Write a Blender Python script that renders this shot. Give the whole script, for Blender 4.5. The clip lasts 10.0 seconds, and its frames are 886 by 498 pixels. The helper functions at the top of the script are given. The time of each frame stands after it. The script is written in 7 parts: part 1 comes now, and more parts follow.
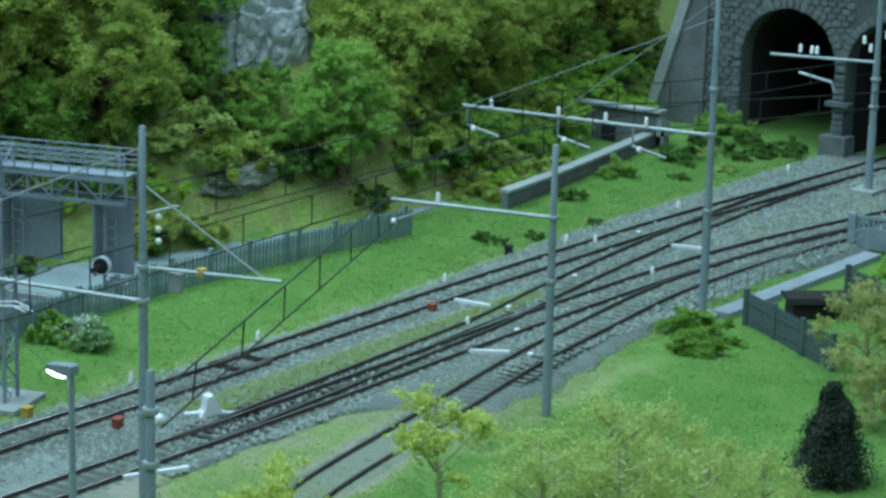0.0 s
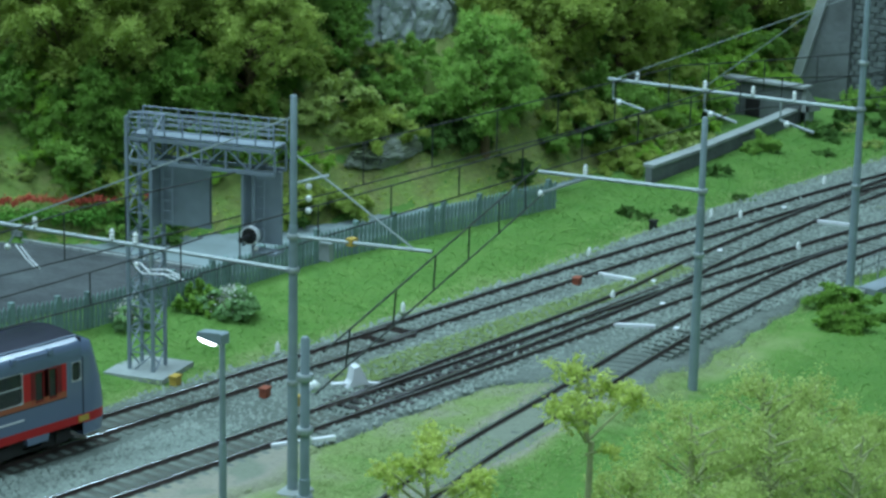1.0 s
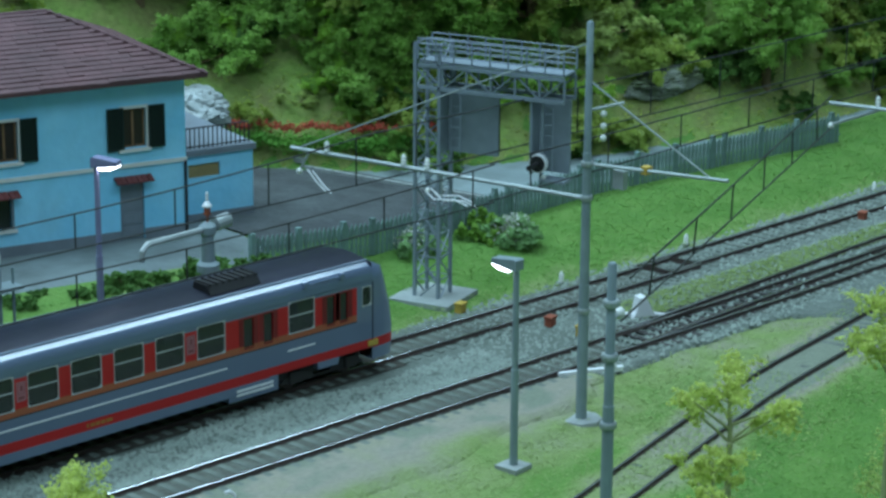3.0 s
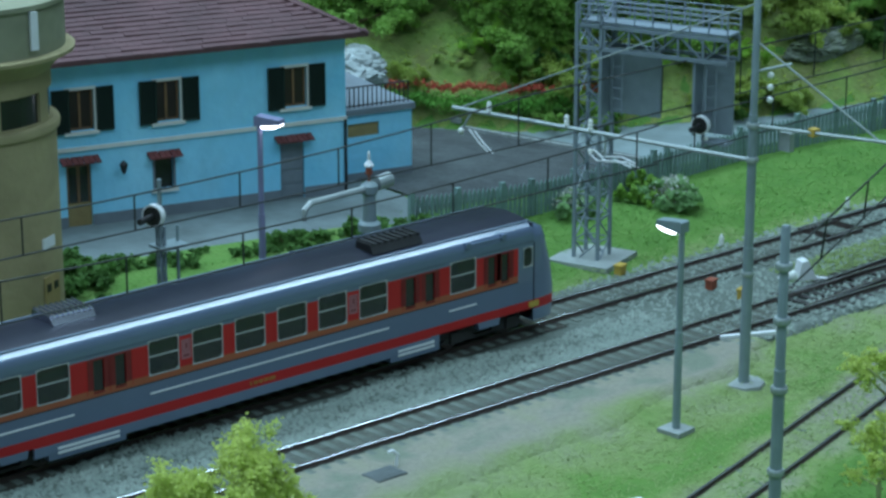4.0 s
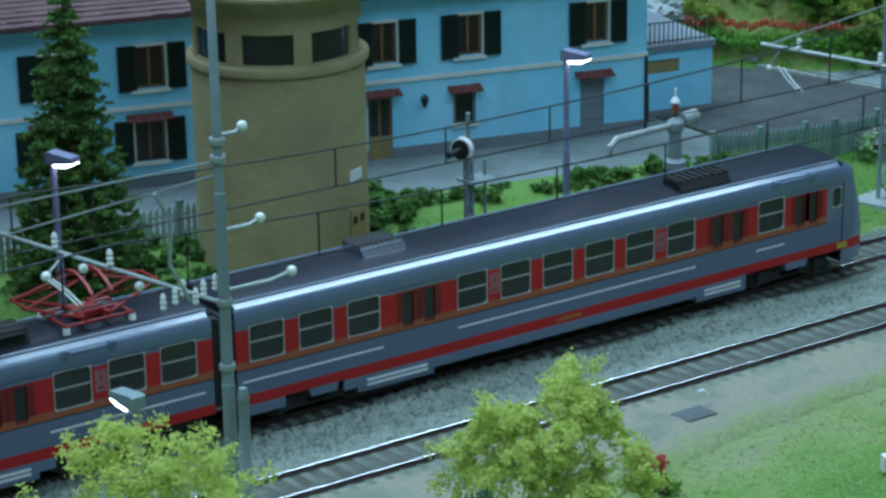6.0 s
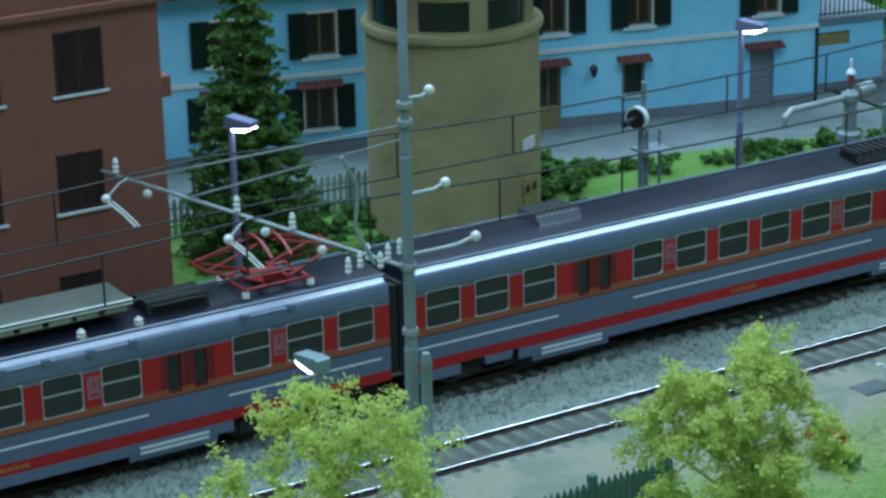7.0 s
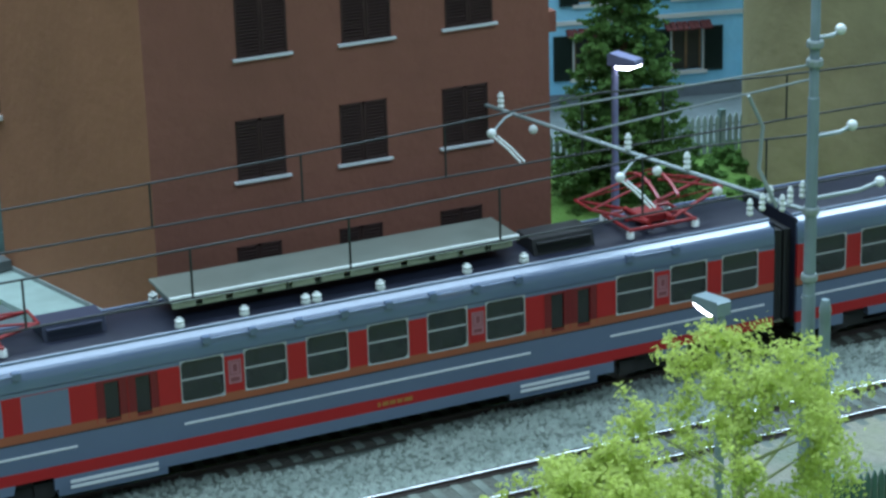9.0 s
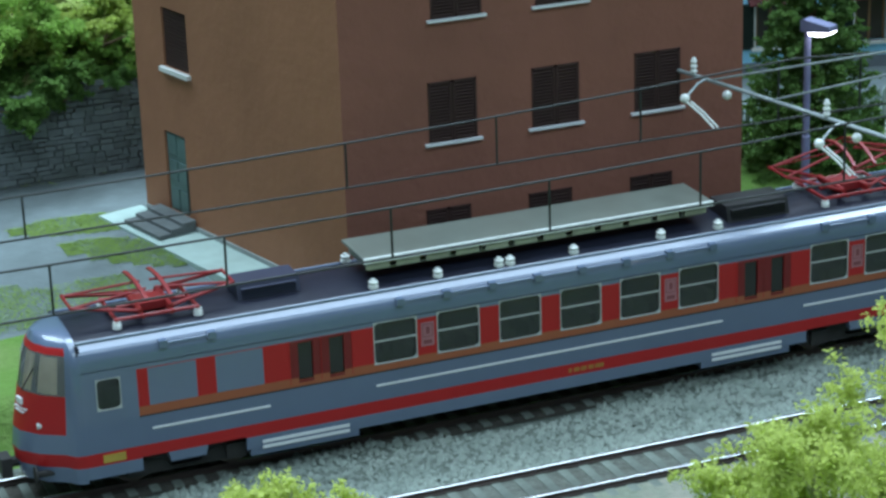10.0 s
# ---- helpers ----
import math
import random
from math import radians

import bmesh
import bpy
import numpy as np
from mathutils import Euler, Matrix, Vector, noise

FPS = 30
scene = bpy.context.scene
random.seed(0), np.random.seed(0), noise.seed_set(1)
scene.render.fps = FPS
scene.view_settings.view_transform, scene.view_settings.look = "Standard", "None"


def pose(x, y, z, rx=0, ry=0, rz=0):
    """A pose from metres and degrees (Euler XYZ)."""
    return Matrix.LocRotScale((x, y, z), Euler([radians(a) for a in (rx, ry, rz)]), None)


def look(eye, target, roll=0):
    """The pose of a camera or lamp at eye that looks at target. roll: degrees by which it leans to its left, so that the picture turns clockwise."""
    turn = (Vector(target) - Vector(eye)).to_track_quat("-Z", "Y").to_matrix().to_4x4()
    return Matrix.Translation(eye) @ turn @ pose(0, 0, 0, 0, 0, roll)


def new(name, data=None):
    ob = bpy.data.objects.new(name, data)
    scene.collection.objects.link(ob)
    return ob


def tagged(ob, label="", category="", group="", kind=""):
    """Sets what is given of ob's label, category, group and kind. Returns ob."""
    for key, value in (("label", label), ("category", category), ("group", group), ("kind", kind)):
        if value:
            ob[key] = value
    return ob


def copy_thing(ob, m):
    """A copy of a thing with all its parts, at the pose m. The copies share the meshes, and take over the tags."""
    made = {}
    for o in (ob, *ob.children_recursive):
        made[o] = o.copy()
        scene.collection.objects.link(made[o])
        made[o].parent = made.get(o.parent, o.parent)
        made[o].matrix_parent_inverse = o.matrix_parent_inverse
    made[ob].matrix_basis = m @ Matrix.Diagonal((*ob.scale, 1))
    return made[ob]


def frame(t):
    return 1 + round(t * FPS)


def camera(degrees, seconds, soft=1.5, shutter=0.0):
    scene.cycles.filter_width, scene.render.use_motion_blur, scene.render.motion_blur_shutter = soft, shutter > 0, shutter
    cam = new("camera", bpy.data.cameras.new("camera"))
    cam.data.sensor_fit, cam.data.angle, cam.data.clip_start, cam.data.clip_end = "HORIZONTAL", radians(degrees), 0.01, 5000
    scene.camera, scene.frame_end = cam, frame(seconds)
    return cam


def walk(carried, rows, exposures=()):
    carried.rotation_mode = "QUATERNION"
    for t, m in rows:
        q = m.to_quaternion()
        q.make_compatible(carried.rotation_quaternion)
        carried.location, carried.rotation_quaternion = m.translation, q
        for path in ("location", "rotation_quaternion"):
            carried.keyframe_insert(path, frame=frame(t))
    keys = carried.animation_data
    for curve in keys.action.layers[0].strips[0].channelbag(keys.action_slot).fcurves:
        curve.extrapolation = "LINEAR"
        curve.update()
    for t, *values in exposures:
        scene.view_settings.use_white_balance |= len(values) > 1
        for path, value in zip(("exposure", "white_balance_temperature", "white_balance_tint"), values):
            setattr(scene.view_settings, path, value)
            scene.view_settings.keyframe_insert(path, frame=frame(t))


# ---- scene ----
cam = camera(20.55, 10.0, soft=2.8)
PATH = [
    (0, (-0.13269, -0.69748, 0.32442), (0.64504, -0.11765, 0.08165), 1.452),
    (0.5, (-0.13666, -0.69369, 0.32176), (0.62611, -0.09561, 0.07583), 1.283),
    (1, (-0.13590, -0.69123, 0.32062), (0.60692, -0.07100, 0.06856), 1.109),
    (1.5, (-0.13685, -0.68949, 0.32045), (0.58982, -0.05281, 0.06241), 1.033),
    (2, (-0.14004, -0.68569, 0.31799), (0.56909, -0.03158, 0.05478), 0.930),
    (3.5, (-0.14650, -0.66977, 0.31488), (0.50165, 0.03601, 0.02891), 0.166),
    (4, (-0.14898, -0.66629, 0.31414), (0.47613, 0.05701, 0.02077), -0.035),
    (4.5, (-0.15094, -0.66411, 0.31515), (0.45142, 0.07504, 0.01378), -0.390),
    (5, (-0.15448, -0.65563, 0.31224), (0.42842, 0.09696, 0.00590), -0.564),
    (6.5, (-0.16560, -0.64416, 0.30836), (0.35109, 0.15031, -0.01077), -1.120),
    (7, (-0.17251, -0.63738, 0.30559), (0.32120, 0.17019, -0.01702), -1.247),
    (7.5, (-0.17783, -0.63126, 0.30409), (0.29119, 0.18978, -0.02134), -1.284),
    (8, (-0.18282, -0.62487, 0.30404), (0.25845, 0.20951, -0.02625), -1.438),
    (8.5, (-0.18752, -0.61838, 0.30096), (0.22760, 0.22804, -0.03260), -1.602),
    (9, (-0.19632, -0.61206, 0.29929), (0.19355, 0.24405, -0.03994), -1.676),
    (9.5, (-0.20406, -0.60697, 0.29696), (0.16192, 0.25801, -0.04636), -1.833),
    (10, (-0.21235, -0.60032, 0.29339), (0.12840, 0.27403, -0.05217), -1.939),
]
EXPOSURES = [(0, 0.1, 6440, 8), (2.0, 0.0, 6410, 8), (4.0, -0.14, 6180, 9), (6.5, -0.06, 6120, 11), (7.5, 0.05, 6130, 12.5), (8.5, 0.22, 6280, 14.5), (10, 0.34, 6700, 17)]
walk(cam, [(t, look(eye, target, roll)) for t, eye, target, roll in PATH], EXPOSURES)

# ---- light: a dim exhibition room with ceiling lights over the layout ----
world = bpy.data.worlds.new("room_air")
scene.world = world
world.use_nodes = True
world.node_tree.nodes["Background"].inputs[0].default_value = (0.62, 0.78, 0.80, 1)
world.node_tree.nodes["Background"].inputs[1].default_value = 0.02

K = 1 / 87  # the layout is a 1:87 model: lengths below are in metres of the original, K turns them into metres


def ceiling_lamp(name, x, y, z, sx, sy, power, colour):
    lamp = bpy.data.lights.new(name, "AREA")
    lamp.shape, lamp.size, lamp.size_y, lamp.energy, lamp.color = "RECTANGLE", sx, sy, power, colour
    ob = new(name, lamp)
    ob.location = (x, y, z)
    return ob


LIGHT = (0.70, 1.0, 1.20)
ceiling_lamp("ceiling_lamp", 1.24, 0.05, 1.45, 0.74, 0.12, 7.0, LIGHT)
ceiling_lamp("ceiling_lamp", -0.10, 0.05, 1.45, 1.8, 0.40, 12, LIGHT)
ceiling_lamp("ceiling_lamp", 0.10, -1.15, 1.45, 2.2, 0.80, 16.5, LIGHT)
ceiling_lamp("ceiling_lamp", 0.22, 0.75, 1.50, 2.2, 0.50, 31, LIGHT)

# ---- materials ----
def mat(name, colour, rough=0.7, vary=0.18, scale=3.0, bump=0.0, bump_scale=14.0, metal=0.0, second=None, coat=0.0, each=0.0, stain=0.0):
    """A painted or natural surface: base colour with grain at two scales, optional second colour in patches, relief and variation by piece."""
    m = bpy.data.materials.new(name)
    m.use_nodes = True
    nt = m.node_tree
    b = nt.nodes["Principled BSDF"]
    N, Lk = nt.nodes.new, nt.links.new
    b.inputs["Roughness"].default_value = rough
    b.inputs["Metallic"].default_value = metal
    b.inputs["Coat Weight"].default_value = coat
    co = N("ShaderNodeTexCoord")
    big, small = N("ShaderNodeTexNoise"), N("ShaderNodeTexNoise")
    big.inputs["Scale"].default_value = 87 / scale
    big.inputs["Detail"].default_value = 3
    small.inputs["Scale"].default_value = 87 * 6 / scale
    small.inputs["Detail"].default_value = 2
    Lk(co.outputs["Object"], big.inputs["Vector"])
    Lk(co.outputs["Object"], small.inputs["Vector"])
    mix = N("ShaderNodeMix")
    mix.data_type = "RGBA"
    c2 = second or tuple(v * (1 - vary) for v in colour)
    c1 = colour if second else tuple(min(1, v * (1 + vary)) for v in colour)
    mix.inputs["A"].default_value, mix.inputs["B"].default_value = (*c1, 1), (*c2, 1)
    ramp = N("ShaderNodeMapRange")
    ramp.inputs["From Min"].default_value, ramp.inputs["From Max"].default_value = 0.32, 0.68
    Lk(big.outputs["Fac"], ramp.inputs["Value"])
    Lk(ramp.outputs["Result"], mix.inputs["Factor"])
    out = mix.outputs["Result"]
    hsv = N("ShaderNodeHueSaturation")
    add = N("ShaderNodeMath")
    add.operation = "MULTIPLY_ADD"
    add.inputs[1].default_value, add.inputs[2].default_value = vary * 2.4, 1 - vary * 1.2
    Lk(small.outputs["Fac"], add.inputs[0])
    Lk(out, hsv.inputs["Color"])
    val = add.outputs[0]
    if each:
        info, per = N("ShaderNodeObjectInfo"), N("ShaderNodeMath")
        per.operation = "MULTIPLY_ADD"
        per.inputs[1].default_value = each
        Lk(info.outputs["Random"], per.inputs[0])
        Lk(val, per.inputs[2])
        val = per.outputs[0]
    Lk(val, hsv.inputs["Value"])
    out = hsv.outputs["Color"]
    if stain:
        st, sr, dirt = N("ShaderNodeTexNoise"), N("ShaderNodeMapRange"), N("ShaderNodeMix")
        st.inputs["Scale"].default_value, st.inputs["Detail"].default_value = 87 / (scale * 0.7), 6
        Lk(co.outputs["Object"], st.inputs["Vector"])
        sr.inputs["From Min"].default_value, sr.inputs["From Max"].default_value, sr.inputs["To Max"].default_value = 0.5, 0.75, stain
        Lk(st.outputs["Fac"], sr.inputs["Value"])
        dirt.data_type, dirt.blend_type = "RGBA", "MULTIPLY"
        dirt.inputs["B"].default_value = (0.42, 0.40, 0.36, 1)
        Lk(sr.outputs["Result"], dirt.inputs["Factor"])
        Lk(out, dirt.inputs["A"])
        out = dirt.outputs["Result"]
    Lk(out, b.inputs["Base Color"])
    if bump:
        bn, bt = N("ShaderNodeBump"), N("ShaderNodeTexNoise")
        bt.inputs["Scale"].default_value, bt.inputs["Detail"].default_value = 87 * bump_scale / 10, 4
        Lk(co.outputs["Object"], bt.inputs["Vector"])
        bn.inputs["Strength"].default_value, bn.inputs["Distance"].default_value = bump, 0.12 * K
        Lk(bt.outputs["Fac"], bn.inputs["Height"])
        Lk(bn.outputs["Normal"], b.inputs["Normal"])
    return m


def leaf_mat(name, colour, second, spread=0.5, through_light=0.35):
    m = mat(name, colour, 0.85, 0.22, 1.1, second=second)
    nt = m.node_tree
    hsv = next(n for n in nt.nodes if n.bl_idname == "ShaderNodeHueSaturation")
    geo, mul = nt.nodes.new("ShaderNodeNewGeometry"), nt.nodes.new("ShaderNodeMath")
    mul.operation = "MULTIPLY_ADD"
    mul.inputs[1].default_value = spread
    old = hsv.inputs["Value"].links[0].from_socket
    nt.links.new(geo.outputs["Random Per Island"], mul.inputs[0])
    nt.links.new(old, mul.inputs[2])
    nt.links.new(mul.outputs[0], hsv.inputs["Value"])
    b, out = nt.nodes["Principled BSDF"], nt.nodes["Material Output"]
    thin, both = nt.nodes.new("ShaderNodeBsdfTranslucent"), nt.nodes.new("ShaderNodeMixShader")
    both.inputs[0].default_value = through_light
    nt.links.new(hsv.outputs["Color"], thin.inputs["Color"])
    nt.links.new(b.outputs[0], both.inputs[1])
    nt.links.new(thin.outputs[0], both.inputs[2])
    nt.links.new(both.outputs[0], out.inputs["Surface"])
    return m


def glow(name, colour, strength):
    m = bpy.data.materials.new(name)
    m.use_nodes = True
    b = m.node_tree.nodes["Principled BSDF"]
    b.inputs["Base Color"].default_value = (*colour, 1)
    b.inputs["Emission Color"].default_value = (*colour, 1)
    b.inputs["Emission Strength"].default_value = strength
    return m


def glass(name, colour, rough=0.06):
    m = bpy.data.materials.new(name)
    m.use_nodes = True
    b = m.node_tree.nodes["Principled BSDF"]
    b.inputs["Base Color"].default_value = (*colour, 1)
    b.inputs["Roughness"].default_value = rough
    b.inputs["Transmission Weight"].default_value = 0.85
    b.inputs["IOR"].default_value = 1.3
    return m


M_BALLAST = mat("ballast", (0.13, 0.156, 0.134), 0.95, 0.35, 0.9, 1.0, 40, second=(0.094, 0.114, 0.097))
M_RAIL = mat("rail_rust", (0.055, 0.038, 0.033), 0.6, 0.2, 2, 0.2)
M_RAILTOP = mat("rail_steel", (0.66, 0.66, 0.68), 0.27, 0.08, 4, metal=1.0)
M_SLEEPER = mat("sleeper", (0.10, 0.118, 0.10), 0.9, 0.25, 1, 0.4, each=0.25)
M_TIE = mat("tarred_sleeper", (0.032, 0.03, 0.028), 0.9, 0.25, 1, 0.4, each=0.25)
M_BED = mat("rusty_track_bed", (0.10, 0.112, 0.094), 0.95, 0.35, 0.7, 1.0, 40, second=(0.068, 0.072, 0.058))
# brown bed with the train's shadow put into its colour
M_TRAINSHADE = mat("train_shade_track_bed", (0.062, 0.060, 0.047), 0.95, 0.35, 0.7, 1.0, 40, second=(0.042, 0.040, 0.032))
M_BLUEGREY = mat("car_blue_grey", (0.105, 0.145, 0.225), 0.3, 0.05, 6, 0.06, 9, coat=1.0)
M_BLUEGREY.node_tree.nodes["Principled BSDF"].inputs["Coat Roughness"].default_value = 0.12
M_RED = mat("car_red", (0.42, 0.008, 0.009), 0.5, 0.06, 6)
M_HOUSE = mat("blue_plaster", (0.22, 0.61, 0.86), 0.85, 0.06, 3.2, 0.25, 30, second=(0.33, 0.70, 0.90), stain=0.22)
M_TOWER = mat("ochre_render", (0.335, 0.285, 0.15), 0.85, 0.1, 3.5, 0.3, 30, stain=0.5)
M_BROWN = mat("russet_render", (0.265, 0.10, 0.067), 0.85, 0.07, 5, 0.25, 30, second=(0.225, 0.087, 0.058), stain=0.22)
# side wall of the block: paler and more orange than the russet front
M_BROWNSIDE = mat("side_wall_brown", (0.345, 0.143, 0.075), 0.85, 0.07, 6, 0.2, 30, second=(0.31, 0.13, 0.068), stain=0.2)
M_STEEL = mat("mast_paint", (0.20, 0.26, 0.28), 0.5, 0.12, 2, 0.1, stain=0.2)
M_HILL = mat("hillside", (0.16, 0.25, 0.05), 0.95, 0.3, 1.6, 0.9, 30, second=(0.19, 0.20, 0.065))
M_ROAD = mat("pale_asphalt", (0.19, 0.24, 0.245), 0.9, 0.14, 4, 0.3, 40, stain=0.4)
M_ROOM = mat("room_paint", (0.62, 0.64, 0.64), 0.9, 0.05, 200)
M_FLOOR = mat("room_floor", (0.18, 0.17, 0.16), 0.6, 0.1, 60)
M_ORANGE = mat("car_orange", (0.33, 0.085, 0.035), 0.45, 0.06, 6, coat=0.1)
M_ROOF = mat("car_roof", (0.016, 0.018, 0.03), 0.42, 0.15, 4, 0.1, stain=0.2)
M_ROOF.node_tree.nodes["Principled BSDF"].inputs["Specular IOR Level"].default_value = 0.22
M_DARK = mat("underframe", (0.02, 0.019, 0.018), 0.75, 0.2, 2, 0.2)
M_ALU = mat("window_frame_metal", (0.42, 0.44, 0.42), 0.45, 0.08, 2)
M_PALE = mat("pale_line", (0.70, 0.72, 0.74), 0.4, 0.05, 2)
M_PANTO = mat("red_pantograph", (0.26, 0.011, 0.013), 0.45, 0.1, 2, coat=0.1)
M_PORC = mat("white_porcelain", (0.70, 0.73, 0.70), 0.3, 0.05, 1, coat=0.4)
M_BOXGREY = mat("resistor_grey", (0.13, 0.145, 0.125), 0.3, 0.1, 3, stain=0.3)
M_YELLOW = mat("yellow_paint", (0.45, 0.30, 0.05), 0.6, 0.1, 1)
M_OCHRE = mat("ochre_lettering", (0.36, 0.15, 0.03), 0.6, 0.15, 0.5)
M_SEAT = mat("seat_cloth", (0.035, 0.05, 0.035), 0.9, 0.1, 1)
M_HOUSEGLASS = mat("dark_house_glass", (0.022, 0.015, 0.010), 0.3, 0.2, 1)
M_GLASS = glass("window_glass", (0.20, 0.24, 0.22), 0.05)
M_DKGLASS = mat("tinted_glass", (0.014, 0.017, 0.017), 0.2, 0.05, 5)
M_WHITE = mat("white_trim", (0.66, 0.67, 0.64), 0.75, 0.06, 3, 0.1, stain=0.2)
M_SHUTTER = mat("dark_green_shutter", (0.010, 0.026, 0.019), 0.9, 0.12, 2)
M_BRSHUT = mat("dark_brown_shutter", (0.045, 0.018, 0.014), 0.75, 0.15, 2)
M_TILE = mat("dark_red_roof_tile", (0.075, 0.032, 0.035), 0.7, 0.2, 2, 0.3, 30, each=0.5, stain=0.3)
M_AWNING = mat("red_awning_tile", (0.13, 0.032, 0.03), 0.8, 0.2, 1, 0.3)
M_PLINTH = mat("grey_plinth", (0.17, 0.20, 0.23), 0.9, 0.1, 3, 0.3)
M_WOOD = mat("brown_wood", (0.20, 0.11, 0.05), 0.7, 0.2, 1.5, 0.2)
M_OCHWOOD = mat("ochre_door", (0.30, 0.22, 0.09), 0.7, 0.15, 1.5, 0.2)
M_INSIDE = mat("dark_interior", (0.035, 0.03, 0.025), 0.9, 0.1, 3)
M_CONC = mat("concrete", (0.28, 0.31, 0.30), 0.9, 0.12, 3, 0.4, 30, stain=0.35)
M_DKCONC = mat("dark_concrete", (0.125, 0.142, 0.142), 0.9, 0.15, 3, 0.5, 30, stain=0.4)
M_ASPHALT = mat("dark_asphalt", (0.044, 0.050, 0.053), 0.95, 0.38, 1.6, 0.6, 45, second=(0.066, 0.077, 0.079), stain=0.5)
M_GANTRY = mat("gantry_paint", (0.20, 0.245, 0.285), 0.55, 0.1, 2, stain=0.25)
M_FENCE = mat("weathered_picket", (0.13, 0.20, 0.19), 0.8, 0.2, 1.5, each=0.3)
M_BLACK = mat("black_paint", (0.012, 0.012, 0.013), 0.5, 0.1, 2)
M_WIRE = mat("wire_metal", (0.018, 0.021, 0.02), 0.55, 0.1, 3)
M_GALV = mat("galvanised_tube", (0.31, 0.355, 0.355), 0.45, 0.1, 2, metal=0.3)
M_STONE = mat("tunnel_stone", (0.085, 0.102, 0.098), 0.9, 0.25, 1.5, 0.6, 25, each=0.4)
M_RUBBLE = leaf_mat("rubble_stone", (0.125, 0.148, 0.148), (0.09, 0.11, 0.10), 0.4, 0.0)
M_MORTAR = mat("mortar", (0.07, 0.082, 0.078), 0.95, 0.2, 2, 0.4)
# near black for hollows: their inner darkness is put into the colour
M_TUNNEL = mat("hollow_black", (0.012, 0.011, 0.01), 0.95, 0.3, 3, 0.4)
M_ROCK = mat("grey_rock", (0.42, 0.46, 0.46), 0.9, 0.25, 1.6, 0.9, 16, second=(0.30, 0.34, 0.34), stain=0.5)
M_BARK = mat("bark", (0.17, 0.12, 0.06), 0.95, 0.25, 1, 0.6)
M_RUST = mat("rust_red_box", (0.24, 0.06, 0.03), 0.7, 0.2, 1)
M_LAMPGLOW = glow("lamp_glow", (0.86, 0.90, 1.0), 9.0)
# grey of the slim street lamps with purple light mixed into the colour
M_LAMPTUBE = mat("lamp_purple_lit", (0.19, 0.20, 0.33), 0.5, 0.1, 2)


M_LEAF_OLIVE = leaf_mat("olive_leaf", (0.38, 0.46, 0.105), (0.31, 0.40, 0.09), 0.3, 0.6)
M_LEAF_GREEN = leaf_mat("fresh_leaf", (0.29, 0.46, 0.10), (0.23, 0.39, 0.085), 0.3, 0.6)
M_LEAF_LIME = leaf_mat("lime_leaf", (0.56, 0.63, 0.18), (0.49, 0.57, 0.15), 0.2, 0.55)
M_LEAF_DARK = leaf_mat("dark_leaf", (0.10, 0.20, 0.035), (0.07, 0.155, 0.03), 0.3, 0.4)
M_LEAF_CYPRESS = leaf_mat("cypress_leaf", (0.018, 0.034, 0.018), (0.012, 0.024, 0.012), 0.3, 0.1)
M_LEAF_SPRUCE = leaf_mat("spruce_needle", (0.10, 0.20, 0.04), (0.06, 0.135, 0.03), 0.4, 0.3)
M_LEAF_STRAW = leaf_mat("straw_leaf", (0.44, 0.46, 0.17), (0.38, 0.42, 0.15), 0.2, 0.5)
M_LEAF_HEATH = leaf_mat("heath_leaf", (0.48, 0.56, 0.19), (0.40, 0.50, 0.15), 0.2, 0.5)
M_PETAL_WHITE = leaf_mat("white_petal", (0.58, 0.60, 0.54), (0.50, 0.50, 0.46), 0.2)
M_BLADE = leaf_mat("grass_blade", (0.095, 0.235, 0.032), (0.12, 0.255, 0.042), 0.08)
M_BLADE_PALE = leaf_mat("pale_grass_blade", (0.23, 0.315, 0.10), (0.26, 0.34, 0.125), 0.08)
M_CHIP = leaf_mat("ballast_chip", (0.15, 0.186, 0.16), (0.185, 0.218, 0.188), 0.25, 0.0)


def cover_mat(name):
    """Scenic ground: lawn, pale dry grass, sand and overgrown gravel, by how bare the ground is, with a broken edge between them."""
    m = mat(name, (0.2, 0.3, 0.1), 0.95, 0.16, 1.2, 0.8, 60)
    nt = m.node_tree
    hsv = next(n for n in nt.nodes if n.bl_idname == "ShaderNodeHueSaturation")
    bare, fuzz, add, ramp = nt.nodes.new("ShaderNodeAttribute"), nt.nodes.new("ShaderNodeTexNoise"), nt.nodes.new("ShaderNodeMath"), nt.nodes.new("ShaderNodeValToRGB")
    bare.attribute_name = "cover"
    fuzz.inputs["Scale"].default_value, fuzz.inputs["Detail"].default_value = 45, 8
    co = next(n for n in nt.nodes if n.bl_idname == "ShaderNodeTexCoord")
    nt.links.new(co.outputs["Object"], fuzz.inputs["Vector"])
    add.operation = "MULTIPLY_ADD"
    add.inputs[1].default_value = 0.6
    nt.links.new(fuzz.outputs["Fac"], add.inputs[0])
    nt.links.new(bare.outputs["Fac"], add.inputs[2])
    el = ramp.color_ramp.elements
    el[0].position, el[0].color = 0.18, (0.065, 0.165, 0.022, 1)
    el[1].position, el[1].color = 1.0, (0.165, 0.19, 0.14, 1)
    for at, c in ((0.40, (0.105, 0.208, 0.036, 1)), (0.58, (0.18, 0.245, 0.08, 1)), (0.78, (0.225, 0.235, 0.15, 1)), (0.92, (0.235, 0.225, 0.18, 1))):
        e = el.new(at)
        e.color = c
    nt.links.new(add.outputs[0], ramp.inputs["Fac"])
    nt.links.new(ramp.outputs["Color"], hsv.inputs["Color"])
    return m


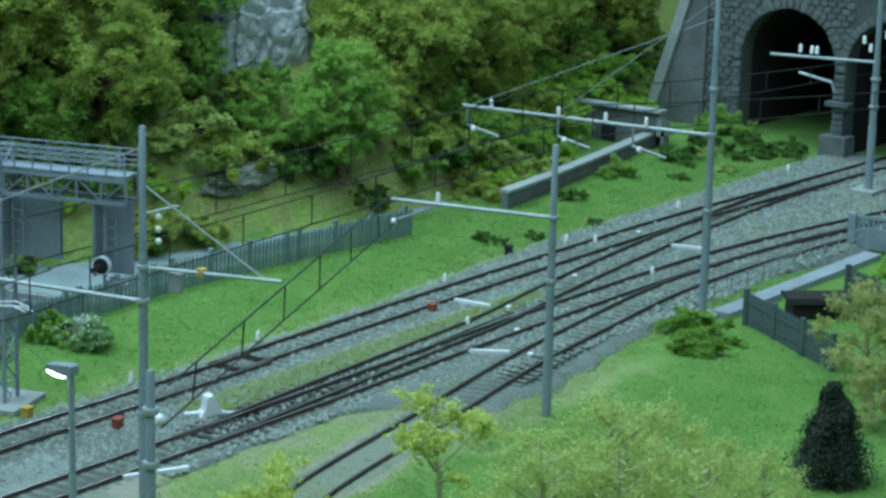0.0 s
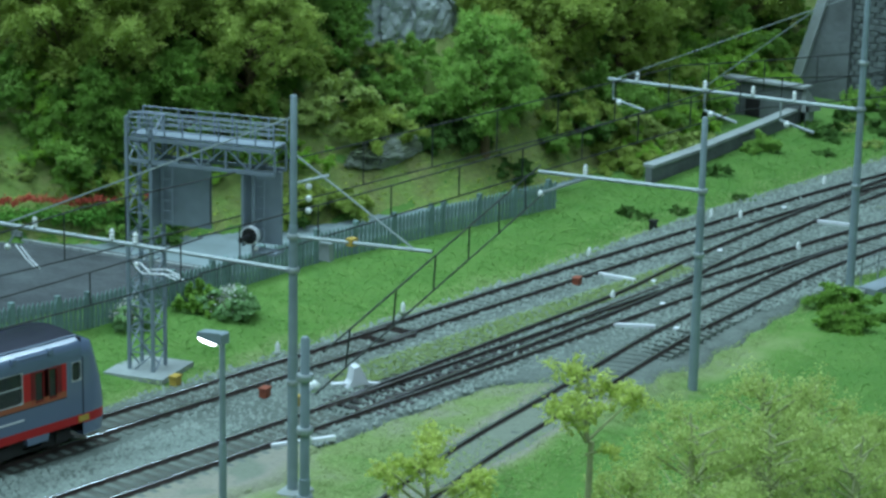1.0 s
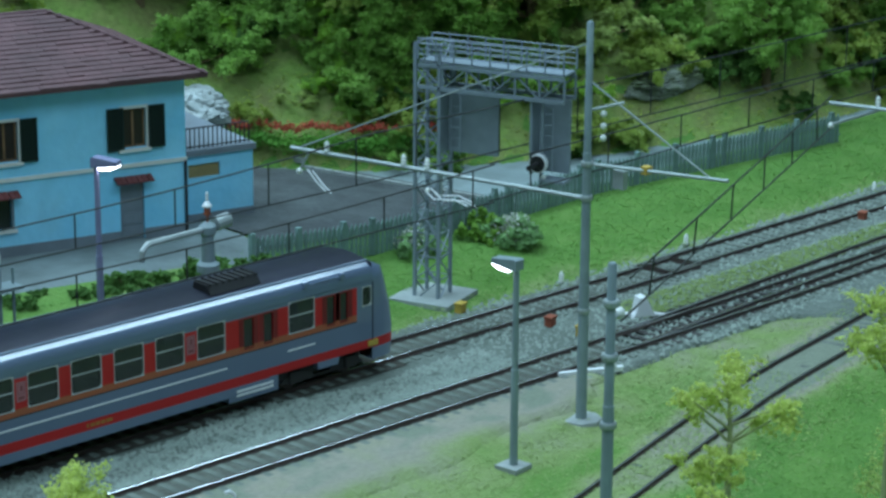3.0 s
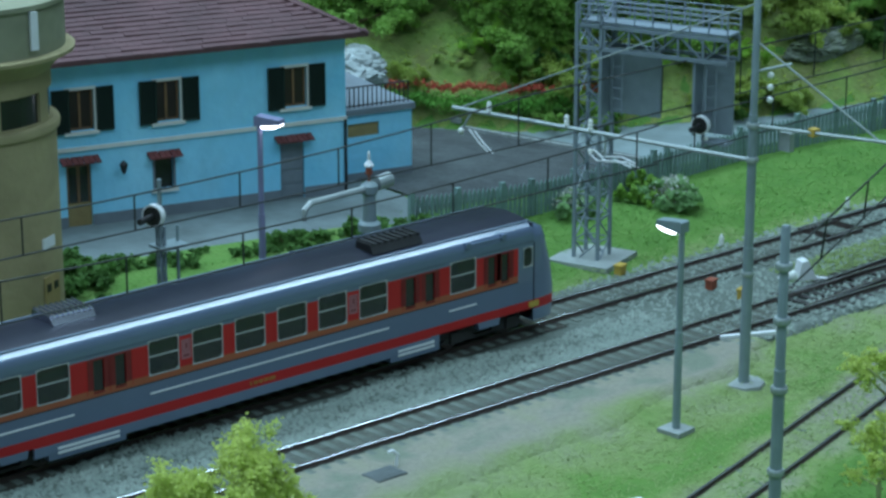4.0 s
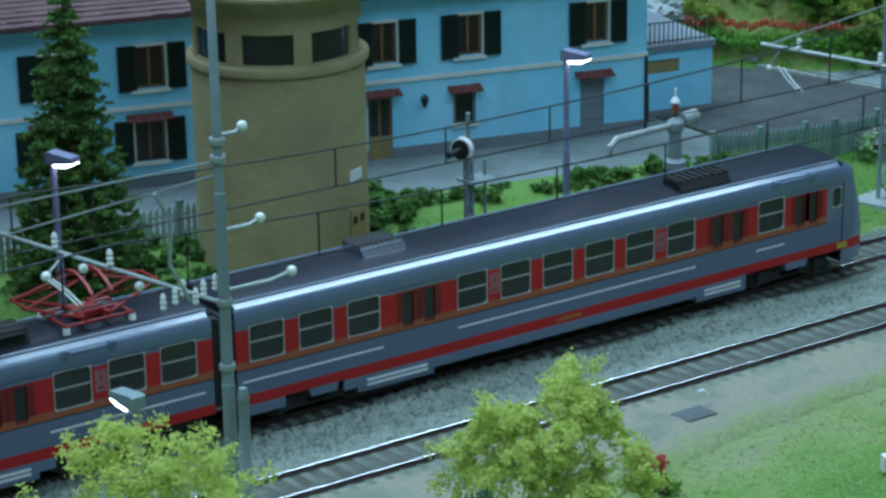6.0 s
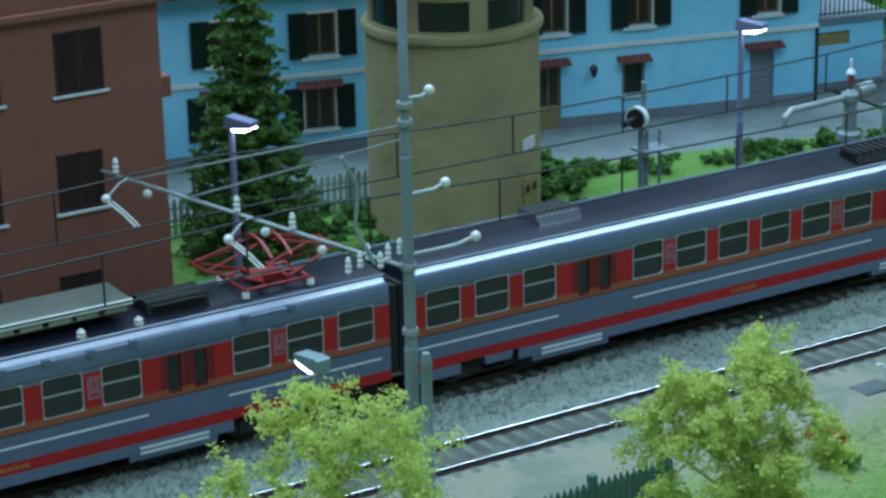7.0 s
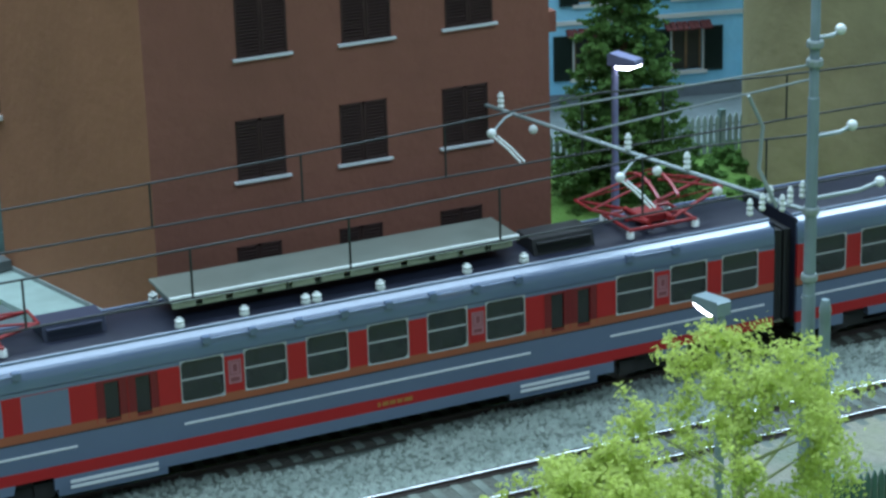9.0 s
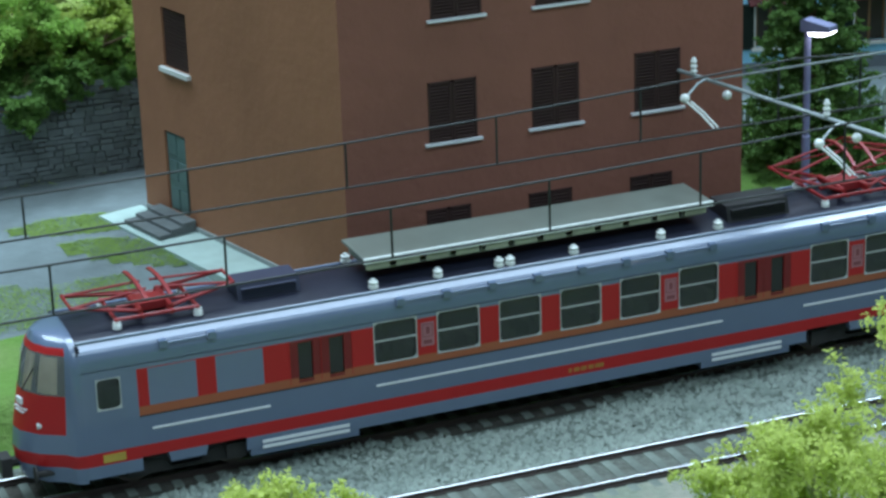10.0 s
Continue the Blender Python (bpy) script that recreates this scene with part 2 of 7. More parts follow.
M_COVER = cover_mat("scenic_ground")
M_PALEBARK = mat("pale_bark", (0.34, 0.36, 0.18), 0.95, 0.2, 1, 0.4)
M_DOORRED = mat("door_red", (0.17, 0.008, 0.01), 0.45, 0.06, 4)
M_CABGLASS = glass("cab_windscreen", (0.8, 0.8, 0.76), 0.04)
M_CURTAIN = mat("tan_curtain", (0.46, 0.38, 0.26), 0.9, 0.15, 0.6)
M_MOSSROCK = mat("mossy_rock", (0.20, 0.22, 0.19), 0.9, 0.3, 0.9, 0.9, 16, second=(0.11, 0.14, 0.07), stain=0.5)
M_LEAF_PALE = leaf_mat("pale_leaf", (0.24, 0.40, 0.17), (0.18, 0.32, 0.12), 0.25)
M_STREET = mat("grey_street", (0.14, 0.175, 0.178), 0.9, 0.16, 3, 0.3, 40, stain=0.45)
M_VENT = mat("polished_vent", (0.42, 0.43, 0.50), 0.16, 0.1, 3, metal=0.9)
M_VENTBLUE = mat("dark_blue_vent", (0.028, 0.032, 0.06), 0.45, 0.1, 3)
M_MOSS = leaf_mat("street_moss", (0.22, 0.33, 0.07), (0.17, 0.27, 0.06), 0.15)
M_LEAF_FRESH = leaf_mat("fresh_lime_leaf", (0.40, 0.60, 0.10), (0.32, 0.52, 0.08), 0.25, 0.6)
M_LEAF_BED = leaf_mat("flower_bed_leaf", (0.15, 0.36, 0.05), (0.11, 0.29, 0.04), 0.2, 0.4)
M_PETAL_PINK = leaf_mat("orange_red_petal", (0.50, 0.10, 0.06), (0.40, 0.07, 0.04), 0.25)
M_TUFT = leaf_mat("yellow_tuft", (0.38, 0.47, 0.06), (0.30, 0.41, 0.06), 0.15)
M_MARK = mat("dull_red_marking", (0.20, 0.05, 0.06), 0.5, 0.1, 1)
M_LEAF_MID = leaf_mat("mid_green_leaf", (0.22, 0.38, 0.065), (0.17, 0.31, 0.05), 0.3, 0.5)
M_LEAF_HEDGE = leaf_mat("hedge_leaf", (0.11, 0.23, 0.05), (0.07, 0.16, 0.035), 0.3, 0.35)
M_PINK = mat("pink_panel", (0.36, 0.14, 0.16), 0.5, 0.1, 1)


# ---- building blocks (all lengths in original metres, scaled by K when the mesh is made) ----
def box(bm, x0, x1, y0, y1, z0, z1, rot=None):
    """A box between the given faces; rot is an optional matrix."""
    vs = [bm.verts.new((x, y, z)) for x in (x0, x1) for y in (y0, y1) for z in (z0, z1)]
    for q in ((0, 1, 3, 2), (4, 6, 7, 5), (0, 4, 5, 1), (2, 3, 7, 6), (0, 2, 6, 4), (1, 5, 7, 3)):
        bm.faces.new([vs[i] for i in q])
    if rot is not None:
        bmesh.ops.transform(bm, matrix=rot, verts=vs)
    return vs


def bar(bm, a, b, r, sides=6, r2=None):
    """A round rod from a to b."""
    a, b = Vector(a), Vector(b)
    d = (b - a).normalized()
    u = d.orthogonal().normalized()
    w = d.cross(u)
    r2 = r if r2 is None else r2
    ring = lambda c, q: [bm.verts.new(c + q * (math.cos(2 * math.pi * i / sides) * u + math.sin(2 * math.pi * i / sides) * w)) for i in range(sides)]
    p, s = ring(a, r), ring(b, r2)
    for i in range(sides):
        j = (i + 1) % sides
        bm.faces.new((p[i], p[j], s[j], s[i]))
    bm.faces.new(p[::-1]), bm.faces.new(s)


def lathe(bm, profile, sides=16, at=(0, 0, 0)):
    """A turned shape about z from (radius, height) pairs."""
    rows = [[bm.verts.new((at[0] + r * math.cos(2 * math.pi * i / sides), at[1] + r * math.sin(2 * math.pi * i / sides), at[2] + z)) for i in range(sides)] for r, z in profile]
    for p, s in zip(rows, rows[1:]):
        for i in range(sides):
            j = (i + 1) % sides
            bm.faces.new((p[i], p[j], s[j], s[i]))
    bm.faces.new(rows[0][::-1]), bm.faces.new(rows[-1])


def prism(bm, pts, a, b, axis="x"):
    """A closed outline swept from a to b along an axis; pts are (y, z) for x, (x, z) for y, (x, y) for z."""
    put = {"x": lambda p, v: (v, p[0], p[1]), "y": lambda p, v: (p[0], v, p[1]), "z": lambda p, v: (p[0], p[1], v)}[axis]
    p, s = [bm.verts.new(put(q, a)) for q in pts], [bm.verts.new(put(q, b)) for q in pts]
    n = len(pts)
    for i in range(n):
        j = (i + 1) % n
        bm.faces.new((p[i], p[j], s[j], s[i]))
    bm.faces.new(p[::-1]), bm.faces.new(s)


def mesh_of(name, bm, material, smooth=False):
    bmesh.ops.recalc_face_normals(bm, faces=bm.faces)
    bmesh.ops.scale(bm, vec=(K, K, K), verts=bm.verts)
    me = bpy.data.meshes.new(name)
    bm.to_mesh(me)
    bm.free()
    for m in material if isinstance(material, (list, tuple)) else (material,):
        me.materials.append(m)
    if smooth:
        for f in me.polygons:
            f.use_smooth = True
        me.set_sharp_from_angle(angle=radians(38))
    return me


def part(name, bm, material, parent, label="", smooth=False):
    """Links a bmesh as one mesh object under a thing or a part."""
    ob = new(name, mesh_of(name, bm, material, smooth))
    ob.parent = parent
    return tagged(ob, label)


def place(name, bm, material, at=(0, 0, 0), turn=0, smooth=False, **tags):
    """A thing that is one mesh."""
    ob = new(name, mesh_of(name, bm, material, smooth))
    ob.matrix_basis = Matrix.Translation(Vector(at) * K) @ pose(0, 0, 0, 0, 0, turn)
    return tagged(ob, **tags)


def thing(name, at=(0, 0, 0), turn=0, **tags):
    """An empty at the base of a thing that has parts."""
    ob = new(name)
    ob.empty_display_size = 0.01
    ob.matrix_basis = Matrix.Translation(Vector(at) * K) @ pose(0, 0, 0, 0, 0, turn)
    return tagged(ob, **tags)


def at_pose(x, y, z, turn=0):
    return Matrix.Translation(Vector((x, y, z)) * K) @ pose(0, 0, 0, 0, 0, turn)


def bm_box(*a):
    bm = bmesh.new()
    box(bm, *a)
    return bm


# ---- the ground ----
TRACKS = {
    "T1": ((-48, 1.45), (50, 1.45), (58, 1.7), (66, 1.85), (80, 1.95), (92, 1.8), (103, 1.1), (118, 0.2)),
    "T2": ((-48, -3.62), (48, -3.55), (60, -3.5), (70, -3.35), (80, -3.4), (87, -3.7), (94, -4.6), (104, -6.6), (116, -10)),
    "X": ((50, -3.55), (58, -3.0), (64, -2.6), (70.5, -2.15), (77, -1.15), (84, -0.3), (92, 0.45), (100, 0.9), (106, 0.9)),
    "T3": ((8, -21), (26, -16.6), (37, -13.6), (49, -10.2), (58, -8.4), (66, -6.8), (73, -5.85), (80, -5.1), (87, -5.2), (94, -5.9), (104, -8.1), (116, -11.6)),
}


def smooth_path(pts, stepping=0.5):
    """A rounded line through the given points: Catmull-Rom, resampled evenly."""
    p = [Vector((*q, 0)) for q in pts]
    p = [2 * p[0] - p[1]] + p + [2 * p[-1] - p[-2]]
    fine = []
    for a, b, c, d in zip(p, p[1:], p[2:], p[3:]):
        for i in range(24):
            t = i / 24
            fine.append(0.5 * (2 * b + (c - a) * t + (2 * a - 5 * b + 4 * c - d) * t * t + (3 * b - a - 3 * c + d) * t**3))
    fine.append(p[-2])
    out, left = [fine[0]], stepping
    for a, b in zip(fine, fine[1:]):
        seg = (b - a).length
        while seg >= left:
            a = a + (b - a) * (left / seg)
            seg = (b - a).length
            out.append(a)
            left = stepping
        left -= seg
    return out


LINES = {name: smooth_path(pts) for name, pts in TRACKS.items()}


def track_y(name, x):
    return min(LINES[name], key=lambda q: abs(q.x - x)).y


SIDING = [track_y("T3", i / 2) for i in range(0, 240)]


def step(a, b, v):
    t = min(1.0, max(0.0, (v - a) / (b - a)))
    return t * t * (3 - 2 * t)


def hill_foot(x):
    """Where the hillside starts, behind the road and the houses."""
    pts = ((-60, 20.5), (0, 20.5), (10, 26), (44, 27), (50, 24.5), (55, 22.5), (60, 19.2), (68, 15.2), (80, 12.2), (90, 12.4), (100, 15.5), (112, 17), (140, 17))
    for (x0, y0), (x1, y1) in zip(pts, pts[1:]):
        if x <= x1:
            return y0 + (y1 - y0) * (x - x0) / (x1 - x0)
    return 17


def ground_z(x, y):
    town = 1 - step(41.5, 47, x)
    z = -0.36
    if y > 3.3:
        z += town * (1.45 * step(3.5, 4.6, y) + 0.5 * step(5, 12, y))
        z += (1 - town) * 0.62 * step(3.5, 11, y)
        z += (1 - town) * (1 - step(46, 60, x)) * 1.25 * step(8.5, 12, y)
    foot = hill_foot(x)
    if y > foot:
        d = y - foot
        z += 0.82 * d + 0.7 * noise.noise((x * 0.16, y * 0.16, 3)) * min(1, d / 3) + 0.35 * noise.noise((x * 0.5, y * 0.5, 7)) * min(1, d)
        if x < 0:
            z += 2.1 * (1 - step(-2, 3, x)) * step(0, 0.3, d)
    if y < -6:
        z -= 0.25 * step(-6, -9, y)
        z += 0.12 * noise.noise((x * 0.2, y * 0.2, 0))
    if y < -16:
        z -= 0.03 * (-16 - y)
    if 14 < x < 84 and y < -4:
        near = 1 - step(1.4, 3.4, abs(y - SIDING[int(x * 2)]))
        z += (-0.156 - 0.045 * step(54, 62, x) + 0.016 * noise.noise((x, y, 4)) - z) * near * step(14, 20, x) * (1 - step(62, 66, x))
    return z


def cover(x, y):
    """How bare the ground is: 0 lawn, 0.36 pale dry grass, 0.66 sand, 0.85 gravel."""
    if y > 3.3:
        return 0.22 * (1 - step(3.5, 6.0, y)) if x > 42 else 0.08
    c = 0.0
    edge = -7.0 + 0.055 * max(0, x - 16) + 0.5 * noise.noise((x * 0.22, 5, 2))
    town = 1 - step(44, 52, x)
    c = town * (0.64 - 0.30 * step(edge, edge - 1.6, y) - 0.34 * step(edge - 1.2, edge - 6.5, y))
    c = max(c, (1 - town) * 0.34 * (1 - step(66, 74, x)) * (1 - step(-9.5, -12.5, y)))
    if 14 < x < 84:
        d = abs(y - SIDING[int(x * 2)])
        c = max(c, (1 - step(0.8, 2.2, d)) * (0.35 + 0.45 * step(38, 52, x)))
    return c


def add_cover(me):
    at = me.attributes.new("cover", "FLOAT", "POINT")
    at.data.foreach_set("value", [cover(v.co.x / K, v.co.y / K) for v in me.vertices])


def grid_sheet(name, xs, ys, height, material, **tags):
    verts = [(x * K, y * K, height(x, y) * K) for x in xs for y in ys]
    n = len(ys)
    faces = [(i * n + j, (i + 1) * n + j, (i + 1) * n + j + 1, i * n + j + 1) for i in range(len(xs) - 1) for j in range(n - 1)]
    me = bpy.data.meshes.new(name)
    me.from_pydata(verts, [], faces)
    me.materials.append(material)
    for f in me.polygons:
        f.use_smooth = True
    add_cover(me)
    ob = new(name, me)
    return tagged(ob, **tags)


def span(a, b, n):
    return [a + (b - a) * i / n for i in range(n + 1)]


GROUND_Y = span(-62, -22, 20) + span(-21.5, 3, 49) + span(3.3, 13, 24) + span(13.5, 45, 45)
grid_sheet("ground", span(-70, 140, 360), GROUND_Y, ground_z, M_COVER, label="grassy scenic ground sheet of a model railway layout", category="ground", kind="structure")


def strip(name, path, left, right, lift, material, n=160, follow=True, firm=False, rows=9, cap=lambda x, y: 99.0, **tags):
    """A thin sheet along a centre line path(x), between two offsets in y, laid on the ground."""
    x0, x1 = path
    xs = span(x0, x1, n)
    verts, faces = [], []
    for i, x in enumerate(xs):
        a, b = left(x), right(x)
        for j in range(rows):
            y = a + (b - a) * j / (rows - 1)
            edge = -0.35 if (j == 0 and follow) or j == rows - 1 and not firm else 1.0
            verts.append((x * K, y * K, (min(cap(x, y), ground_z(x, y) + lift * edge) if follow else lift - (1 - edge) * 0.12) * K))
    for i in range(n):
        for j in range(rows - 1):
            k = i * rows + j
            faces.append((k, k + rows, k + rows + 1, k + 1))
    me = bpy.data.meshes.new(name)
    me.from_pydata(verts, [], faces)
    me.materials.append(material)
    for f in me.polygons:
        f.use_smooth = True
    if material is M_COVER:
        add_cover(me)
    return tagged(new(name, me), **tags)


def wob(x, s, a, k=0.0):
    return a * noise.noise((x * s, k, 11.3))


# the scrubby slope over the grass sheet
def slope_sheet():
    xs, n = span(-70, 140, 330), 60
    verts, faces = [], []
    for x in xs:
        f0 = hill_foot(x) - 0.25
        for j in range(n + 1):
            y = f0 + (44 - f0) * (j / n) ** 1.3
            verts.append((x * K, y * K, (ground_z(x, y) + 0.06 + 0.12 * noise.noise((x * 1.4, y * 1.4, 1))) * K))
    for i in range(len(xs) - 1):
        for j in range(n):
            k = i * (n + 1) + j
            faces.append((k, k + n + 1, k + n + 2, k + 1))
    me = bpy.data.meshes.new("hillside")
    me.from_pydata(verts, [], faces)
    me.materials.append(M_HILL)
    for f in me.polygons:
        f.use_smooth = True
    tagged(new("hillside", me), "scrubby brown and green hillside behind the road", "hillside", kind="structure")


slope_sheet()

# road behind the fence, dark yard by the annex, street before the house, sandy platform strip, ballast
strip("road", (47, 86), lambda x: 11.2 + (0.6 if x < 60 else 0) + max(0, (x - 76) * 0.05), lambda x: hill_foot(x) + 0.1, 0.05, M_ROAD, label="pale grey road running along the foot of the hill", category="road", kind="structure")
strip("yard", (45.5, 59.8), lambda x: 10.6, lambda x: max(10.7, min(hill_foot(x) - 0.1, 22.6 - 4.2 * max(0, x - 57.6))), 0.10, M_ASPHALT, rows=40, label="dark worn asphalt yard beside the annex", category="yard", kind="structure")
strip("street", (4, 45.4), lambda x: 12.1 - 0.19 * (x - 29.7), lambda x: 14.4 - 0.265 * (x - 44) + 3, 0.05, M_STREET, label="pale grey street in front of the blue house", category="street", kind="structure")
strip("side_street", (-40, 4), lambda x: 8.0 + wob(x, 0.2, 1.2), lambda x: 20.4, 0.05, M_STREET, label="pale blue-grey side street by the stone wall", category="street", kind="structure")
def bed_level(x, y):
    """Ballast lies lower between the rails, where the sleepers stand free of it."""
    low = 0.0
    if x < 43 and abs(y - 1.45) < 1.7:
        low = 0.06 * (1 - step(1.2, 1.6, abs(y - 1.45) + wob(x, 0.12, 2.2, 3)))
    for k, deep in (("T1", 0.016), ("T2", 0.022), ("X", 0.08 if x < 62 else 0.02), ("T3", 0.02)):
        if k == "T1" or k == "T2" or k == "X" and 50 < x < 106 or k == "T3" and x > 58:
            low = max(low, deep * (1 - step(0.75, 1.05, abs(y - track_y(k, x)))))
    return -0.165 - low


# the wide dark T1 strip paints the train's shade, ending at its tail
for name, path, wide, level, surface in (("T1", (-48, 43), 1.33, -0.198, M_TRAINSHADE), ("T1", (43, 60), 0.68, -0.178, M_BED), ("T2", (-48, 50), 0.68, -0.178, M_BED)):
    strip("track_bed", path, lambda x: track_y(name, x) - wide, lambda x: track_y(name, x) + wide, level, surface, n=120, follow=False, firm=True, rows=5, label="rust stained ballast between the rails, train shadow coloured in under the train", category="ballast", kind="structure")
strip("ballast_bed", (-48, 114), lambda x: -5.3 + (SIDING[int(max(0, min(119, x)) * 2)] + 3.2) * step(57, 61, x) + wob(x, 0.5, 0.5), lambda x: 3.3 + wob(x, 0.35, 0.25, 4) + 1.5 * step(60, 90, x), 0.163, M_BALLAST, n=300, rows=44, cap=bed_level, label="grey crushed stone ballast under the tracks", category="ballast", kind="structure")
strip("sand_strip", (-48, 47), lambda x: -9.6 + 0.11 * max(0, x - 16) + wob(x, 0.25, 0.5, 2) if x < 46 else -5.6, lambda x: -4.44 - 0.06 * abs(wob(x, 1.5, 1.0, 7)), 0.195, M_COVER, n=400, firm=True, label="sandy platform strip beside the track", category="platform", kind="structure")

for i in range(22):
    xa, ya, xb, yb = 56.5 + i * 0.145, 21.9 - i * 0.493, 56.5 + (i + 0.93) * 0.145, 21.9 - (i + 0.93) * 0.493
    bm = bmesh.new()
    prism(bm, ((xa, ya), (xa + 0.19, ya + 0.05), (xb + 0.19, yb + 0.05), (xb, yb)), ground_z(xa, ya), ground_z(xa, ya) + 0.22, "z")
    place("kerb_stone", bm, M_CONC, label="pale kerb stone between road and yard", category="kerb", group="kerb stones of the yard")

# the plain bench that carries the layout
bench = bmesh.new()
box(bench, -70, 140, -62, 45, -90, -2.6)
place("layout_bench", bench, M_FLOOR, label="plain closed bench carrying the model railway", category="bench", kind="structure")

# the room round the layout
room = bmesh.new()
box(room, -270, 330, -220, 290, -90, 145)
bmesh.ops.reverse_faces(room, faces=room.faces)
me_room = bpy.data.meshes.new("room_wall")
bmesh.ops.scale(room, vec=(K, K, K), verts=room.verts)
room.to_mesh(me_room)
room.free()
me_room.materials.append(M_ROOM)
tagged(new("room_wall", me_room), "plain painted walls of the exhibition room", "wall", kind="structure")


# ---- tracks ----
def rail_mesh(line, side):
    """One rail with foot, web and head, offset to a side of the centre line."""
    bm = bmesh.new()
    shape = ((-0.075, -0.17), (0.075, -0.17), (0.075, -0.14), (0.02, -0.12), (0.02, -0.06), (0.046, -0.05), (0.046, -0.015), (0.023, 0.0), (-0.023, 0.0), (-0.046, -0.015), (-0.046, -0.05), (-0.02, -0.06), (-0.02, -0.12), (-0.075, -0.14))
    rings = []
    for i, q in enumerate(line):
        d = (line[min(i + 1, len(line) - 1)] - line[max(i - 1, 0)]).normalized()
        nrm = Vector((-d.y, d.x, 0))
        rings.append([bm.verts.new(q + nrm * (side * 0.7175 + o) + Vector((0, 0, z))) for o, z in shape])
    n = len(shape)
    for a, b in zip(rings, rings[1:]):
        for k in range(n):
            f = bm.faces.new((a[k], a[(k + 1) % n], b[(k + 1) % n], b[k]))
            if k in (7, 8):
                f.material_index = 1
    bm.faces.new(rings[0]), bm.faces.new(rings[-1][::-1])
    return bm


SLEEPER = mesh_of("sleeper", bm_box(-0.12, 0.12, -1.2, 1.2, -0.30, -0.162), M_SLEEPER)
TIE = mesh_of("sleeper", bm_box(-0.13, 0.13, -1.4, 1.4, -0.30, -0.16), M_TIE)


def track(name, label, skip=lambda x: False):
    line = LINES[name]
    top = thing("railway_track", label=label, category="railway track", group="tracks of the layout")
    for side in (-1, 1):
        part("rail", rail_mesh(line, side), (M_RAIL, M_RAILTOP), top, "steel rail with a bright worn head")
    for i, q in enumerate(smooth_path(TRACKS[name], 0.58)):
        if skip(q.x):
            continue
        nxt = line[min(len(line) - 1, max(1, min(range(len(line)), key=lambda k: abs(line[k].x - q.x)) + 1))]
        d = nxt - q
        ob = new("sleeper", TIE if name == "X" and q.x < 62 else SLEEPER)
        ob.parent = top
        ob.matrix_basis = at_pose(q.x, q.y, 0, math.degrees(math.atan2(d.y, d.x)) if d.x > 0.05 else 0)
    return top


track("T1", "straight main track with grey sleepers under the red train", lambda x: x < -14)
track("T2", "platform track with bright rail heads beside the sandy strip", lambda x: x < -14)
track("X", "crossover track leading from one main track to the other", lambda x: x < 51)
track("T3", "rusty siding track curving past the grassy bank", lambda x: x < 28)

# switch rods, check rails and white trackside markers
for q0, q1 in (((50, -3.1), (57, -2.75)), ((50.5, -4.15), (57, -3.7)), ((66, -2.6), (72, -2.2)), ((92, 0.3), (98, 0.75))):
    guard = bmesh.new()
    bar(guard, (*q0, -0.03), (*q1, -0.03), 0.04, 4)
    place("check_rail", guard, M_RAIL, label="short dark check rail inside the points", category="check rail", group="check rails of the points")
for x, y, turn, ln in ((72.35, 0.17, -83, 1.8), (66.7, -4.78, -56, 1.76), (87.67, -1.53, -74, 1.8), (47.0, -4.85, -25, 2.4)):
    bm = bm_box(-ln / 2, ln / 2, -0.09, 0.09, -0.22, -0.05)
    place("cable_duct", bm, M_PALE, (x, y, 0), turn, label="white plastic cable cover lying across the ballast", category="cable cover", group="cable covers by the tracks")
motor = thing("point_motor", (53.2, -1.75, -0.24), -25, label="pale grey point motor with its drive rod", category="point motor")
bm = bmesh.new()
prism(bm, ((-0.5, 0), (0.5, 0), (0.3, 0.35), (0.05, 0.85), (-0.2, 0.8), (-0.3, 0.3)), -0.25, 0.25, "y")
part("housing", bm, M_PALE, motor)
bm = bmesh.new()
bar(bm, (0.2, 0, 0.15), (1.3, -0.5, 0.06), 0.07)
bar(bm, (-0.3, 0, 0.15), (-0.9, 0.3, 0.1), 0.1)
part("drive_rod", bm, M_PALE, motor)


# ---- the electric train: two cars on the main track ----
BANDS = ((0.55, 0.87, 0), (0.87, 1.2, 1), (1.2, 1.93, 0), (1.93, 1.97, 3), (1.97, 2.2, 2), (2.2, 3.17, 1), (3.17, 3.3, 0))
SIDE_MATS = (M_BLUEGREY, M_RED, M_ORANGE, M_DARK)


def side_wall(x0, x1, openings, grey, bottom):
    """A flat car side with openings through it, striped in the car's colours. bottom(x) is the lower edge of the skirt."""
    bm = bmesh.new()
    xs = sorted({x0, x1, *[v for o in openings for v in o[:2]], *[v for g in grey for v in g[:2]], *[v for v in bottom["at"] if x0 < v < x1]})
    for a, b in zip(xs, xs[1:]):
        mid = (a + b) / 2
        low = bottom["z"](mid)
        cuts = sorted({z for band in BANDS for z in band[:2]} | {z for o in openings for z in o[2:4]} | {z for g in grey for z in g[2:4]} | {low})
        for z0, z1 in zip(cuts, cuts[1:]):
            zm = (z0 + z1) / 2
            if zm < low or any(o[0] < mid < o[1] and o[2] < zm < o[3] for o in openings):
                continue
            k = next(i for lo, hi, i in BANDS if lo <= zm <= hi)
            if any(g[0] < mid < g[1] and g[2] < zm < g[3] for g in grey):
                k = 0
            before = len(bm.faces)
            box(bm, a, b, 0, 0.09, z0, z1)
            bm.faces.ensure_lookup_table()
            for f in bm.faces[before:]:
                f.material_index = k
    bmesh.ops.remove_doubles(bm, verts=bm.verts, dist=1e-4)
    return bm


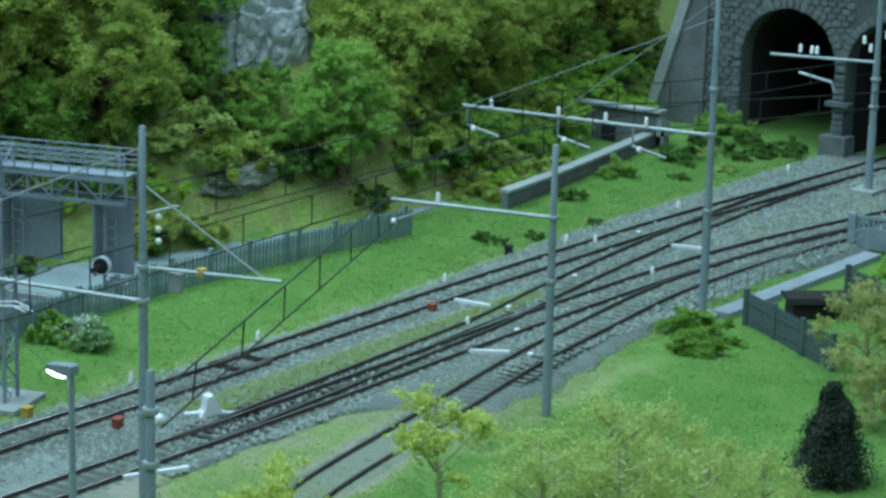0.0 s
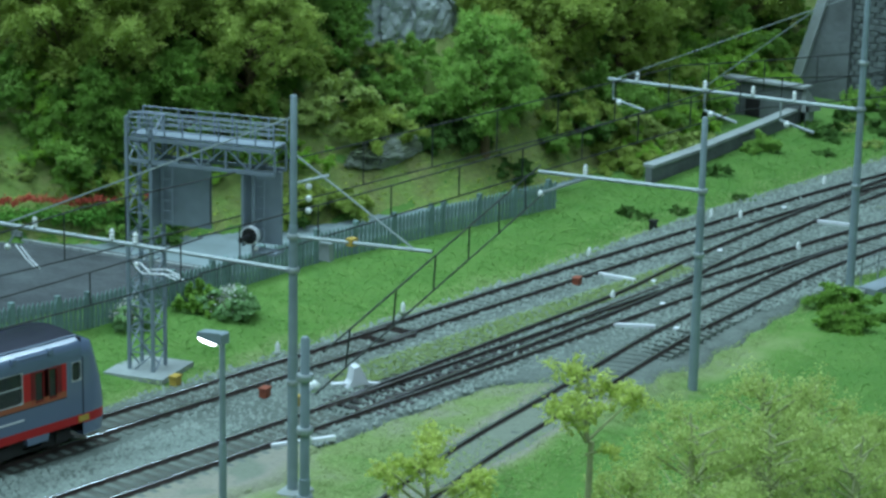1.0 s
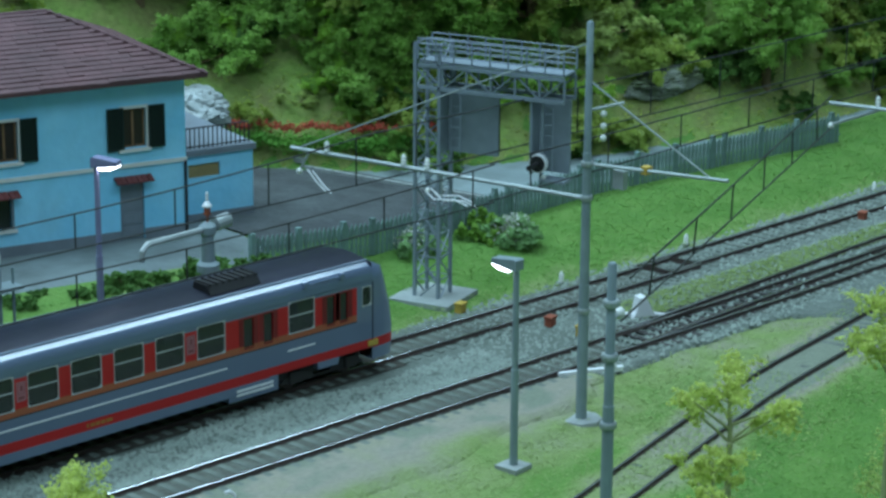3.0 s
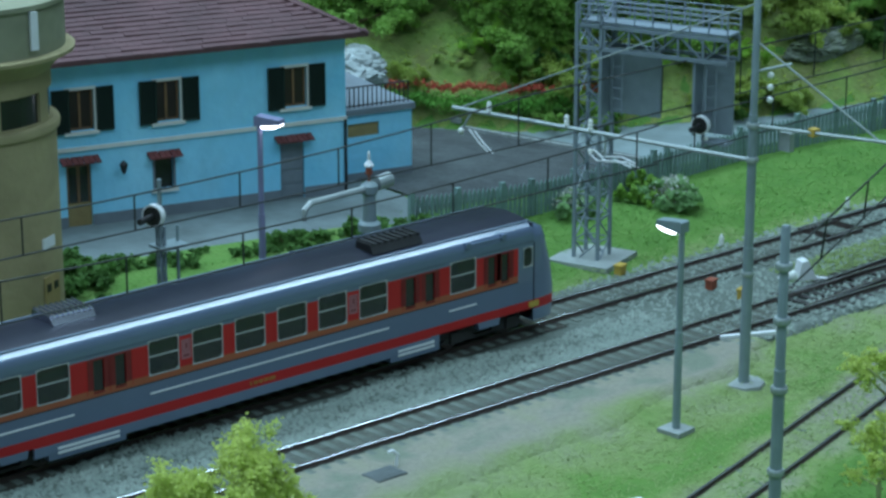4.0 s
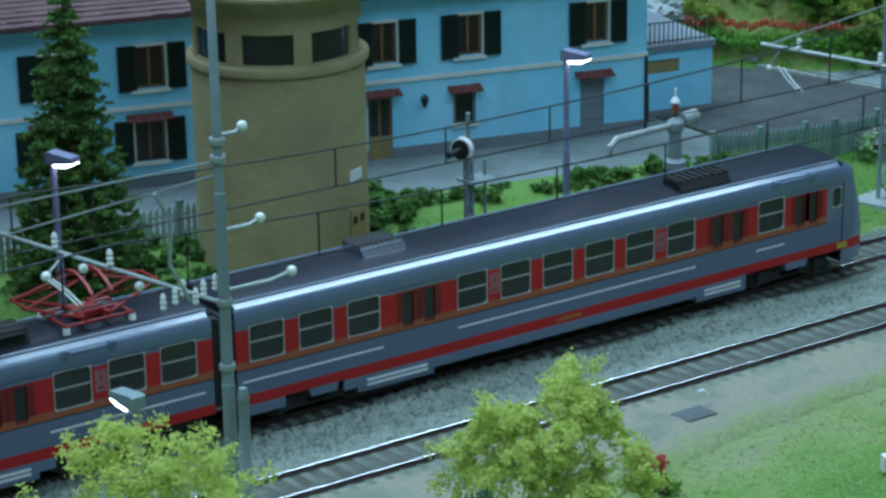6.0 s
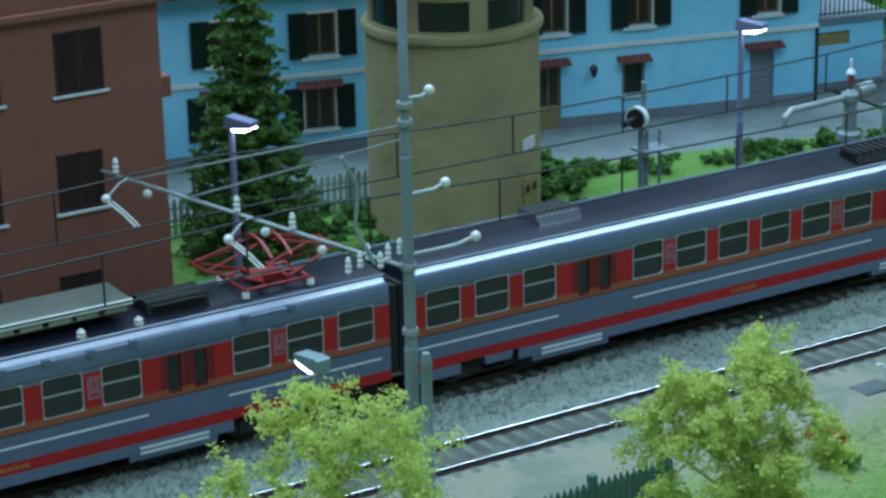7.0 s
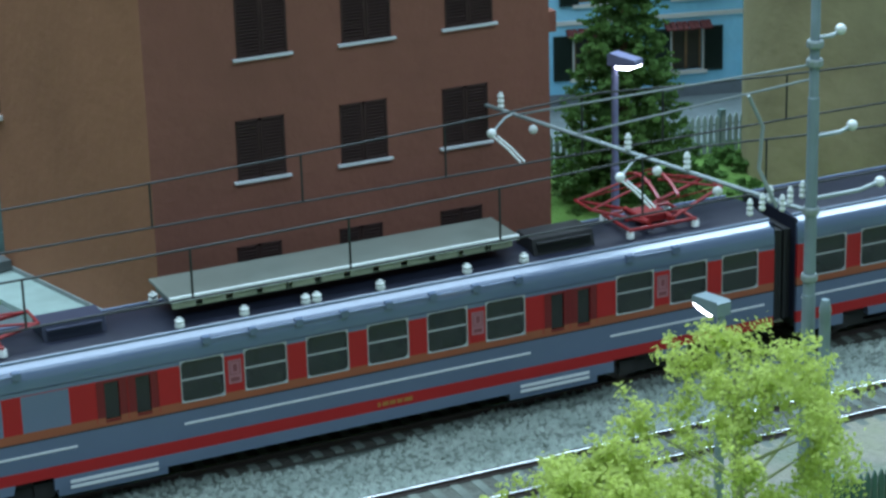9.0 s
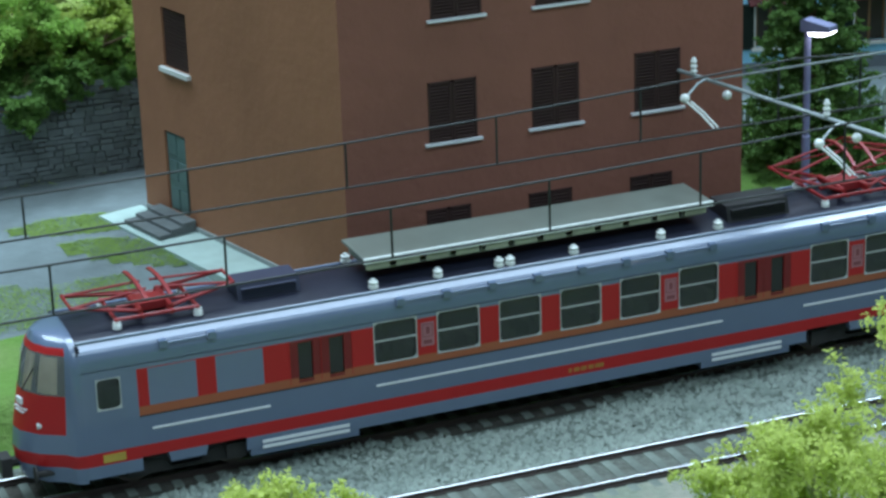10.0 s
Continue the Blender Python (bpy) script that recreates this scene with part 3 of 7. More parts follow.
def window(car, x0, x1, z0, z1, y, split=True, metal=M_ALU):
    """A framed car window: a thin metal ring with rounded inner corners, a transom and a pane."""
    bm = bmesh.new()
    t, r, n = 0.026, 0.10, 4
    mid = ((x0 + x1) / 2, (z0 + z1) / 2)
    rings = []
    for sx, sz, a0 in ((1, 1, 0), (-1, 1, 90), (-1, -1, 180), (1, -1, 270)):
        cx, cz = mid[0] + sx * ((x1 - x0) / 2 - r), mid[1] + sz * ((z1 - z0) / 2 - r)
        for i in range(n + 1):
            a = radians(a0 + 90 * i / n)
            inner = (cx + r * math.cos(a), cz + r * math.sin(a))
            big = 0.14 if 0 < i < n else t
            outer = (min(x1 + t, max(x0 - t, cx + (r + big) * math.cos(a))), min(z1 + t, max(z0 - t, cz + (r + big) * math.sin(a))))
            rings.append([bm.verts.new((p[0], q, p[1])) for p, q in ((inner, y + 0.05), (inner, y - 0.012), (outer, y - 0.022), (outer, y + 0.02))])
    for a, b in zip(rings, rings[1:] + rings[:1]):
        for k in range(4):
            bm.faces.new((a[k], a[(k + 1) % 4], b[(k + 1) % 4], b[k]))
    if split:
        zm = z0 + (z1 - z0) * 0.54
        box(bm, x0, x1, y - 0.005, y + 0.045, zm - 0.018, zm + 0.018)
    frame_ob = part("window", bm, metal, car, "car window with a pale metal frame")
    part("pane", bm_box(x0, x1, y + 0.03, y + 0.045, z0, z1), M_GLASS, frame_ob)


def roof_shell(x0, x1):
    """Shoulders and roof of a car, as one curved shell in two paints."""
    bm = bmesh.new()
    half = ((1.45, 3.28), (1.45, 3.36), (1.443, 3.52), (1.42, 3.66), (1.37, 3.765), (1.335, 3.797), (1.325, 3.803), (1.187, 3.893), (1.18, 3.897), (1.175, 3.965), (1.14, 3.985), (1.10, 3.955), (1.08, 3.925), (0.8, 4.0), (0.4, 4.05), (0, 4.07))
    prof = [(-y, z) for y, z in half] + [(y, z) for y, z in half[-2::-1]]
    rows = [[bm.verts.new((x, y, z)) for y, z in prof] for x in (x0, x1)]
    for k in range(len(prof) - 1):
        f = bm.faces.new((rows[0][k], rows[0][k + 1], rows[1][k + 1], rows[1][k]))
        f.material_index = 1 if 11 <= k <= len(prof) - 13 else 0
    for r in rows:
        bm.faces.new(r)
    return bm


def cab(x_side, x_nose, lit):
    """A rounded car end from the side wall's end to the nose, raked back above the waist."""
    bm = bmesh.new()
    s = 1 if x_nose > x_side else -1
    ln = abs(x_nose - x_side)
    zs = (0.45, 0.87, 1.2, 1.5, 2.3, 3.12, 3.34, 3.66, 3.9, 4.04)
    full = (1.45, 1.45, 1.45, 1.45, 1.45, 1.45, 1.45, 1.38, 1.18, 0.55)
    rake = lambda z: 0.30 * max(0.0, z - 1.9) + 0.18 * max(0.0, 0.87 - z) + (0.4 if z > 3.85 else 0) + (0.35 if z > 4.0 else 0)
    stations = ((0.0, 1.0), (0.45, 0.985), (0.75, 0.94), (0.92, 0.88), (1.0, 0.80))
    grid = []
    for z, w in zip(zs, full):
        row = [(x_side + s * max(0.02 if f else 0.0, (ln * f - rake(z) * f)), -w * k, z) for f, k in stations]
        row += [(x, -y, z) for x, y, _ in row[::-1]]
        grid.append([bm.verts.new(v) for v in row])
    n = len(grid[0])
    for r in range(len(zs) - 1):
        for c in range(n - 1):
            f = bm.faces.new((grid[r][c], grid[r][c + 1], grid[r + 1][c + 1], grid[r + 1][c]))
            front = c == 4
            zmid = (zs[r] + zs[r + 1]) / 2
            if 0.87 < zmid < 1.2:
                f.material_index = 1
            elif front and lit and 1.5 < zmid < 2.3:
                f.material_index = 1
            elif front and lit and 2.3 < zmid < 3.12:
                f.material_index = 2
            elif front and lit and 3.12 < zmid < 3.34:
                f.material_index = 1
            elif zmid > 3.9:
                f.material_index = 3
    bm.faces.new(grid[-1]), bm.faces.new(grid[0][::-1])
    return bm


NOSE = ((0.0, 1.45), (0.10, 1.44), (0.18, 1.40), (0.25, 1.32), (0.31, 1.20), (0.74, 0.85), (1.02, 0.4), (1.08, 0.06))


def nose_depth(z):
    return 1.36 - 0.19 * max(0.0, z - 1.4) - 0.25 * max(0.0, z - 3.5) - 0.25 * max(0.0, 1.0 - z)


def nose_x(y, z, x_side=-7.33):
    """Where the bowed front stands at a height, across the car."""
    y = abs(y)
    for (d0, y0), (d1, y1) in zip(NOSE, NOSE[1:]):
        if y1 <= y <= y0:
            return x_side - (d0 + (d1 - d0) * (y0 - y) / (y0 - y1)) * nose_depth(z)
    return x_side - NOSE[-1][0] * nose_depth(z)


def driving_cab(x_side):
    """A bowed driving end: grey corners, a red front panel, a raked two-part windscreen and a domed roof."""
    bm = bmesh.new()
    zs = (0.45, 0.87, 1.2, 1.7, 2.68, 3.45, 3.68, 3.84, 3.96, 4.04)
    wide = (0.97, 1.0, 1.0, 1.0, 1.0, 0.998, 0.95, 0.86, 0.72, 0.45)
    plan = NOSE + tuple((d, -y) for d, y in NOSE[::-1])
    grid = [[bm.verts.new((x_side - d * nose_depth(z), y * w, z)) for d, y in plan] for z, w in zip(zs, wide)]
    n = len(plan)
    for r in range(len(zs) - 1):
        for c in range(n - 1):
            f = bm.faces.new((grid[r][c], grid[r][c + 1], grid[r + 1][c + 1], grid[r + 1][c]))
            zmid, front = (zs[r] + zs[r + 1]) / 2, 4 <= c <= 10
            if 0.87 < zmid < 1.2:
                f.material_index = 1
            elif front and (1.7 < zmid < 2.68 or 3.68 < zmid < 3.84):
                f.material_index = 1
            elif front and 2.68 < zmid < 3.68:
                f.material_index = 3 if c == 7 else 2
    bm.faces.new(grid[-1]), bm.faces.new(grid[0][::-1])
    return bm


def bogie(car, x):
    frame_bm = bmesh.new()
    for y in (-1.02, 1.02):
        prism(frame_bm, ((-1.9, 0.35), (-1.5, 0.62), (-0.6, 0.62), (-0.35, 0.38), (0.35, 0.38), (0.6, 0.62), (1.5, 0.62), (1.9, 0.35), (1.3, 0.28), (-1.3, 0.28)), y - 0.1, y + 0.1, "y")
        for wx in (-1.25, 1.25):
            box(frame_bm, wx - 0.25, wx + 0.25, y - 0.2, y + 0.2, 0.3, 0.7)
    box(frame_bm, -0.5, 0.5, -1.0, 1.0, 0.4, 0.8)
    bmesh.ops.translate(frame_bm, verts=frame_bm.verts, vec=(x, 0, 0))
    b = part("bogie", frame_bm, M_DARK, car, "black bogie frame with axle boxes")
    for wx in (-1.25, 1.25):
        for y in (-0.75, 0.75):
            bm = bmesh.new()
            bar(bm, (x + wx, y - 0.07, 0.46), (x + wx, y + 0.07, 0.46), 0.46, 20)
            part("wheel", bm, M_RAIL, b)


def pantograph(car, x, up):
    """A diamond pantograph: base frame on insulators, four thin double arms with cross ties, curved contact shoes, springs."""
    p = part("pantograph", bm_box(x - 0.42, x + 0.42, -0.34, 0.34, 4.17, 4.36), M_PANTO, car, "folded red diamond pantograph" if up < 0.8 else "half raised red diamond pantograph")
    rods = [((x - 1.05, y, 4.2), (x + 1.05, y, 4.2), 0.05) for y in (-0.72, 0.72)] + [((x + dx, -0.8, 4.2), (x + dx, 0.8, 4.2), 0.05) for dx in (-1.0, -0.35, 0.35, 1.0)]
    rods += [((x + dx, -0.66, 4.3), (x + dx, 0.66, 4.3), 0.075) for dx in (-0.38, 0.38)]
    for a, b, r in rods:
        rod = bmesh.new()
        bar(rod, a, b, r, 8)
        part("base_bar", rod, M_PANTO, p)
    h = 4.28 + up
    knee_z = 4.36 + up * 0.48
    for y in (-0.62, 0.62):
        for s in (-1, 1):
            arm_bm = bmesh.new()
            knee = (x + s * 2.0, y * 0.72, knee_z)
            bar(arm_bm, (x + s * 0.38, y, 4.3), knee, 0.05)
            bar(arm_bm, knee, (x + s * 0.12, y * 0.45, h), 0.036)
            part("arm", arm_bm, M_PANTO, p)
    for s in (-1, 1):
        tie = bmesh.new()
        bar(tie, (x + s * 2.0, -0.5, knee_z), (x + s * 2.0, 0.5, knee_z), 0.04)
        bar(tie, (x + s * 2.0, -0.45, knee_z), (x + s * 0.38, 0.62, 4.3), 0.02, 4)
        bar(tie, (x + s * 2.0, 0.45, knee_z), (x + s * 0.12, -0.28, h), 0.02, 4)
        part("tie_bar", tie, M_PANTO, p)
        spring = bmesh.new()
        bar(spring, (x + s * 0.15, -0.2, 4.34), (x + s * 0.85, -0.2, 4.3), 0.055, 8)
        part("spring", spring, M_PANTO, p)
    for s in (-0.3, 0.3):
        bm = bmesh.new()
        pts = [(yy, h + 0.14 - (0.34 if up > 0.8 else 0.1) * yy * yy) for yy in (-1.05, -0.85, -0.6, -0.3, 0, 0.3, 0.6, 0.85, 1.05)]
        prism(bm, pts + [(yy, z - 0.06) for yy, z in pts[::-1]], x + s - 0.045, x + s + 0.045, "x")
        part("contact_shoe", bm, M_PANTO, p)
    for dx in (-1.0, 1.0):
        for y in (-0.76, 0.76):
            bm = bmesh.new()
            lathe(bm, ((0.08, 3.98), (0.12, 4.01), (0.075, 4.05), (0.12, 4.09), (0.075, 4.12), (0.1, 4.17)), 12, (x + dx, y, 0))
            part("insulator", bm, M_PORC, p, "white porcelain insulator")


def grab_step(car, x0, x1, count):
    bm = bmesh.new()
    box(bm, x0, x1, -1.50, -1.44, 3.70, 3.74)
    for i in range(count):
        x = x0 + (x1 - x0) * i / (count - 1)
        box(bm, x - 0.1, x + 0.1, -1.52, -1.33, 3.62, 3.80)
    part("roof_step", bm, M_BLUEGREY, car, "narrow roof step on small brackets")


def numeral_panel(car, a):
    """A pale pink panel with a bordered field above a small one, marked with plain bars."""
    p = part("poster", bm_box(a + 0.02, a + 0.37, -1.458, -1.447, 2.42, 3.05), M_PINK, car, "pale pink panel between windows")
    for x0, x1, z0, z1 in ((0.06, 0.33, 2.99, 3.01), (0.06, 0.33, 2.66, 2.68), (0.06, 0.08, 2.68, 2.99), (0.31, 0.33, 2.68, 2.99), (0.15, 0.25, 2.74, 2.93), (0.08, 0.31, 2.48, 2.58)):
        part("marking_bar", bm_box(a + x0, a + x1, -1.462, -1.457, z0, z1), M_MARK, p)


def lettering(car, a):
    """Small ochre bars in the red sill, in place of writing too small to read."""
    for x0, x1 in ((0, 0.08), (0.14, 0.30), (0.34, 0.5), (0.55, 0.7), (0.74, 0.98)):
        part("marking_bar", bm_box(a + x0, a + x1, -1.46, -1.448, 0.97, 1.08), M_OCHRE, car, "small ochre bar")


def car_common(label, x0, x1, openings, doors, grey, bottom, lines, bogies, boxes):
    car = thing("train_car", (0, 1.45, 0), label=label, category="train car", group="cars of the train")
    for y, flip in ((-1.45, 1), (1.45, -1)):
        holes = [o[:4] for o in openings] + [(a, b, 2.12, 3.1) for d in doors for a, b in d[1]]
        bm = side_wall(x0, x1, holes, grey, bottom)
        if flip < 0:
            bmesh.ops.scale(bm, vec=(1, -1, 1), verts=bm.verts)
        bmesh.ops.translate(bm, verts=bm.verts, vec=(0, y, 0))
        part("side_wall", bm, SIDE_MATS, car, "blue-grey side with red and orange stripes")
    for o in openings:
        window(car, *o[:4], -1.45, split=o[4])
        part("pane", bm_box(o[0], o[1], 1.40, 1.415, o[2], o[3]), M_GLASS, car)
    for (d0, d1), leaves in doors:
        bm = bmesh.new()
        for e in (d0, (d0 + d1) / 2, d1):
            box(bm, e - 0.008, e + 0.008, -1.456, -1.44, 2.05, 3.15)
        door = part("door", bm, M_RED, car, "red double door with narrow panes")
        for a, b in leaves:
            lf = bmesh.new()
            for p in ((a - 0.2, a, 2.2, 3.16), (b, b + 0.2, 2.2, 3.16), (a, b, 3.1, 3.16), (a, b, 2.06, 2.12)):
                box(lf, p[0], p[1], -1.456, -1.44, p[2], p[3])
            part("door_leaf", lf, M_DOORRED, door, "dark red door leaf")
            part("pane", bm_box(a, b, -1.40, -1.385, 2.12, 3.1), M_DKGLASS, door)
            part("pane", bm_box(a, b, 1.40, 1.415, 2.12, 3.1), M_DKGLASS, door)
    part("roof", roof_shell(x0, x1), (M_BLUEGREY, M_ROOF), car, "dark slate roof with blue-grey shoulders", smooth=True)
    floor_bm = bm_box(x0 + 0.05, x1 - 0.05, -1.36, 1.36, 0.95, 1.2)
    part("floor", floor_bm, M_INSIDE, car)
    part("ceiling", bm_box(x0 + 0.05, x1 - 0.05, -1.36, 1.36, 3.3, 3.33), M_INSIDE, car)
    x = x0 + 1.6
    while x < x1 - 1.5:
        for y in (-0.85, 0.85):
            bm = bmesh.new()
            box(bm, x - 0.5, x + 0.5, y - 0.45, y + 0.45, 1.2, 1.65)
            box(bm, x - 0.09, x + 0.09, y - 0.45, y + 0.45, 1.6, 2.42)
            part("seat", bm, M_SEAT, car, "dark green bench seat")
        x += 1.67
    for e in (x0, x1):
        part("end_wall", bm_box(e - 0.04, e + 0.04, -1.36, 1.36, 0.95, 3.9), M_ROOF, car)
    for a, b in lines:
        part("trim_strip", bm_box(a, b, -1.475, -1.448, 1.58, 1.63), M_PALE, car, "thin pale trim strip")
    for a, b in boxes:
        bm = bm_box(a, b, -1.42, 1.42, 0.36, 0.9)
        part("equipment_box", bm, M_BLUEGREY, car, "blue-grey equipment box below the sill")
        bm = bm_box(a + 0.3, b - 0.25, -1.47, -1.41, 0.66, 0.74)
        box(bm, a + 0.3, b - 0.25, -1.47, -1.41, 0.52, 0.60)
        part("trim_strip", bm, M_PALE, car)
    for x in bogies:
        bm = bmesh.new()
        prism(bm, ((x - 0.5, 0.9), (x + 0.5, 0.9), (x + 0.44, 0.64), (x - 0.44, 0.64)), -1.44, -1.2, "y")
        part("step_box", bm, M_BLUEGREY, car, "small blue-grey step box over the bogie")
    part("underframe", bm_box(x0 + 0.3, x1 - 0.3, -1.1, 1.1, 0.5, 0.96), M_DARK, car)
    for x in bogies:
        bogie(car, x)
    return car


WZ = (2.19, 3.24)
win = lambda a, w=1.09: (a, a + w, *WZ, True)
low_a = {"at": (-3.4, 12.1), "z": lambda x: 0.55 if x < -6.2 or -3.4 < x < 12.1 else 0.9}
car_a = car_common("motor car of a blue-grey and red train with pantographs", -7.33, 17.1,
    [(-6.97, -6.42, 2.3, 3.05, False)] + [win(0.0 + 1.67 * i) for i in range(6)] + [win(v) for v in (12.2, 13.85, 15.46)],
    [((-2.2, -0.6), ((-1.98, -1.6), (-1.18, -0.8))), ((10.0, 11.6), ((10.24, 10.62), (11.02, 11.4)))],
    [(-7.33, -6.0, 1.2, 3.3), (-5.72, -4.53, 2.2, 3.15), (-4.05, -2.86, 2.2, 3.15), (-7.33, -5.99, 1.9, 3.3)], low_a,
    [(-5.7, -2.75), (0.0, 9.6), (12.0, 16.8)], (-4.86, 13.9), ((-3.3, -0.5), (9.0, 11.6)))
part("cab", driving_cab(-7.33), (M_BLUEGREY, M_RED, M_CABGLASS, M_DARK), car_a, "rounded driving cab with a red front and raked windscreen", smooth=True)
for y in (-0.8, 0.8):
    bm = bmesh.new()
    bar(bm, (nose_x(y, 1.9) + 0.2, y, 1.9), (nose_x(y, 1.9) - 0.03, y, 1.9), 0.08, 12)
    part("headlight", bm, M_ALU, car_a, "round headlight")
for y0, y1 in ((-1.02, -0.62), (-0.48, -0.12), (0.12, 0.5), (0.62, 1.02)):
    bm = bmesh.new()
    n = 14
    top, foot = [], []
    for i in range(n + 1):
        y = y0 + (y1 - y0) * i / n
        fold = 0.1 + 0.035 * math.sin(i * 1.9)
        top.append(bm.verts.new((nose_x(y, 3.6) + fold, y * 0.96, 3.6))), foot.append(bm.verts.new((nose_x(y, 2.7) + fold, y, 2.7)))
    for i in range(n):
        bm.faces.new((foot[i], foot[i + 1], top[i + 1], top[i]))
    part("curtain", bm, M_CURTAIN, car_a, "tan curtain behind the windscreen", smooth=True)
wiper = bmesh.new()
bar(wiper, (nose_x(-0.3, 2.68) - 0.03, -0.3, 2.68), (nose_x(-0.6, 3.3) - 0.03, -0.6, 3.3), 0.02, 4)
part("wiper", wiper, M_BLACK, car_a)
emblem = bmesh.new()
for i, (y0, y1, z0, z1) in enumerate(((-0.38, -0.14, 2.34, 2.5), (-0.52, -0.06, 2.22, 2.26), (-0.46, -0.1, 2.15, 2.18))):
    a, b = nose_x(y0, z0) - 0.05, nose_x(y1, z0) - 0.05
    prism(emblem, ((a, y0), (b, y1), (b + 0.06, y1), (a + 0.06, y0)), z0, z1, "z")
part("emblem", emblem, M_PALE, car_a, "small pale emblem on the front")
bm = bmesh.new()
bar(bm, (-8.0, 0, 0.75), (-9.0, 0, 0.75), 0.14, 8)
box(bm, -9.15, -8.9, -0.25, 0.25, 0.45, 0.95)
for y in (-0.9, 0.9):
    bar(bm, (-7.8, y, 0.7), (-8.45, y, 0.7), 0.09, 8)
    bar(bm, (-8.45, y, 0.7), (-8.51, y, 0.7), 0.2, 12)
part("coupler", bm, M_DARK, car_a, "black coupler with hoses")
part("plate", bm_box(-6.95, -6.4, -1.47, -1.44, 0.93, 1.13), M_YELLOW, car_a, "small yellow plate")
lettering(car_a, 5.2)
for a in (1.2, 7.9, 13.4):
    numeral_panel(car_a, a)
M_PANEL = mat("pale_olive_panel", (0.27, 0.29, 0.21), 0.5, 0.15, 1, stain=0.4)
M_BRIGHT = mat("bright_metal_strip", (0.78, 0.82, 0.80), 0.3, 0.06, 2)
roof_box = bmesh.new()
box(roof_box, 0.05, 9.65, -0.75, 0.85, 4.62, 4.68)
box(roof_box, 0.25, 9.45, -0.6, 0.7, 4.30, 4.36)
for i in range(22):
    x = 0.2 + i * 0.43
    box(roof_box, x, x + 0.05, -0.66, 0.76, 4.34, 4.62)
rb = part("resistor_box", roof_box, M_BOXGREY, car_a, "long grey roof resistor box on insulators")
part("resistor", bm_box(0.4, 9.3, -0.45, 0.55, 4.37, 4.6), M_OCHWOOD, rb)
part("edge_strip", bm_box(0.05, 9.65, -0.82, -0.752, 4.57, 4.70), M_BRIGHT, rb, "bright metal edge strip")
for i in range(12):
    part("side_panel", bm_box(0.12 + i * 0.795, 0.74 + i * 0.795, -0.74, -0.70, 4.38, 4.55), M_PANEL, rb, "pale olive panel")
for x in (0.2, 1.9, 3.55, 3.85, 5.6, 8.05, 9.7):
    for y in (-0.98, 1.05):
        bm = bmesh.new()
        lathe(bm, ((0.09, 3.97), (0.13, 4.0), (0.13, 4.06), (0.08, 4.08), (0.12, 4.12), (0.12, 4.17), (0.06, 4.19), (0.06, 4.23)), 12, (x, y, 0))
        part("insulator", bm, M_PORC, rb, "white porcelain insulator")
pantograph(car_a, -5.2, 0.42)
pantograph(car_a, 14.0, 1.05)
for x0, x1, y0, y1, m in ((10.1, 11.9, -0.8, 0.3, M_BLACK), (-3.1, -1.5, -0.5, 0.5, M_VENTBLUE)):
    bm = bmesh.new()
    prism(bm, ((y0, 4.0), (y1, 4.0), (y1 - 0.06, 4.42), (y0 + 0.14, 4.42)), x0, x1, "x")
    for i in range(5):
        box(bm, x0 + 0.1, x1 - 0.1, y0 - 0.01, y0 + 0.1, 4.08 + i * 0.06, 4.10 + i * 0.06)
    part("roof_vent", bm, m, car_a, "dark louvred roof box")
grab_step(car_a, 0.7, 9.3, 8)
grab_step(car_a, -5.3, -4.1, 2)
grab_step(car_a, 12.6, 14.0, 2)

low_b = {"at": (21.4, 36.6), "z": lambda x: 0.55 if 21.4 < x < 36.6 or x < 18.9 else 0.9}
car_b = car_common("trailer car of a blue-grey and red train", 17.85, 41.2,
    [win(v, w) for v, w in ((18.3, 1.1), (19.95, 1.1), (21.6, 1.08), (25.5, 1.05), (27.1, 1.08), (28.7, 1.1), (30.33, 1.1), (31.95, 1.1), (33.62, 1.1), (37.47, 1.08))] + [(40.75, 41.12, 2.45, 3.1, False)],
    [((23.3, 24.9), ((23.52, 23.9), (24.29, 24.67))), ((35.4, 36.95), ((35.53, 35.95), (36.38, 36.78))), ((39.0, 40.2), ((39.13, 39.5), (39.73, 40.08)))],
    [(40.5, 41.2, 1.2, 3.3)], low_b,
    [(18.0, 22.8), (25.5, 34.8), (37.4, 38.6)], (20.72, 39.2), ((21.9, 24.6), (34.9, 37.0)))
part("cab", cab(41.2, 42.35, False), (M_BLUEGREY, M_RED, M_DKGLASS, M_ROOF), car_b, "rounded blue-grey rear end with a red sill", smooth=True)
part("door_seam", bm_box(41.2, 41.24, -1.465, -1.44, 0.9, 3.25), M_ROOF, car_b)
part("plate", bm_box(41.0, 41.45, -1.48, -1.40, 0.95, 1.15), M_YELLOW, car_b, "small yellow plate")
for x0, x1, y0, y1, m in ((22.9, 24.4, -0.4, 0.85, M_VENT), (34.6, 36.7, -0.95, 0.0, M_BLACK)):
    bm = bmesh.new()
    prism(bm, ((y0, 4.0), (y1, 4.0), (y1 - 0.06, 4.3), (y0 + 0.2, 4.3)), x0, x1, "x")
    for i in range(8):
        x = x0 + 0.1 + (x1 - x0 - 0.2) * i / 7
        box(bm, x - 0.03, x + 0.03, y0 + 0.08, y1 - 0.02, 4.29, 4.35)
    part("roof_vent", bm, m, car_b, "ribbed roof ventilator")
for a in (26.65, 33.15):
    numeral_panel(car_b, a)
lettering(car_b, 29.2)
for x0, x1 in ((38.2, 39.8),):
    grab_step(car_b, x0, x1, 2)
gang = bmesh.new()
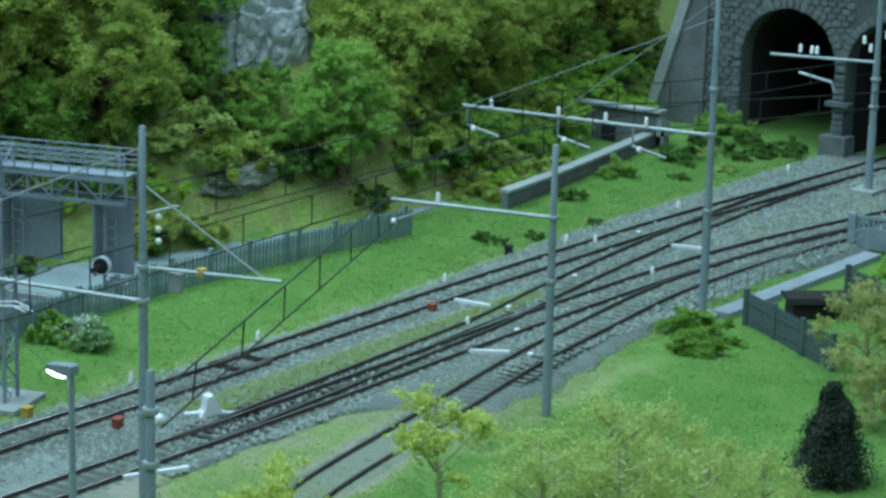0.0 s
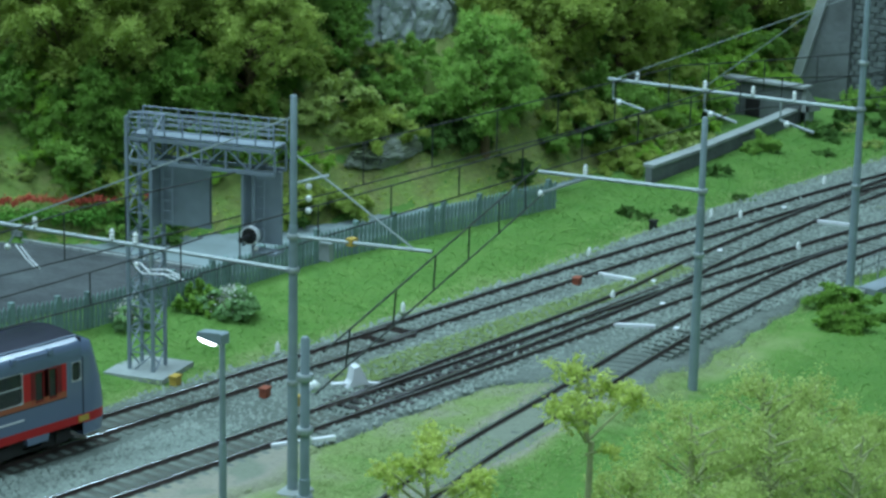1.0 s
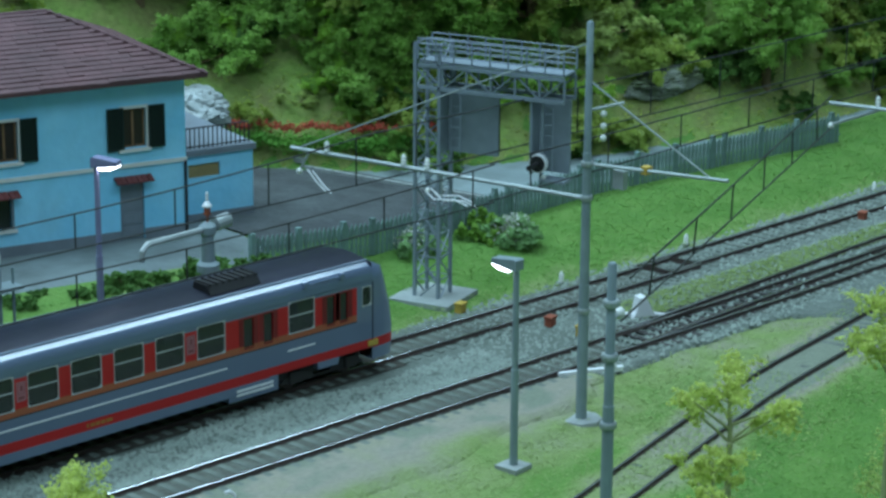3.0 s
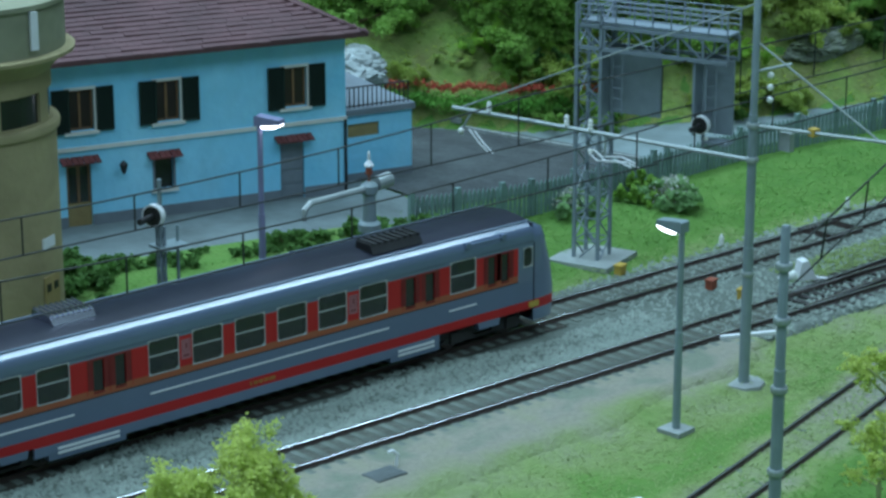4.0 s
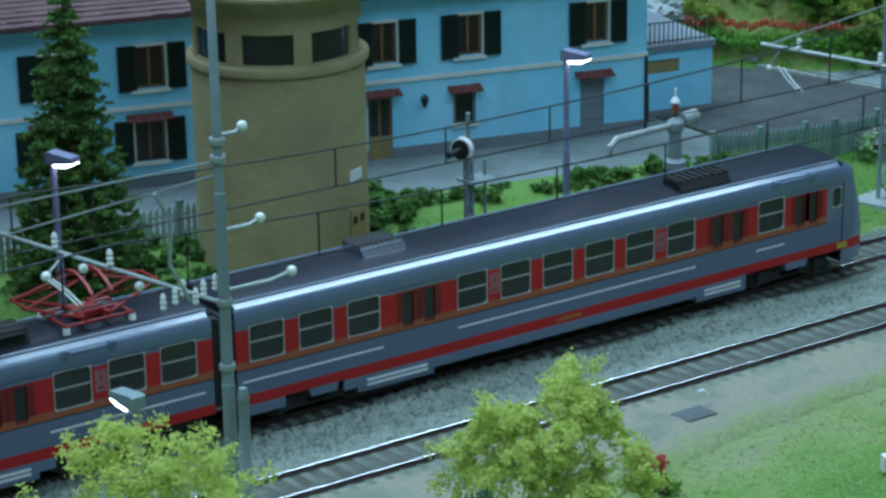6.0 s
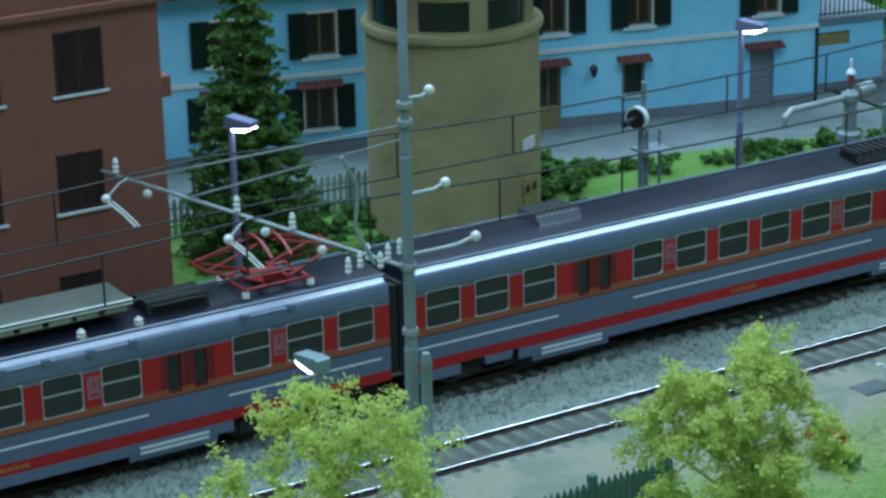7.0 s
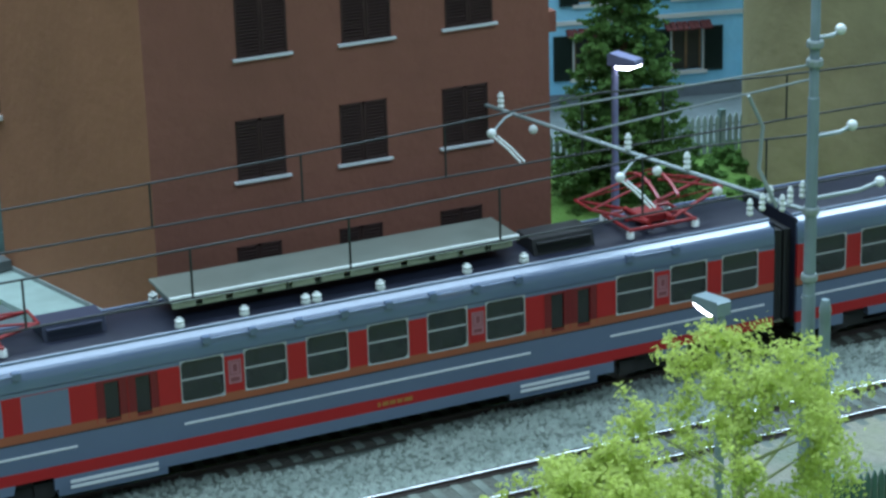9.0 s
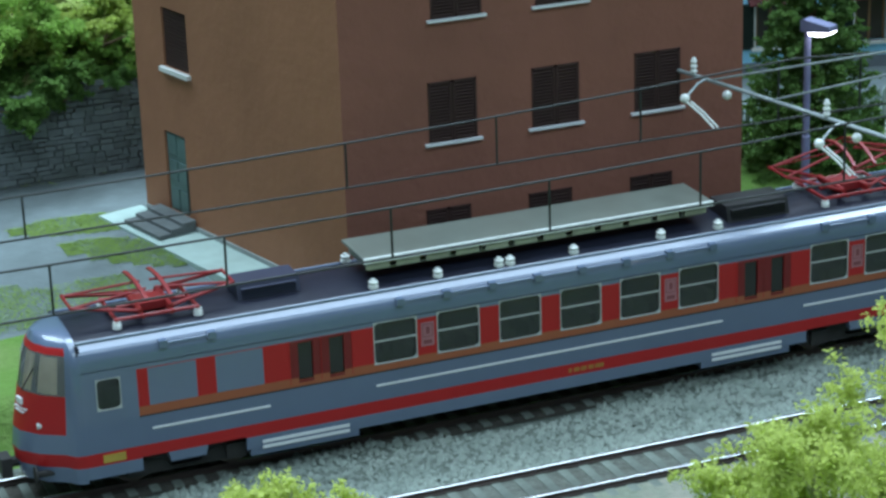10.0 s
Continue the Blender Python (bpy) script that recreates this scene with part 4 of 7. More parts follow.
for i in range(5):
    x = 17.14 + i * 0.14
    box(gang, x, x + 0.1, -1.15 - 0.04 * (i % 2), 1.15 + 0.04 * (i % 2), 0.95, 3.55 + 0.04 * (i % 2))
part("gangway_bellows", gang, M_BLACK, car_b, "black gangway bellows between the cars")


# ---- buildings behind the train ----
def wall_with_holes(bm, x0, x1, y0, y1, z0, z1, holes):
    """A wall along x with rectangular openings (x0, x1, z0, z1) cut through."""
    xs = sorted({x0, x1, *[v for h in holes for v in h[:2]]})
    for a, b in zip(xs, xs[1:]):
        mid = (a + b) / 2
        cuts = sorted({z0, z1, *[z for h in holes if h[0] < mid < h[1] for z in h[2:4]]})
        for c, d in zip(cuts, cuts[1:]):
            if not any(h[0] < mid < h[1] and h[2] < (c + d) / 2 < h[3] for h in holes):
                box(bm, a, b, y0, y1, c, d)
    bmesh.ops.remove_doubles(bm, verts=bm.verts, dist=1e-4)


def louvre(parent, name, x0, x1, z0, z1, y, material, label=""):
    bm = bmesh.new()
    t = 0.06
    for a in ((x0, x0 + t, z0, z1), (x1 - t, x1, z0, z1), (x0, x1, z0, z0 + t), (x0, x1, z1 - t, z1)):
        box(bm, a[0], a[1], y - 0.07, y, a[2], a[3])
    box(bm, x0 + t, x1 - t, y - 0.012, y - 0.002, z0 + t, z1 - t)
    ob = part(name, bm, material, parent, label)
    bm = bmesh.new()
    box(bm, x0 + t, x1 - t, -0.035, 0.035, -0.012, 0.012, Matrix.Translation((0, y - 0.035, 0)) @ Matrix.Rotation(radians(-35), 4, "X"))
    slat_mesh = mesh_of("slat", bm, material)
    n = int((z1 - z0) / 0.09)
    for i in range(n):
        slat = new("slat", slat_mesh)
        slat.parent = ob
        slat.location = (0, 0, (z0 + 0.08 + (z1 - z0 - 0.16) * i / max(1, n - 1)) * K)
    return ob


def tile_row(parent, x0, x1, y, z, material):
    """A little tiled canopy over an opening."""
    bm = bmesh.new()
    n = max(3, int((x1 - x0) / 0.2))
    for i in range(n):
        a = x0 + (x1 - x0) * i / n
        w = (x1 - x0) / n
        prism(bm, ((y + 0.02, z + 0.16), (y - 0.42, z - 0.02), (y - 0.42, z - 0.07), (y + 0.02, z + 0.05)), a + 0.01, a + w - 0.01 - 0.02 * (i % 2), "x")
    part("canopy", bm, material, parent, "small red tiled canopy")


house = thing("house", (44.3, 13.45, 1.55), -14.8, label="two-storey light blue plastered house with dark green shutters", category="house")
HX0, HX1, HD = -30.0, -0.4, 8.0
UP = [(-3.0, -2.02), (-8.1, -7.12), (-11.45, -10.45), (-15.4, -14.4), (-20.2, -19.1), (-23.7, -22.6)]
LOW = [(-3.14, -2.16, 0.05, 2.33), (-8.19, -7.46, 1.15, 2.35), (-11.6, -10.65, 0.05, 2.45), (-20.3, -19.2, 1.05, 2.55), (-23.8, -22.7, 1.05, 2.55)]
holes = [(a, b, 3.72, 5.25) for a, b in UP] + LOW
bm = bmesh.new()
wall_with_holes(bm, HX0, HX1, 0, 0.3, 0.0, 6.5, holes)
box(bm, HX0, HX0 + 0.3, 0.3, HD, 0, 6.5)
box(bm, HX1 - 0.3, HX1, 0.3, HD, 0, 6.5)
box(bm, HX0, HX1, HD, HD + 0.3, 0, 6.5)
part("wall", bm, M_HOUSE, house, "light blue plaster wall")
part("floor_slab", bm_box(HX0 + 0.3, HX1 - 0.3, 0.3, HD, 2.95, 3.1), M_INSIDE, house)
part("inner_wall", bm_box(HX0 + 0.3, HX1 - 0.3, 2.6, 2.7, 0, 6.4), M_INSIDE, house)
bm = bmesh.new()
wall_with_holes(bm, HX0 - 0.03, HX1 + 0.03, -0.04, -0.002, -0.3, 0.5, [h for h in LOW if h[2] < 0.5])
part("plinth", bm, M_PLINTH, house, "grey painted plinth")
part("string_course", bm_box(HX0 - 0.03, HX1 + 0.03, -0.07, -0.001, 2.97, 3.12), M_WHITE, house, "pale string course")
for a, b in UP:
    w = bmesh.new()
    for q in ((a - 0.1, a, 3.62, 5.35), (b, b + 0.1, 3.62, 5.35), (a, b, 5.25, 5.35)):
        box(w, q[0], q[1], -0.05, 0.1, q[2], q[3])
    wo = part("window", w, M_WHITE, house, "upper window with white surround")
    part("sill", bm_box(a - 0.16, b + 0.16, -0.14, 0.08, 3.58, 3.70), M_WHITE, wo)
    f = bmesh.new()
    for q in (a, (a + b) / 2 - 0.05, b - 0.08):
        box(f, q, q + 0.09, 0.12, 0.2, 3.72, 5.25)
    box(f, a, b, 0.12, 0.2, 3.72, 3.8), box(f, a, b, 0.12, 0.2, 5.17, 5.25)
    part("casement", f, M_WOOD, wo)
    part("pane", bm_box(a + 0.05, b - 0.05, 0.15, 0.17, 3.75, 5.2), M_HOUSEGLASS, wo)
    for s0, s1 in ((a - 0.62, a + 0.05), (b + 0.08, b + 0.74)):
        louvre(wo, "shutter", s0, s1, 3.66, 5.32, -0.06, M_SHUTTER, "dark green louvred shutter")
for a, b, z0, z1 in LOW:
    if z0 < 0.5:
        d = bmesh.new()
        wood = a < -5
        if wood:
            for q in (a, (a + b) / 2 - 0.05, b - 0.1):
                box(d, q, q + 0.1, 0.1, 0.18, z0 + 0.9, z1)
            box(d, a, b, 0.1, 0.18, z1 - 0.1, z1)
            do = part("door", d, M_WOOD, house, "glazed brown double door")
            part("panel", bm_box(a, b, 0.09, 0.19, z0, z0 + 0.92), M_OCHWOOD, do, "ochre lower door panel")
            part("pane", bm_box(a + 0.1, b - 0.1, 0.13, 0.15, z0 + 0.9, z1 - 0.1), M_GLASS, do)
        else:
            box(d, a, b, 0.1, 0.18, z0, z1)
            for i in range(4):
                box(d, a + 0.06, b - 0.06, 0.07, 0.1, z0 + 0.12 + i * 0.55, z0 + 0.55 + i * 0.55)
            do = part("door", d, M_PLINTH, house, "plain grey-blue closed door")
        tile_row(do, a - 0.25, b + 0.3, 0, z1 + 0.16, M_AWNING)
    else:
        small = b - a < 0.9
        w = bmesh.new()
        for q in ((a - 0.08, a, z0, z1), (b, b + 0.08, z0, z1)):
            box(w, q[0], q[1], -0.03, 0.1, q[2], q[3])
        wo = part("window", w, M_PLINTH if small else M_WHITE, house, "ground floor window under a small canopy")
        part("sill", bm_box(a - 0.16, b + 0.16, -0.14, 0.08, z0 - 0.12, z0), M_WHITE, wo)
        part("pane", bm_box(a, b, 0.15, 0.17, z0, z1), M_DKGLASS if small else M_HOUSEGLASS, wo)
        tile_row(wo, a - 0.3, b + 0.3, 0, z1 + 0.12, M_AWNING)
        if not small:
            f = bmesh.new()
            for q in (a, (a + b) / 2 - 0.05, b - 0.08):
                box(f, q, q + 0.09, 0.12, 0.2, z0, z1)
            part("casement", f, M_WOOD, wo)
            for s0, s1 in ((a - 0.75, a - 0.08), (b + 0.06, b + 0.72)):
                louvre(wo, "shutter", s0, s1, z0 - 0.05, z1 + 0.05, -0.03, M_SHUTTER, "dark green louvred shutter")
# hipped roof with courses of tiles
RX0, RX1, RY0, RY1, RZ, RH = HX0 - 0.6, HX1 + 0.65, -0.75, HD + 0.9, 6.45, 2.0
bm = bmesh.new()
ridge = [(RX0 + 4.6, (RY0 + RY1) / 2, RZ + RH), (RX1 - 4.6, (RY0 + RY1) / 2, RZ + RH)]
c = [(RX0, RY0, RZ), (RX1, RY0, RZ), (RX1, RY1, RZ), (RX0, RY1, RZ)]
vs = [bm.verts.new(p) for p in c + ridge]
lo = [bm.verts.new((x, y, z - 0.14)) for x, y, z in c]
for q in ((0, 1, 5, 4), (1, 2, 5), (2, 3, 4, 5), (3, 0, 4)):
    bm.faces.new([vs[i] for i in q])
for i in range(4):
    bm.faces.new((vs[i], lo[i], lo[(i + 1) % 4], vs[(i + 1) % 4]))
bm.faces.new(lo)
roof = part("roof", bm, M_TILE, house, "dark red tiled hipped roof")
courses = bmesh.new()
rnd = random.Random(5)
n = 17
for i in range(n):
    t = i / n
    y, z = RY0 + (ridge[0][1] - RY0) * t, RZ + RH * t + 0.02
    y2, z2 = RY0 + (ridge[0][1] - RY0) * (t + 1.15 / n), RZ + RH * (t + 1.15 / n) + 0.0
    a, b = RX0 + 4.6 * t + 0.02, RX1 - 4.6 * t - 0.02
    x = a
    while x < b - 0.02:
        w = min(rnd.uniform(0.5, 1.1), b - x)
        dz = rnd.uniform(0.02, 0.06)
        pts = [(y, z + dz), (y2, z2 + 0.012), (y2, z2), (y, z - 0.01)]
        prism(courses, pts, x, x + w * 0.985, "x")
        x += w
part("tile_course", courses, M_TILE, roof, "overlapping rows of worn tiles")["kind"] = "stuff"
sidec = bmesh.new()
for i in range(n):
    t = i / n
    x, z = RX1 - 4.6 * t, RZ + RH * t + 0.05
    x2, z2 = RX1 - 4.6 * (t + 1.15 / n), RZ + RH * (t + 1.15 / n) + 0.01
    a, b = RY0 + (ridge[0][1] - RY0) * t, RY1 - (RY1 - ridge[0][1]) * t
    prism(sidec, [(x, z), (x2, z2), (x2, z2 - 0.02), (x, z - 0.04)], a, b, "y")
part("tile_course", sidec, M_TILE, roof)["kind"] = "stuff"
cap = bmesh.new()
bar(cap, ridge[0], ridge[1], 0.1, 6)
bar(cap, ridge[1], c[1], 0.08, 6)
part("ridge_tile", cap, M_TILE, roof)
bm = bmesh.new()
bar(bm, (HX1 - 0.05, -0.08, 0.05), (HX1 - 0.05, -0.08, 3.0), 0.06)
part("downpipe", bm, M_BLACK, house, "dark downpipe at the corner")
lamp_w = bmesh.new()
bar(lamp_w, (-9.5, 0, 2.3), (-9.5, -0.35, 2.45), 0.03)
lathe(lamp_w, ((0.05, 0), (0.13, 0.2), (0.16, 0.35), (0.03, 0.5)), 8, (-9.5, -0.35, 2.0))
part("wall_lantern", lamp_w, M_BLACK, house, "small black wall lantern")

annex = thing("annex", (44.75, 15.0, 1.55), -12, label="low light blue annex with a dark flat roof edge", category="annex")
bm = bmesh.new()
wall_with_holes(bm, -0.3, 3.2, 0, 0.25, 0, 2.65, [(0.35, 1.75, 1.75, 2.3)])
box(bm, 2.95, 3.2, 0.25, 6, 0, 2.65)
box(bm, -0.3, 2.95, 5.75, 6, 0, 2.65)
part("wall", bm, M_HOUSE, annex, "light blue plaster wall")
part("roof_edge", bm_box(-0.4, 3.3, -0.12, 6.1, 2.65, 2.9), M_PLINTH, annex, "dark grey flat roof edge")
part("panel", bm_box(0.35, 1.75, 0.1, 0.2, 1.75, 2.3), M_OCHWOOD, annex, "beige closed window panel")
part("plinth", bm_box(-0.3, 3.22, -0.03, -0.002, -0.2, 0.3), M_PLINTH, annex)
rail = bmesh.new()
bar(rail, (-0.3, 0.1, 3.75), (3.1, 0.1, 3.75), 0.035)
roof_rail = part("railing", rail, M_BLACK, annex, "thin black roof railing")
rail = bmesh.new()
bar(rail, (-0.3, 0.1, 3.0), (3.1, 0.1, 3.0), 0.03)
part("lower_rail", rail, M_BLACK, roof_rail)
for i in range(18):
    rail = bmesh.new()
    bar(rail, (-0.3 + i * 0.2, 0.1, 2.9), (-0.3 + i * 0.2, 0.1, 3.75), 0.025, 4)
    part("baluster", rail, M_BLACK, roof_rail)

# round control tower
M_TOWERTOP = mat("grey_olive_render", (0.25, 0.255, 0.17), 0.7, 0.1, 3, 0.2, 30, stain=0.4)
tower = thing("control_tower", (25.4, 9.8, 1.0), 0, label="round ochre rendered signal tower with dark windows", category="tower")
bm = bmesh.new()
lathe(bm, ((2.82, 0), (2.82, 7.05)), 48)
part("shaft", bm, M_TOWER, tower, "ochre rendered round shaft", smooth=True)
bm = bmesh.new()
lathe(bm, ((2.8, 7.0), (2.93, 7.06), (2.96, 7.2), (2.93, 7.32), (2.78, 7.36)), 48)
part("ledge", bm, M_TOWER, tower, "projecting ochre ledge below the windows", smooth=True)
cabin = bmesh.new()
SEG = 144
wins = [(262 + 47.5 * k, 297 + 47.5 * k) for k in (-2, -1, 0, 1, 2, 3, 4)]
for i in range(SEG):
    a0, a1 = 2 * math.pi * i / SEG, 2 * math.pi * (i + 1) / SEG
    deg = (i + 0.5) * 360 / SEG
    inside = any(a < deg < b or a < deg + 360 < b for a, b in wins)
    for z0, z1 in ((7.34, 7.42), (7.42, 8.4), (8.4, 9.3)):
        if inside and z0 == 7.42:
            continue
        p = [(r * math.cos(a), r * math.sin(a)) for r, a in ((2.72, a0), (2.72, a1), (2.5, a1), (2.5, a0))]
        prism(cabin, p, z0, z1, "z")
bmesh.ops.remove_doubles(cabin, verts=cabin.verts, dist=1e-4)
part("window_band", cabin, M_TOWER, tower, "ochre ring with window openings")
for a, b in wins:
    bm = bmesh.new()
    k = 6
    for i in range(k):
        a0, a1 = radians(a + (b - a) * i / k), radians(a + (b - a) * (i + 1) / k)
        p = [(r * math.cos(q), r * math.sin(q)) for r, q in ((2.62, a0), (2.62, a1), (2.6, a1), (2.6, a0))]
        prism(bm, p, 7.42, 8.4, "z")
    part("pane", bm, M_DKGLASS, tower, "dark curved window pane")
bm = bmesh.new()
lathe(bm, ((2.7, 8.95), (3.1, 9.38), (3.35, 9.52), (3.52, 9.58), (3.54, 9.7), (3.48, 9.74), (3.3, 9.74)), 48)
part("cornice", bm, M_TOWER, tower, "projecting pale cornice", smooth=True)
bm = bmesh.new()
lathe(bm, ((3.24, 9.73), (3.24, 11.2), (3.35, 11.25), (3.35, 11.4)), 48)
part("lantern_room", bm, M_TOWERTOP, tower, "grey-green upper glazed ring", smooth=True)
part("lamp", bm_box(0.5, 0.75, -3.36, -3.24, 10.0, 11.2), M_PALE, tower)
bm = bmesh.new()
rot = Matrix.Rotation(radians(-62), 4, "Z")
box(bm, 2.79, 2.84, -0.45, 0.45, 0, 2.35, rot)
part("door", bm, M_OCHWOOD, tower, "low ochre service door")
bm = bmesh.new()
for q in (-0.22, 0.22):
    box(bm, 2.83, 2.86, q - 0.12, q + 0.12, 1.85, 2.1, rot)
part("vent", bm, M_BLACK, tower)
bm = bmesh.new()
box(bm, 2.80, 2.85, -0.35, 0.35, 3.3, 3.65, Matrix.Rotation(radians(-64), 4, "Z"))
part("sign_plate", bm, M_PALE, tower, "blank white sign plate")

# russet apartment block: front wall along the track, side wall at an angle
BF, BR, BB = Vector((1.21, 5.2)), Vector((12.95, 5.2)), Vector((-1.55, 15.4))
block = thing("apartment_block", (0, 0, 0), label="tall russet brown apartment block with closed brown shutters", category="apartment block")
BZ0, BZ1 = 0.9, 13.0
front_holes = []
for a, b in ((3.62, 5.0), (6.6, 7.98), (9.64, 11.02)):
    front_holes += [(a - 0.0, b, 5.85, 7.5), (a + 0.15, b + 0.2, 9.2, 10.95), (a - 0.15, b - 0.25, 2.3, 4.0)]
bm = bmesh.new()
wall_with_holes(bm, BF.x, BR.x, 5.2, 5.5, BZ0, BZ1, front_holes)
side_len = (BB - BF).length
side_dir = (BB - BF).normalized()
rotS = Matrix.Translation((BF.x, BF.y, 0)) @ Matrix.Rotation(math.atan2(side_dir.y, side_dir.x), 4, "Z")
sbm = bmesh.new()
wall_with_holes(sbm, 0, side_len, -0.3, 0.0, BZ0, BZ1, [(7.6, 8.95, 6.45, 8.2), (8.1, 9.25, 2.0, 4.45)])
bmesh.ops.transform(sbm, matrix=rotS, verts=sbm.verts)
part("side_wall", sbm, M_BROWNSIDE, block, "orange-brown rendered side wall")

box(bm, BR.x - 0.3, BR.x, 5.5, 15, BZ0, BZ1)
box(bm, BB.x + 0.2, BR.x, 15.0, 15.3, BZ0, BZ1)
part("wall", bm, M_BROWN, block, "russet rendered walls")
part("awning", bm_box(BR.x + 0.002, BR.x + 0.75, 6.2, 7.6, 8.35, 8.95), M_BROWN, block, "small russet box awning")
part("flat_roof", bm_box(BB.x + 2, BR.x - 0.3, 5.6, 15, 12.7, 12.9), M_DKCONC, block)
part("cornice", bm_box(BF.x - 0.02, BR.x + 0.3, 4.95, 5.198, 11.45, 11.62), M_BROWN, block, "thin projecting band under the top floor")
part("inner_wall", bm_box(BF.x + 0.6, BR.x - 0.4, 6.2, 6.3, BZ0, 12.6), M_INSIDE, block)
for a, b, z0, z1 in front_holes:
    sh = louvre(block, "shutter", a, (a + b) / 2 - 0.01, z0, z1, 5.24, M_BRSHUT, "closed dark brown louvred shutter")
    louvre(block, "shutter", (a + b) / 2 + 0.01, b, z0, z1, 5.24, M_BRSHUT, "closed dark brown louvred shutter")
    part("shutter_back", bm_box(a, b, 5.27, 5.3, z0, z1), M_BRSHUT, sh)
    if z0 > 3:
        part("sill", bm_box(a - 0.12, b + 0.12, 5.09, 5.21, z0 - 0.075, z0 - 0.01), M_PALE, block, "white stone window sill")
bm = bmesh.new()
box(bm, 7.6, 8.95, -0.12, -0.08, 6.45, 8.2, None)
bmesh.ops.transform(bm, matrix=rotS, verts=bm.verts)
side_shutter = part("shutter", bm, M_BRSHUT, block, "closed dark brown louvred shutter")
for i in range(16):
    bm = bm_box(7.65, 8.9, -0.08, -0.04, 6.5 + i * 0.105, 6.56 + i * 0.105)
    bmesh.ops.transform(bm, matrix=rotS, verts=bm.verts)
    part("slat", bm, M_BRSHUT, side_shutter)
bm = bmesh.new()
box(bm, 7.5, 9.05, -0.05, 0.14, 6.31, 6.44)
bmesh.ops.transform(bm, matrix=rotS, verts=bm.verts)
part("sill", bm, M_WHITE, block, "white stone window sill")
M_DOORGREEN = mat("grey_green_door", (0.10, 0.17, 0.16), 0.5, 0.1, 2)
bm = bmesh.new()
box(bm, 8.1, 9.25, -0.14, -0.08, 2.0, 4.45)
bmesh.ops.transform(bm, matrix=rotS, verts=bm.verts)
entrance = part("door", bm, M_DOORGREEN, block, "grey-green panelled entrance door")
for q in (8.2, 8.72):
    for z in (2.1, 2.95, 3.75):
        bm = bm_box(q, q + 0.42, -0.08, -0.05, z, z + 0.62)
        bmesh.ops.transform(bm, matrix=rotS, verts=bm.verts)
        part("panel", bm, M_DOORGREEN, entrance)
bm = bmesh.new()
wall_with_holes(bm, 0, side_len, -0.02, 0.05, BZ0, 1.85, [(8.0, 9.35, 1.5, 3)])
bmesh.ops.transform(bm, matrix=rotS, verts=bm.verts)
part("plinth", bm, M_CONC, block, "pale plinth along the side wall")
bm = bmesh.new()
box(bm, 0.5, side_len + 0.3, 0.06, 1.5, 1.2, 1.72)
bmesh.ops.transform(bm, matrix=rotS, verts=bm.verts)
M_PALEGREEN = mat("pale_green_paving", (0.38, 0.50, 0.46), 0.9, 0.1, 3, 0.3, stain=0.25)
place("side_pavement", bm, M_PALEGREEN, label="pale green paved strip along the side wall", category="pavement", kind="structure")
bm = bmesh.new()
for i in range(3):
    box(bm, 7.7, 9.7, 0.05, 1.3 - i * 0.4, 1.75 + i * 0.1, 1.86 + i * 0.1)
bmesh.ops.transform(bm, matrix=rotS, verts=bm.verts)
part("door_step", bm, M_DKCONC, block, "grey entrance steps")


# ---- masts, arms and wires ----
def insulator(parent, at, h=0.55, r=0.13):
    h, r = h * 0.6, r * 0.8
    bm = bmesh.new()
    x, y, z = at
    lathe(bm, ((r * 0.6, 0), (r, h * 0.15), (r * 0.6, h * 0.3), (r, h * 0.45), (r * 0.6, h * 0.6), (r * 0.9, h * 0.75), (r * 0.4, h)), 12, (x, y, z))
    return part("insulator", bm, M_PORC, parent, "white porcelain insulator")


def ball(parent, at, r=0.2):
    r *= 0.68
    bm = bmesh.new()
    bmesh.ops.create_uvsphere(bm, u_segments=14, v_segments=9, radius=r)
    bmesh.ops.translate(bm, verts=bm.verts, vec=at)
    return part("insulator", bm, M_PORC, parent, "round white insulator", smooth=True)


def tube(name, pts, r, material, parent, label="", sides=8):
    """A round tube swept through the given points as one piece."""
    bm = bmesh.new()
    pts = [Vector(p) for p in pts]
    rings = []
    for i, p in enumerate(pts):
        d = (pts[min(i + 1, len(pts) - 1)] - pts[max(i - 1, 0)]).normalized()
        u = d.cross(Vector((0.31, 0.12, 0.94))).normalized()
        w = d.cross(u)
        rings.append([bm.verts.new(p + r * (math.cos(2 * math.pi * k / sides) * u + math.sin(2 * math.pi * k / sides) * w)) for k in range(sides)])
    for p, q in zip(rings, rings[1:]):
        for k in range(sides):
            bm.faces.new((p[k], p[(k + 1) % sides], q[(k + 1) % sides], q[k]))
    bm.faces.new(rings[0][::-1]), bm.faces.new(rings[-1])
    return part(name, bm, material, parent, label, smooth=True)


